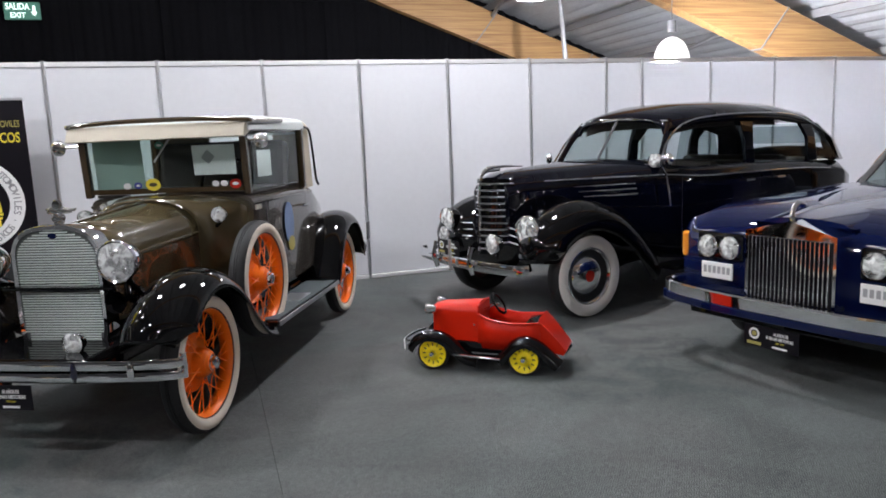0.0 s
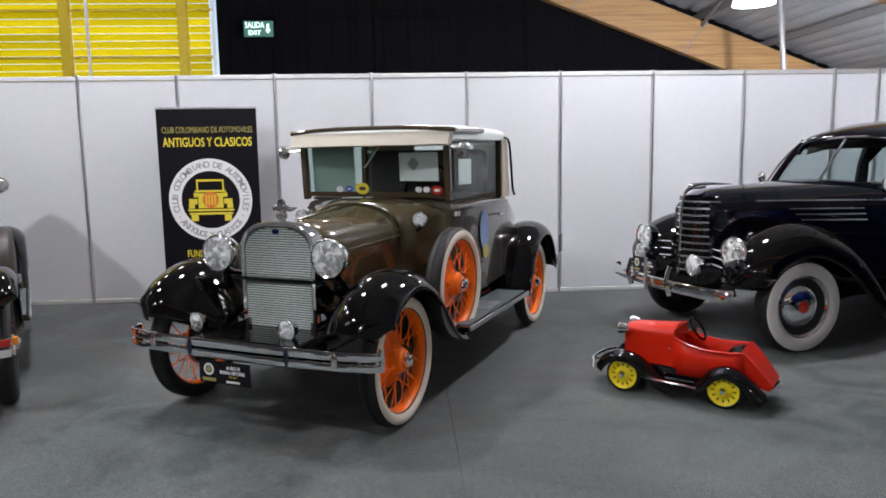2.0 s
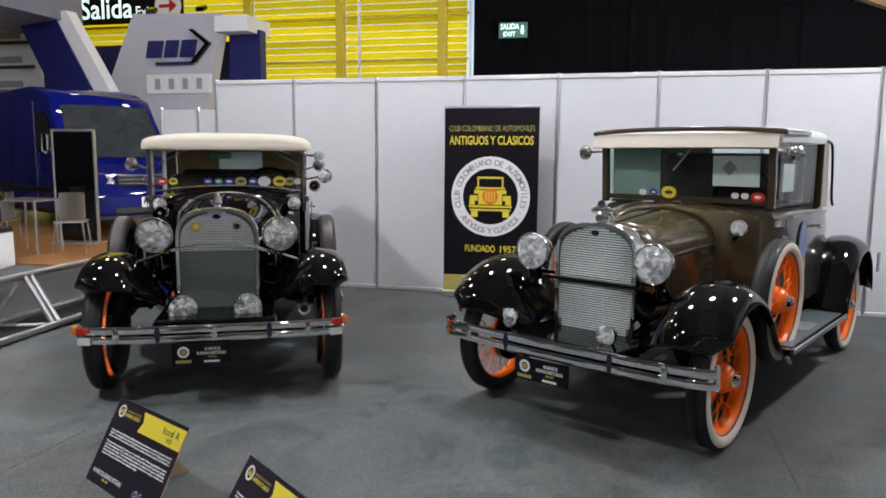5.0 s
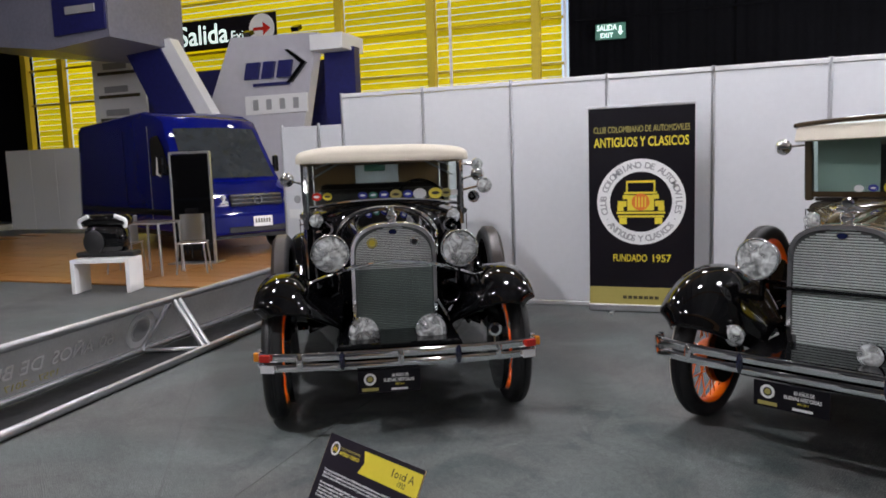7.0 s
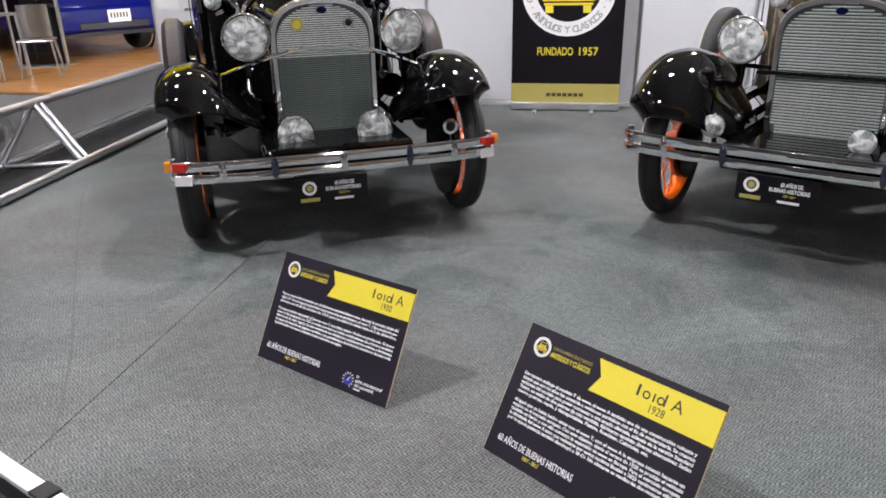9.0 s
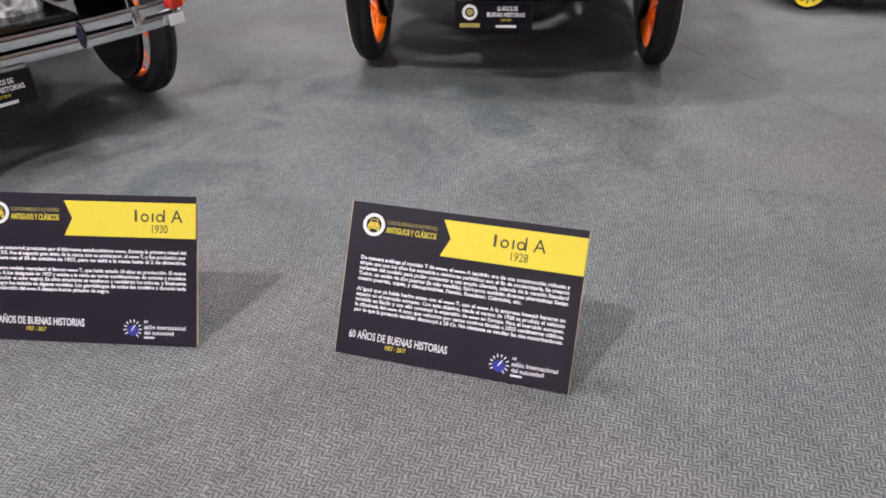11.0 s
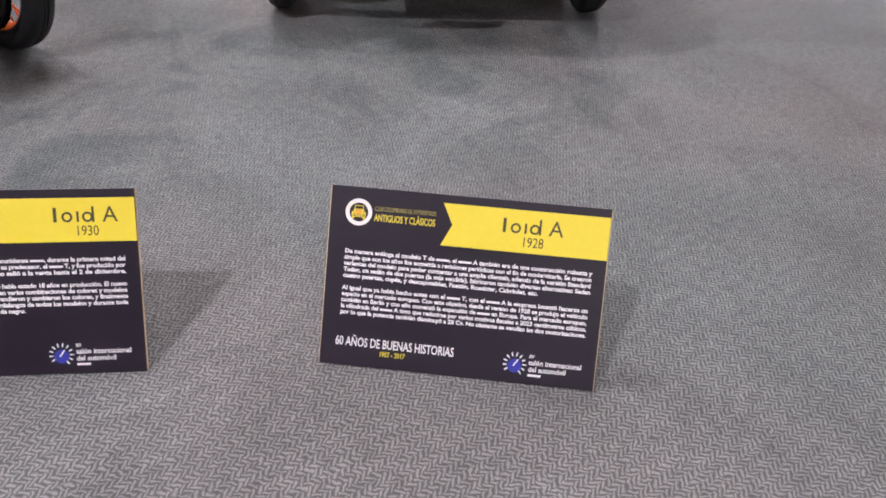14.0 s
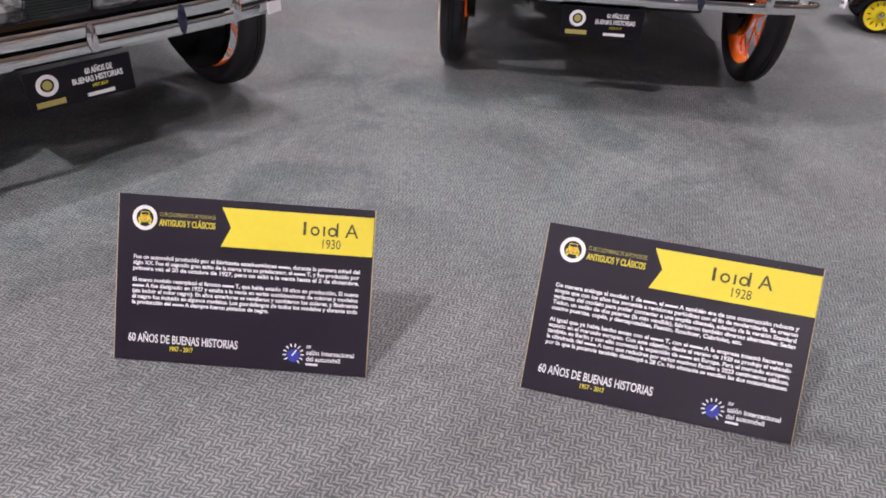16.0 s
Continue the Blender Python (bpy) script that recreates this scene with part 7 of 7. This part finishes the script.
    # white patch painted for the bright reflection in the door mirror
    part("mirror_glint", box(0.004, 0.24, 0.30, (-0.985, 0.92, 1.50), (12, 0, 0)), WHITE_PRINT, v)
    part("underbody", box(1.6, 6.8, 0.16, (0, 2.7, 0.36)), BLACK_PRINT, v)
    return v


van(pose(-10.15, 11.35, 0.02, 0, 0, 62) @ Matrix.Diagonal((1.03, 1.0, 1.09, 1)))

st = thing("display_stand", pose(-9.75, 9.72, 0.02, 0, 0, 12), "tall black display panel in a silver frame", "display stand")
part("panel", box(0.66, 0.04, 1.78, (0, 0, 0.92)), BLACK_PAINT, st)
for sx in (-1, 1):
    part("frame_post", box(0.035, 0.06, 1.83, (sx * 0.345, 0, 0.925), bevel=0.006), ALU, st)
part("frame_top", box(0.70, 0.06, 0.035, (0, 0, 1.84), bevel=0.006), ALU, st)
part("foot", box(0.8, 0.45, 0.02, (0, 0, 0.012), bevel=0.004), ALU, st)

tb = thing("low_table", pose(-9.12, 7.2, 0.0, 0, 0, 20), "low white open-sided table", "table")
part("top", box(0.76, 0.42, 0.05, (0, 0, 0.42), bevel=0.004), WHITE_PRINT, tb)
for sx in (-1, 1):
    part("side", box(0.05, 0.42, 0.395, (sx * 0.355, 0, 0.2), bevel=0.004), WHITE_PRINT, tb)
en = thing("display_engine", pose(-9.2, 7.33, 0.445, 0, 0, 20) @ Matrix.Diagonal((1.08, 1, 1.3, 1)), "glossy black engine with two white curved pieces on a low table", "engine")
part("block", box(0.50, 0.30, 0.30, (0, 0, 0.18), bevel=0.09), BLACK_PAINT, en, smooth=60)
part("cover", box(0.62, 0.24, 0.12, (0, 0, 0.37), bevel=0.055), BLACK_PAINT, en, smooth=60)
part("sump", box(0.70, 0.26, 0.05, (0, 0, 0.03), bevel=0.015), RUBBER, en)
for sx in (-1, 1):
    part("white_piece", tube(smooth_path([(sx * 0.27, -0.10, 0.30), (sx * 0.28, -0.12, 0.37), (sx * 0.16, -0.13, 0.42)]), 0.022, 10), WHITE_PRINT, en, "white curved piece")
part("pulley", lathe([(0, 0.03), (0.10, 0.03), (0.12, 0.015), (0.12, -0.015), (0, -0.02)], 24, pose(-0.1, -0.17, 0.16, 90, 0, 0)), RUBBER, en, smooth=40)

ct = thing("clear_table", pose(-9.55, 8.55, 0.02), "clear acrylic bar table", "table")
part("top", box(0.70, 0.55, 0.03, (0, 0, 0.78), bevel=0.006), CLEAR_PLASTIC, ct)
for sx in (-1, 1):
    for sy in (-1, 1):
        part("leg", tube([(sx * 0.3, sy * 0.22, 0.77), (sx * 0.33, sy * 0.24, 0.0)], 0.018), CLEAR_PLASTIC, ct)
ch = thing("clear_chair", pose(-9.0, 8.75, 0.02, 0, 0, 30), "clear acrylic chair beside the bar table", "chair", "clear chairs")
part("seat", box(0.42, 0.40, 0.025, (0, 0, 0.46), bevel=0.01), CLEAR_PLASTIC, ch)
part("backrest", loft([[Vector((0.2 * math.sin(a), 0.19 * math.cos(a), z)) for a in [-1.1 + 0.22 * k for k in range(11)]] for z in (0.48, 0.65, 0.88)]), CLEAR_PLASTIC, ch)
for sx in (-1, 1):
    for sy in (-1, 1):
        part("leg", tube([(sx * 0.18, sy * 0.17, 0.46), (sx * 0.22, sy * 0.21, 0.0)], 0.014), CLEAR_PLASTIC, ch)
copy_thing(ch, pose(-10.15, 8.6, 0.02, 0, 0, -70))
cu = thing("white_counter", pose(-11.6, 6.7, 0.0), "small white counter with items on top", "counter")
part("body", box(0.4, 0.4, 0.55, (0, 0, 0.28), bevel=0.01), WHITE_PRINT, cu)
part("top", box(0.5, 0.5, 0.04, (0, 0, 0.72), bevel=0.005), WHITE_PRINT, cu)
for sx in (-1, 1):
    part("leg", tube([(sx * 0.18, 0, 0.55), (sx * 0.18, 0, 0.71)], 0.015), ALU, cu)

# white service partition beside the wall's end
sv = thing("wall_service", pose(-6.42, 8.25, 0), "white partition panels of a service cabin", "partition wall", kind="structure")
for x, w in ((-0.32, 0.52), (0.25, 0.52)):
    part("panel", box(w, 0.02, 2.06, (x, 0, 1.04), bevel=0.003), PANEL, sv)
for x in (-0.59, -0.035, 0.52):
    part("post", lathe([(0, 0), (0.02, 0), (0.02, 2.1), (0, 2.1)], 8, pose(x, 0, 0)), ALU, sv)
part("notice", box(0.26, 0.004, 0.12, (-0.40, -0.014, 0.93)), WHITE_PRINT, sv)
part("notice_star", lathe([(0, 0.004), (0.05, 0.004), (0.055, 0)], 8, pose(-0.40, -0.012, 1.12, 90, 0, 0)), GREY_PRINT, sv)
fw = thing("wall_far", pose(-21.0, 16.2, 0), "white partition panels at the far side", "partition wall", kind="structure")
for k in range(1, 4):
    part("panel", box(0.99, 0.02, 2.4, (-1.5 + k, 0, 1.21), bevel=0.003), PANEL, fw)

# tall graphic walls of the neighbouring stand
bt = thing("stand_tower", pose(-12.55, 16.9, 0), "silver and blue leaning display tower with raised marks", "display tower")
part("silver_face", prism([(-3.9, 0.0), (0.1, 0.0), (1.25, 5.1), (-1.45, 5.2)], 0.35), STAND_GREY, bt, "silver leaning face")
part("white_cap", box(0.95, 1.2, 0.40, (1.62, 0.35, 4.80), bevel=0.01), WHITE_PRINT, bt)
part("blue_return", box(0.9, 0.3, 4.7, (1.72, 0.4, 2.35)), STAND_BLUE, bt)
for x, w in ((-0.78, 0.42), (-0.27, 0.34), (0.24, 0.40)):
    part("raised_mark", prism([(x - w / 2 - 0.05, 4.02), (x + w / 2 - 0.05, 4.02), (x + w / 2 + 0.05, 4.46), (x - w / 2 + 0.05, 4.46)], 0.1, pose(0, -0.1, 0)), STAND_BLUE, bt)
part("raised_arrow", prism([(0.30, 4.72), (0.42, 4.72), (0.92, 4.36), (0.45, 3.86), (0.30, 3.86), (0.76, 4.34)], 0.1, pose(0, -0.12, 0)), BLACK_PAINT, bt, "dark angular arrow mark")
part("raised_underline", box(1.1, 0.1, 0.08, (-0.2, -0.05, 3.86)), STAND_BLUE, bt)
part("word_plate", box(1.95, 0.06, 0.50, (-0.1, -0.03, 3.33), bevel=0.01), WHITE_PRINT, bt, "pale plate with grey bars")
for k in range(4):
    part("plate_bar", box(0.16, 0.02, 0.28, (-0.72 + 0.42 * k, -0.07, 3.33)), GREY_PRINT, bt)
for x in (-0.9, 0.6):
    part("spot_lamp", box(0.22, 0.25, 0.12, (x, 0.05, 5.27), (25, 0, 0), bevel=0.02), BLACK_PAINT, bt)

bw = thing("stand_backwall", pose(-15.6, 17.9, 0), "deep blue graphic back wall of the stand", "display wall", kind="structure")
part("panel", box(6.4, 0.15, 4.55, (0.8, 0, 2.27)), STAND_BLUE, bw)
part("light_streak", tube(smooth_path([(-1.2, -0.09, 2.4), (0.2, -0.09, 3.4), (1.2, -0.09, 3.75)]), 0.03, 6), STAND_GREY, bw)
fin = thing("stand_fin", pose(-15.2, 15.4, 0), "slanted deep-blue fin with a white edge", "display fin")
part("blue_face", prism([(-1.35, 5.3), (-0.20, 5.3), (1.55, 2.2), (0.30, 2.2)], 0.3), STAND_BLUE, fin)
part("white_edge", prism([(-0.14, 5.0), (0.35, 5.05), (2.05, 2.2), (1.55, 2.2)], 0.35, pose(0, 0.05, 0)), WHITE_PRINT, fin)
part("leg", box(1.2, 0.25, 2.25, (1.1, 0.15, 1.12)), STAND_BLUE, fin)
pb = thing("product_board", pose(-17.7, 16.6, 0), "white board with four small vehicle pictures", "display board")
part("board", box(1.9, 0.08, 4.4, (0, 0, 2.9)), WHITE_PRINT, pb)
part("post", box(0.2, 0.1, 0.8, (0, 0, 0.4)), ALU, pb)
for k in range(4):
    part("picture", box(0.85, 0.02, 0.18, (-0.1, -0.05, 4.7 - 0.66 * k), bevel=0.004), GREY_PRINT, pb)
    part("caption_bar", box(1.5, 0.02, 0.09, (0, -0.05, 4.5 - 0.66 * k)), DARK_PRINT, pb)
hb = thing("hanging_box", pose(-17.2, 13.6, 0), "dark grey suspended sign box with blue front", "hanging sign")
part("box", prism([(-3.5, 5.15), (0.3, 4.66), (2.2, 4.82), (2.2, 6.4), (-3.5, 6.4)], 2.6), BOX_GREY, hb)
part("front_face", prism([(0.55, 4.95), (2.15, 5.0), (2.15, 6.4), (0.55, 6.4)], 0.06, pose(0, -0.07, 0)), STAND_BLUE, hb)
part("letter_bars", box(0.9, 0.04, 0.18, (1.45, -0.1, 5.5)), GREY_PRINT, hb)
for x in (-3.0, 1.8):
    part("hanger", tube([(x, 1.3, 6.4), (x, 1.3, 8.5)], 0.01), STEEL, hb)

# ---- triangular truss with a vinyl banner on its far side ----
tr = thing("truss_barrier", pose(-5.47, 2.62, 0, 0, 0, 5.0), "low aluminium truss barrier with translucent printed banner", "barrier")
LEN = 5.2
front, back, top = (0.0, 0.035), (-0.50, 0.035), (-0.36, 0.43)
for nm, (x, z), r in (("front_chord", front, 0.03), ("back_chord", back, 0.026), ("top_chord", top, 0.03)):
    part(nm, tube([(x, 0, z), (x, LEN, z)], r, 12), ALU, tr, smooth=40)
for y0 in (0.05, 2.32, 4.6):
    for dx in (-0.035, 0.035):
        part("diagonal", tube([(top[0], y0 + dx, top[1]), (front[0], y0 - 0.12 + dx, front[1])], 0.024, 8), ALU, tr)
    part("diagonal", tube([(top[0], y0 - 0.04, top[1]), (back[0], y0 - 0.32, back[1])], 0.022, 8), ALU, tr)
    part("cross_brace", tube([(front[0], y0 - 0.14, front[1]), (back[0], y0 - 0.30, back[1])], 0.018, 8), ALU, tr)
part("vinyl_banner", loft([[Vector((top[0] - 0.04, 0, top[1])), Vector((top[0] - 0.04, LEN, top[1]))], [Vector((back[0] - 0.03, 0, 0.06)), Vector((back[0] - 0.03, LEN, 0.06))]]), VINYL, tr, "translucent vinyl banner, print seen reversed")
lean = math.degrees(math.atan2(0.13, 0.37))
print_side = pose(-0.475, 0, 0.235, 0, lean, 0)
mirror_print = Matrix(((0, 0, -1, 0), (-1, 0, 0, 0), (0, 1, 0, 0), (0, 0, 0, 1)))
for word, at, wide in (("60", 1.68, 0.17), ("AÑOS", 1.45, 0.40), ("DE", 0.98, 0.19), ("BUENAS", 0.73, 0.60), ("HISTORIAS", 0.06, 0.80)):
    lettering("reversed_word", word, 0.15, WHITE_PRINT, tr, print_side @ pose(0.012, at, -0.05) @ mirror_print, width=wide, extrude=0.001, bold=0.001)
lettering("reversed_years", "1957 - 2017", 0.075, GOLD_PRINT, tr, print_side @ pose(0.012, 1.15, -0.15) @ mirror_print, width=0.46, extrude=0.001)
part("reversed_seal", lathe([(0.115, 0), (0.168, 0), (0.168, 0.003), (0.115, 0.003)], 32, print_side @ pose(0.012, 1.98, 0.0, 0, 90, 0)), WHITE_PRINT, tr)
part("seal_mark", lathe([(0, 0), (0.085, 0), (0.085, 0.003), (0, 0.003)], 24, print_side @ pose(0.012, 1.98, 0.0, 0, 90, 0)), GREY_PRINT, tr)
# black strip on the floor stands in for the banner's shadow
part("shade_strip", box(0.42, LEN, 0.012, (-0.24, LEN / 2, 0.008), bevel=0.003), RUBBER, tr, "dark strip standing for shaded floor between the bottom chords")
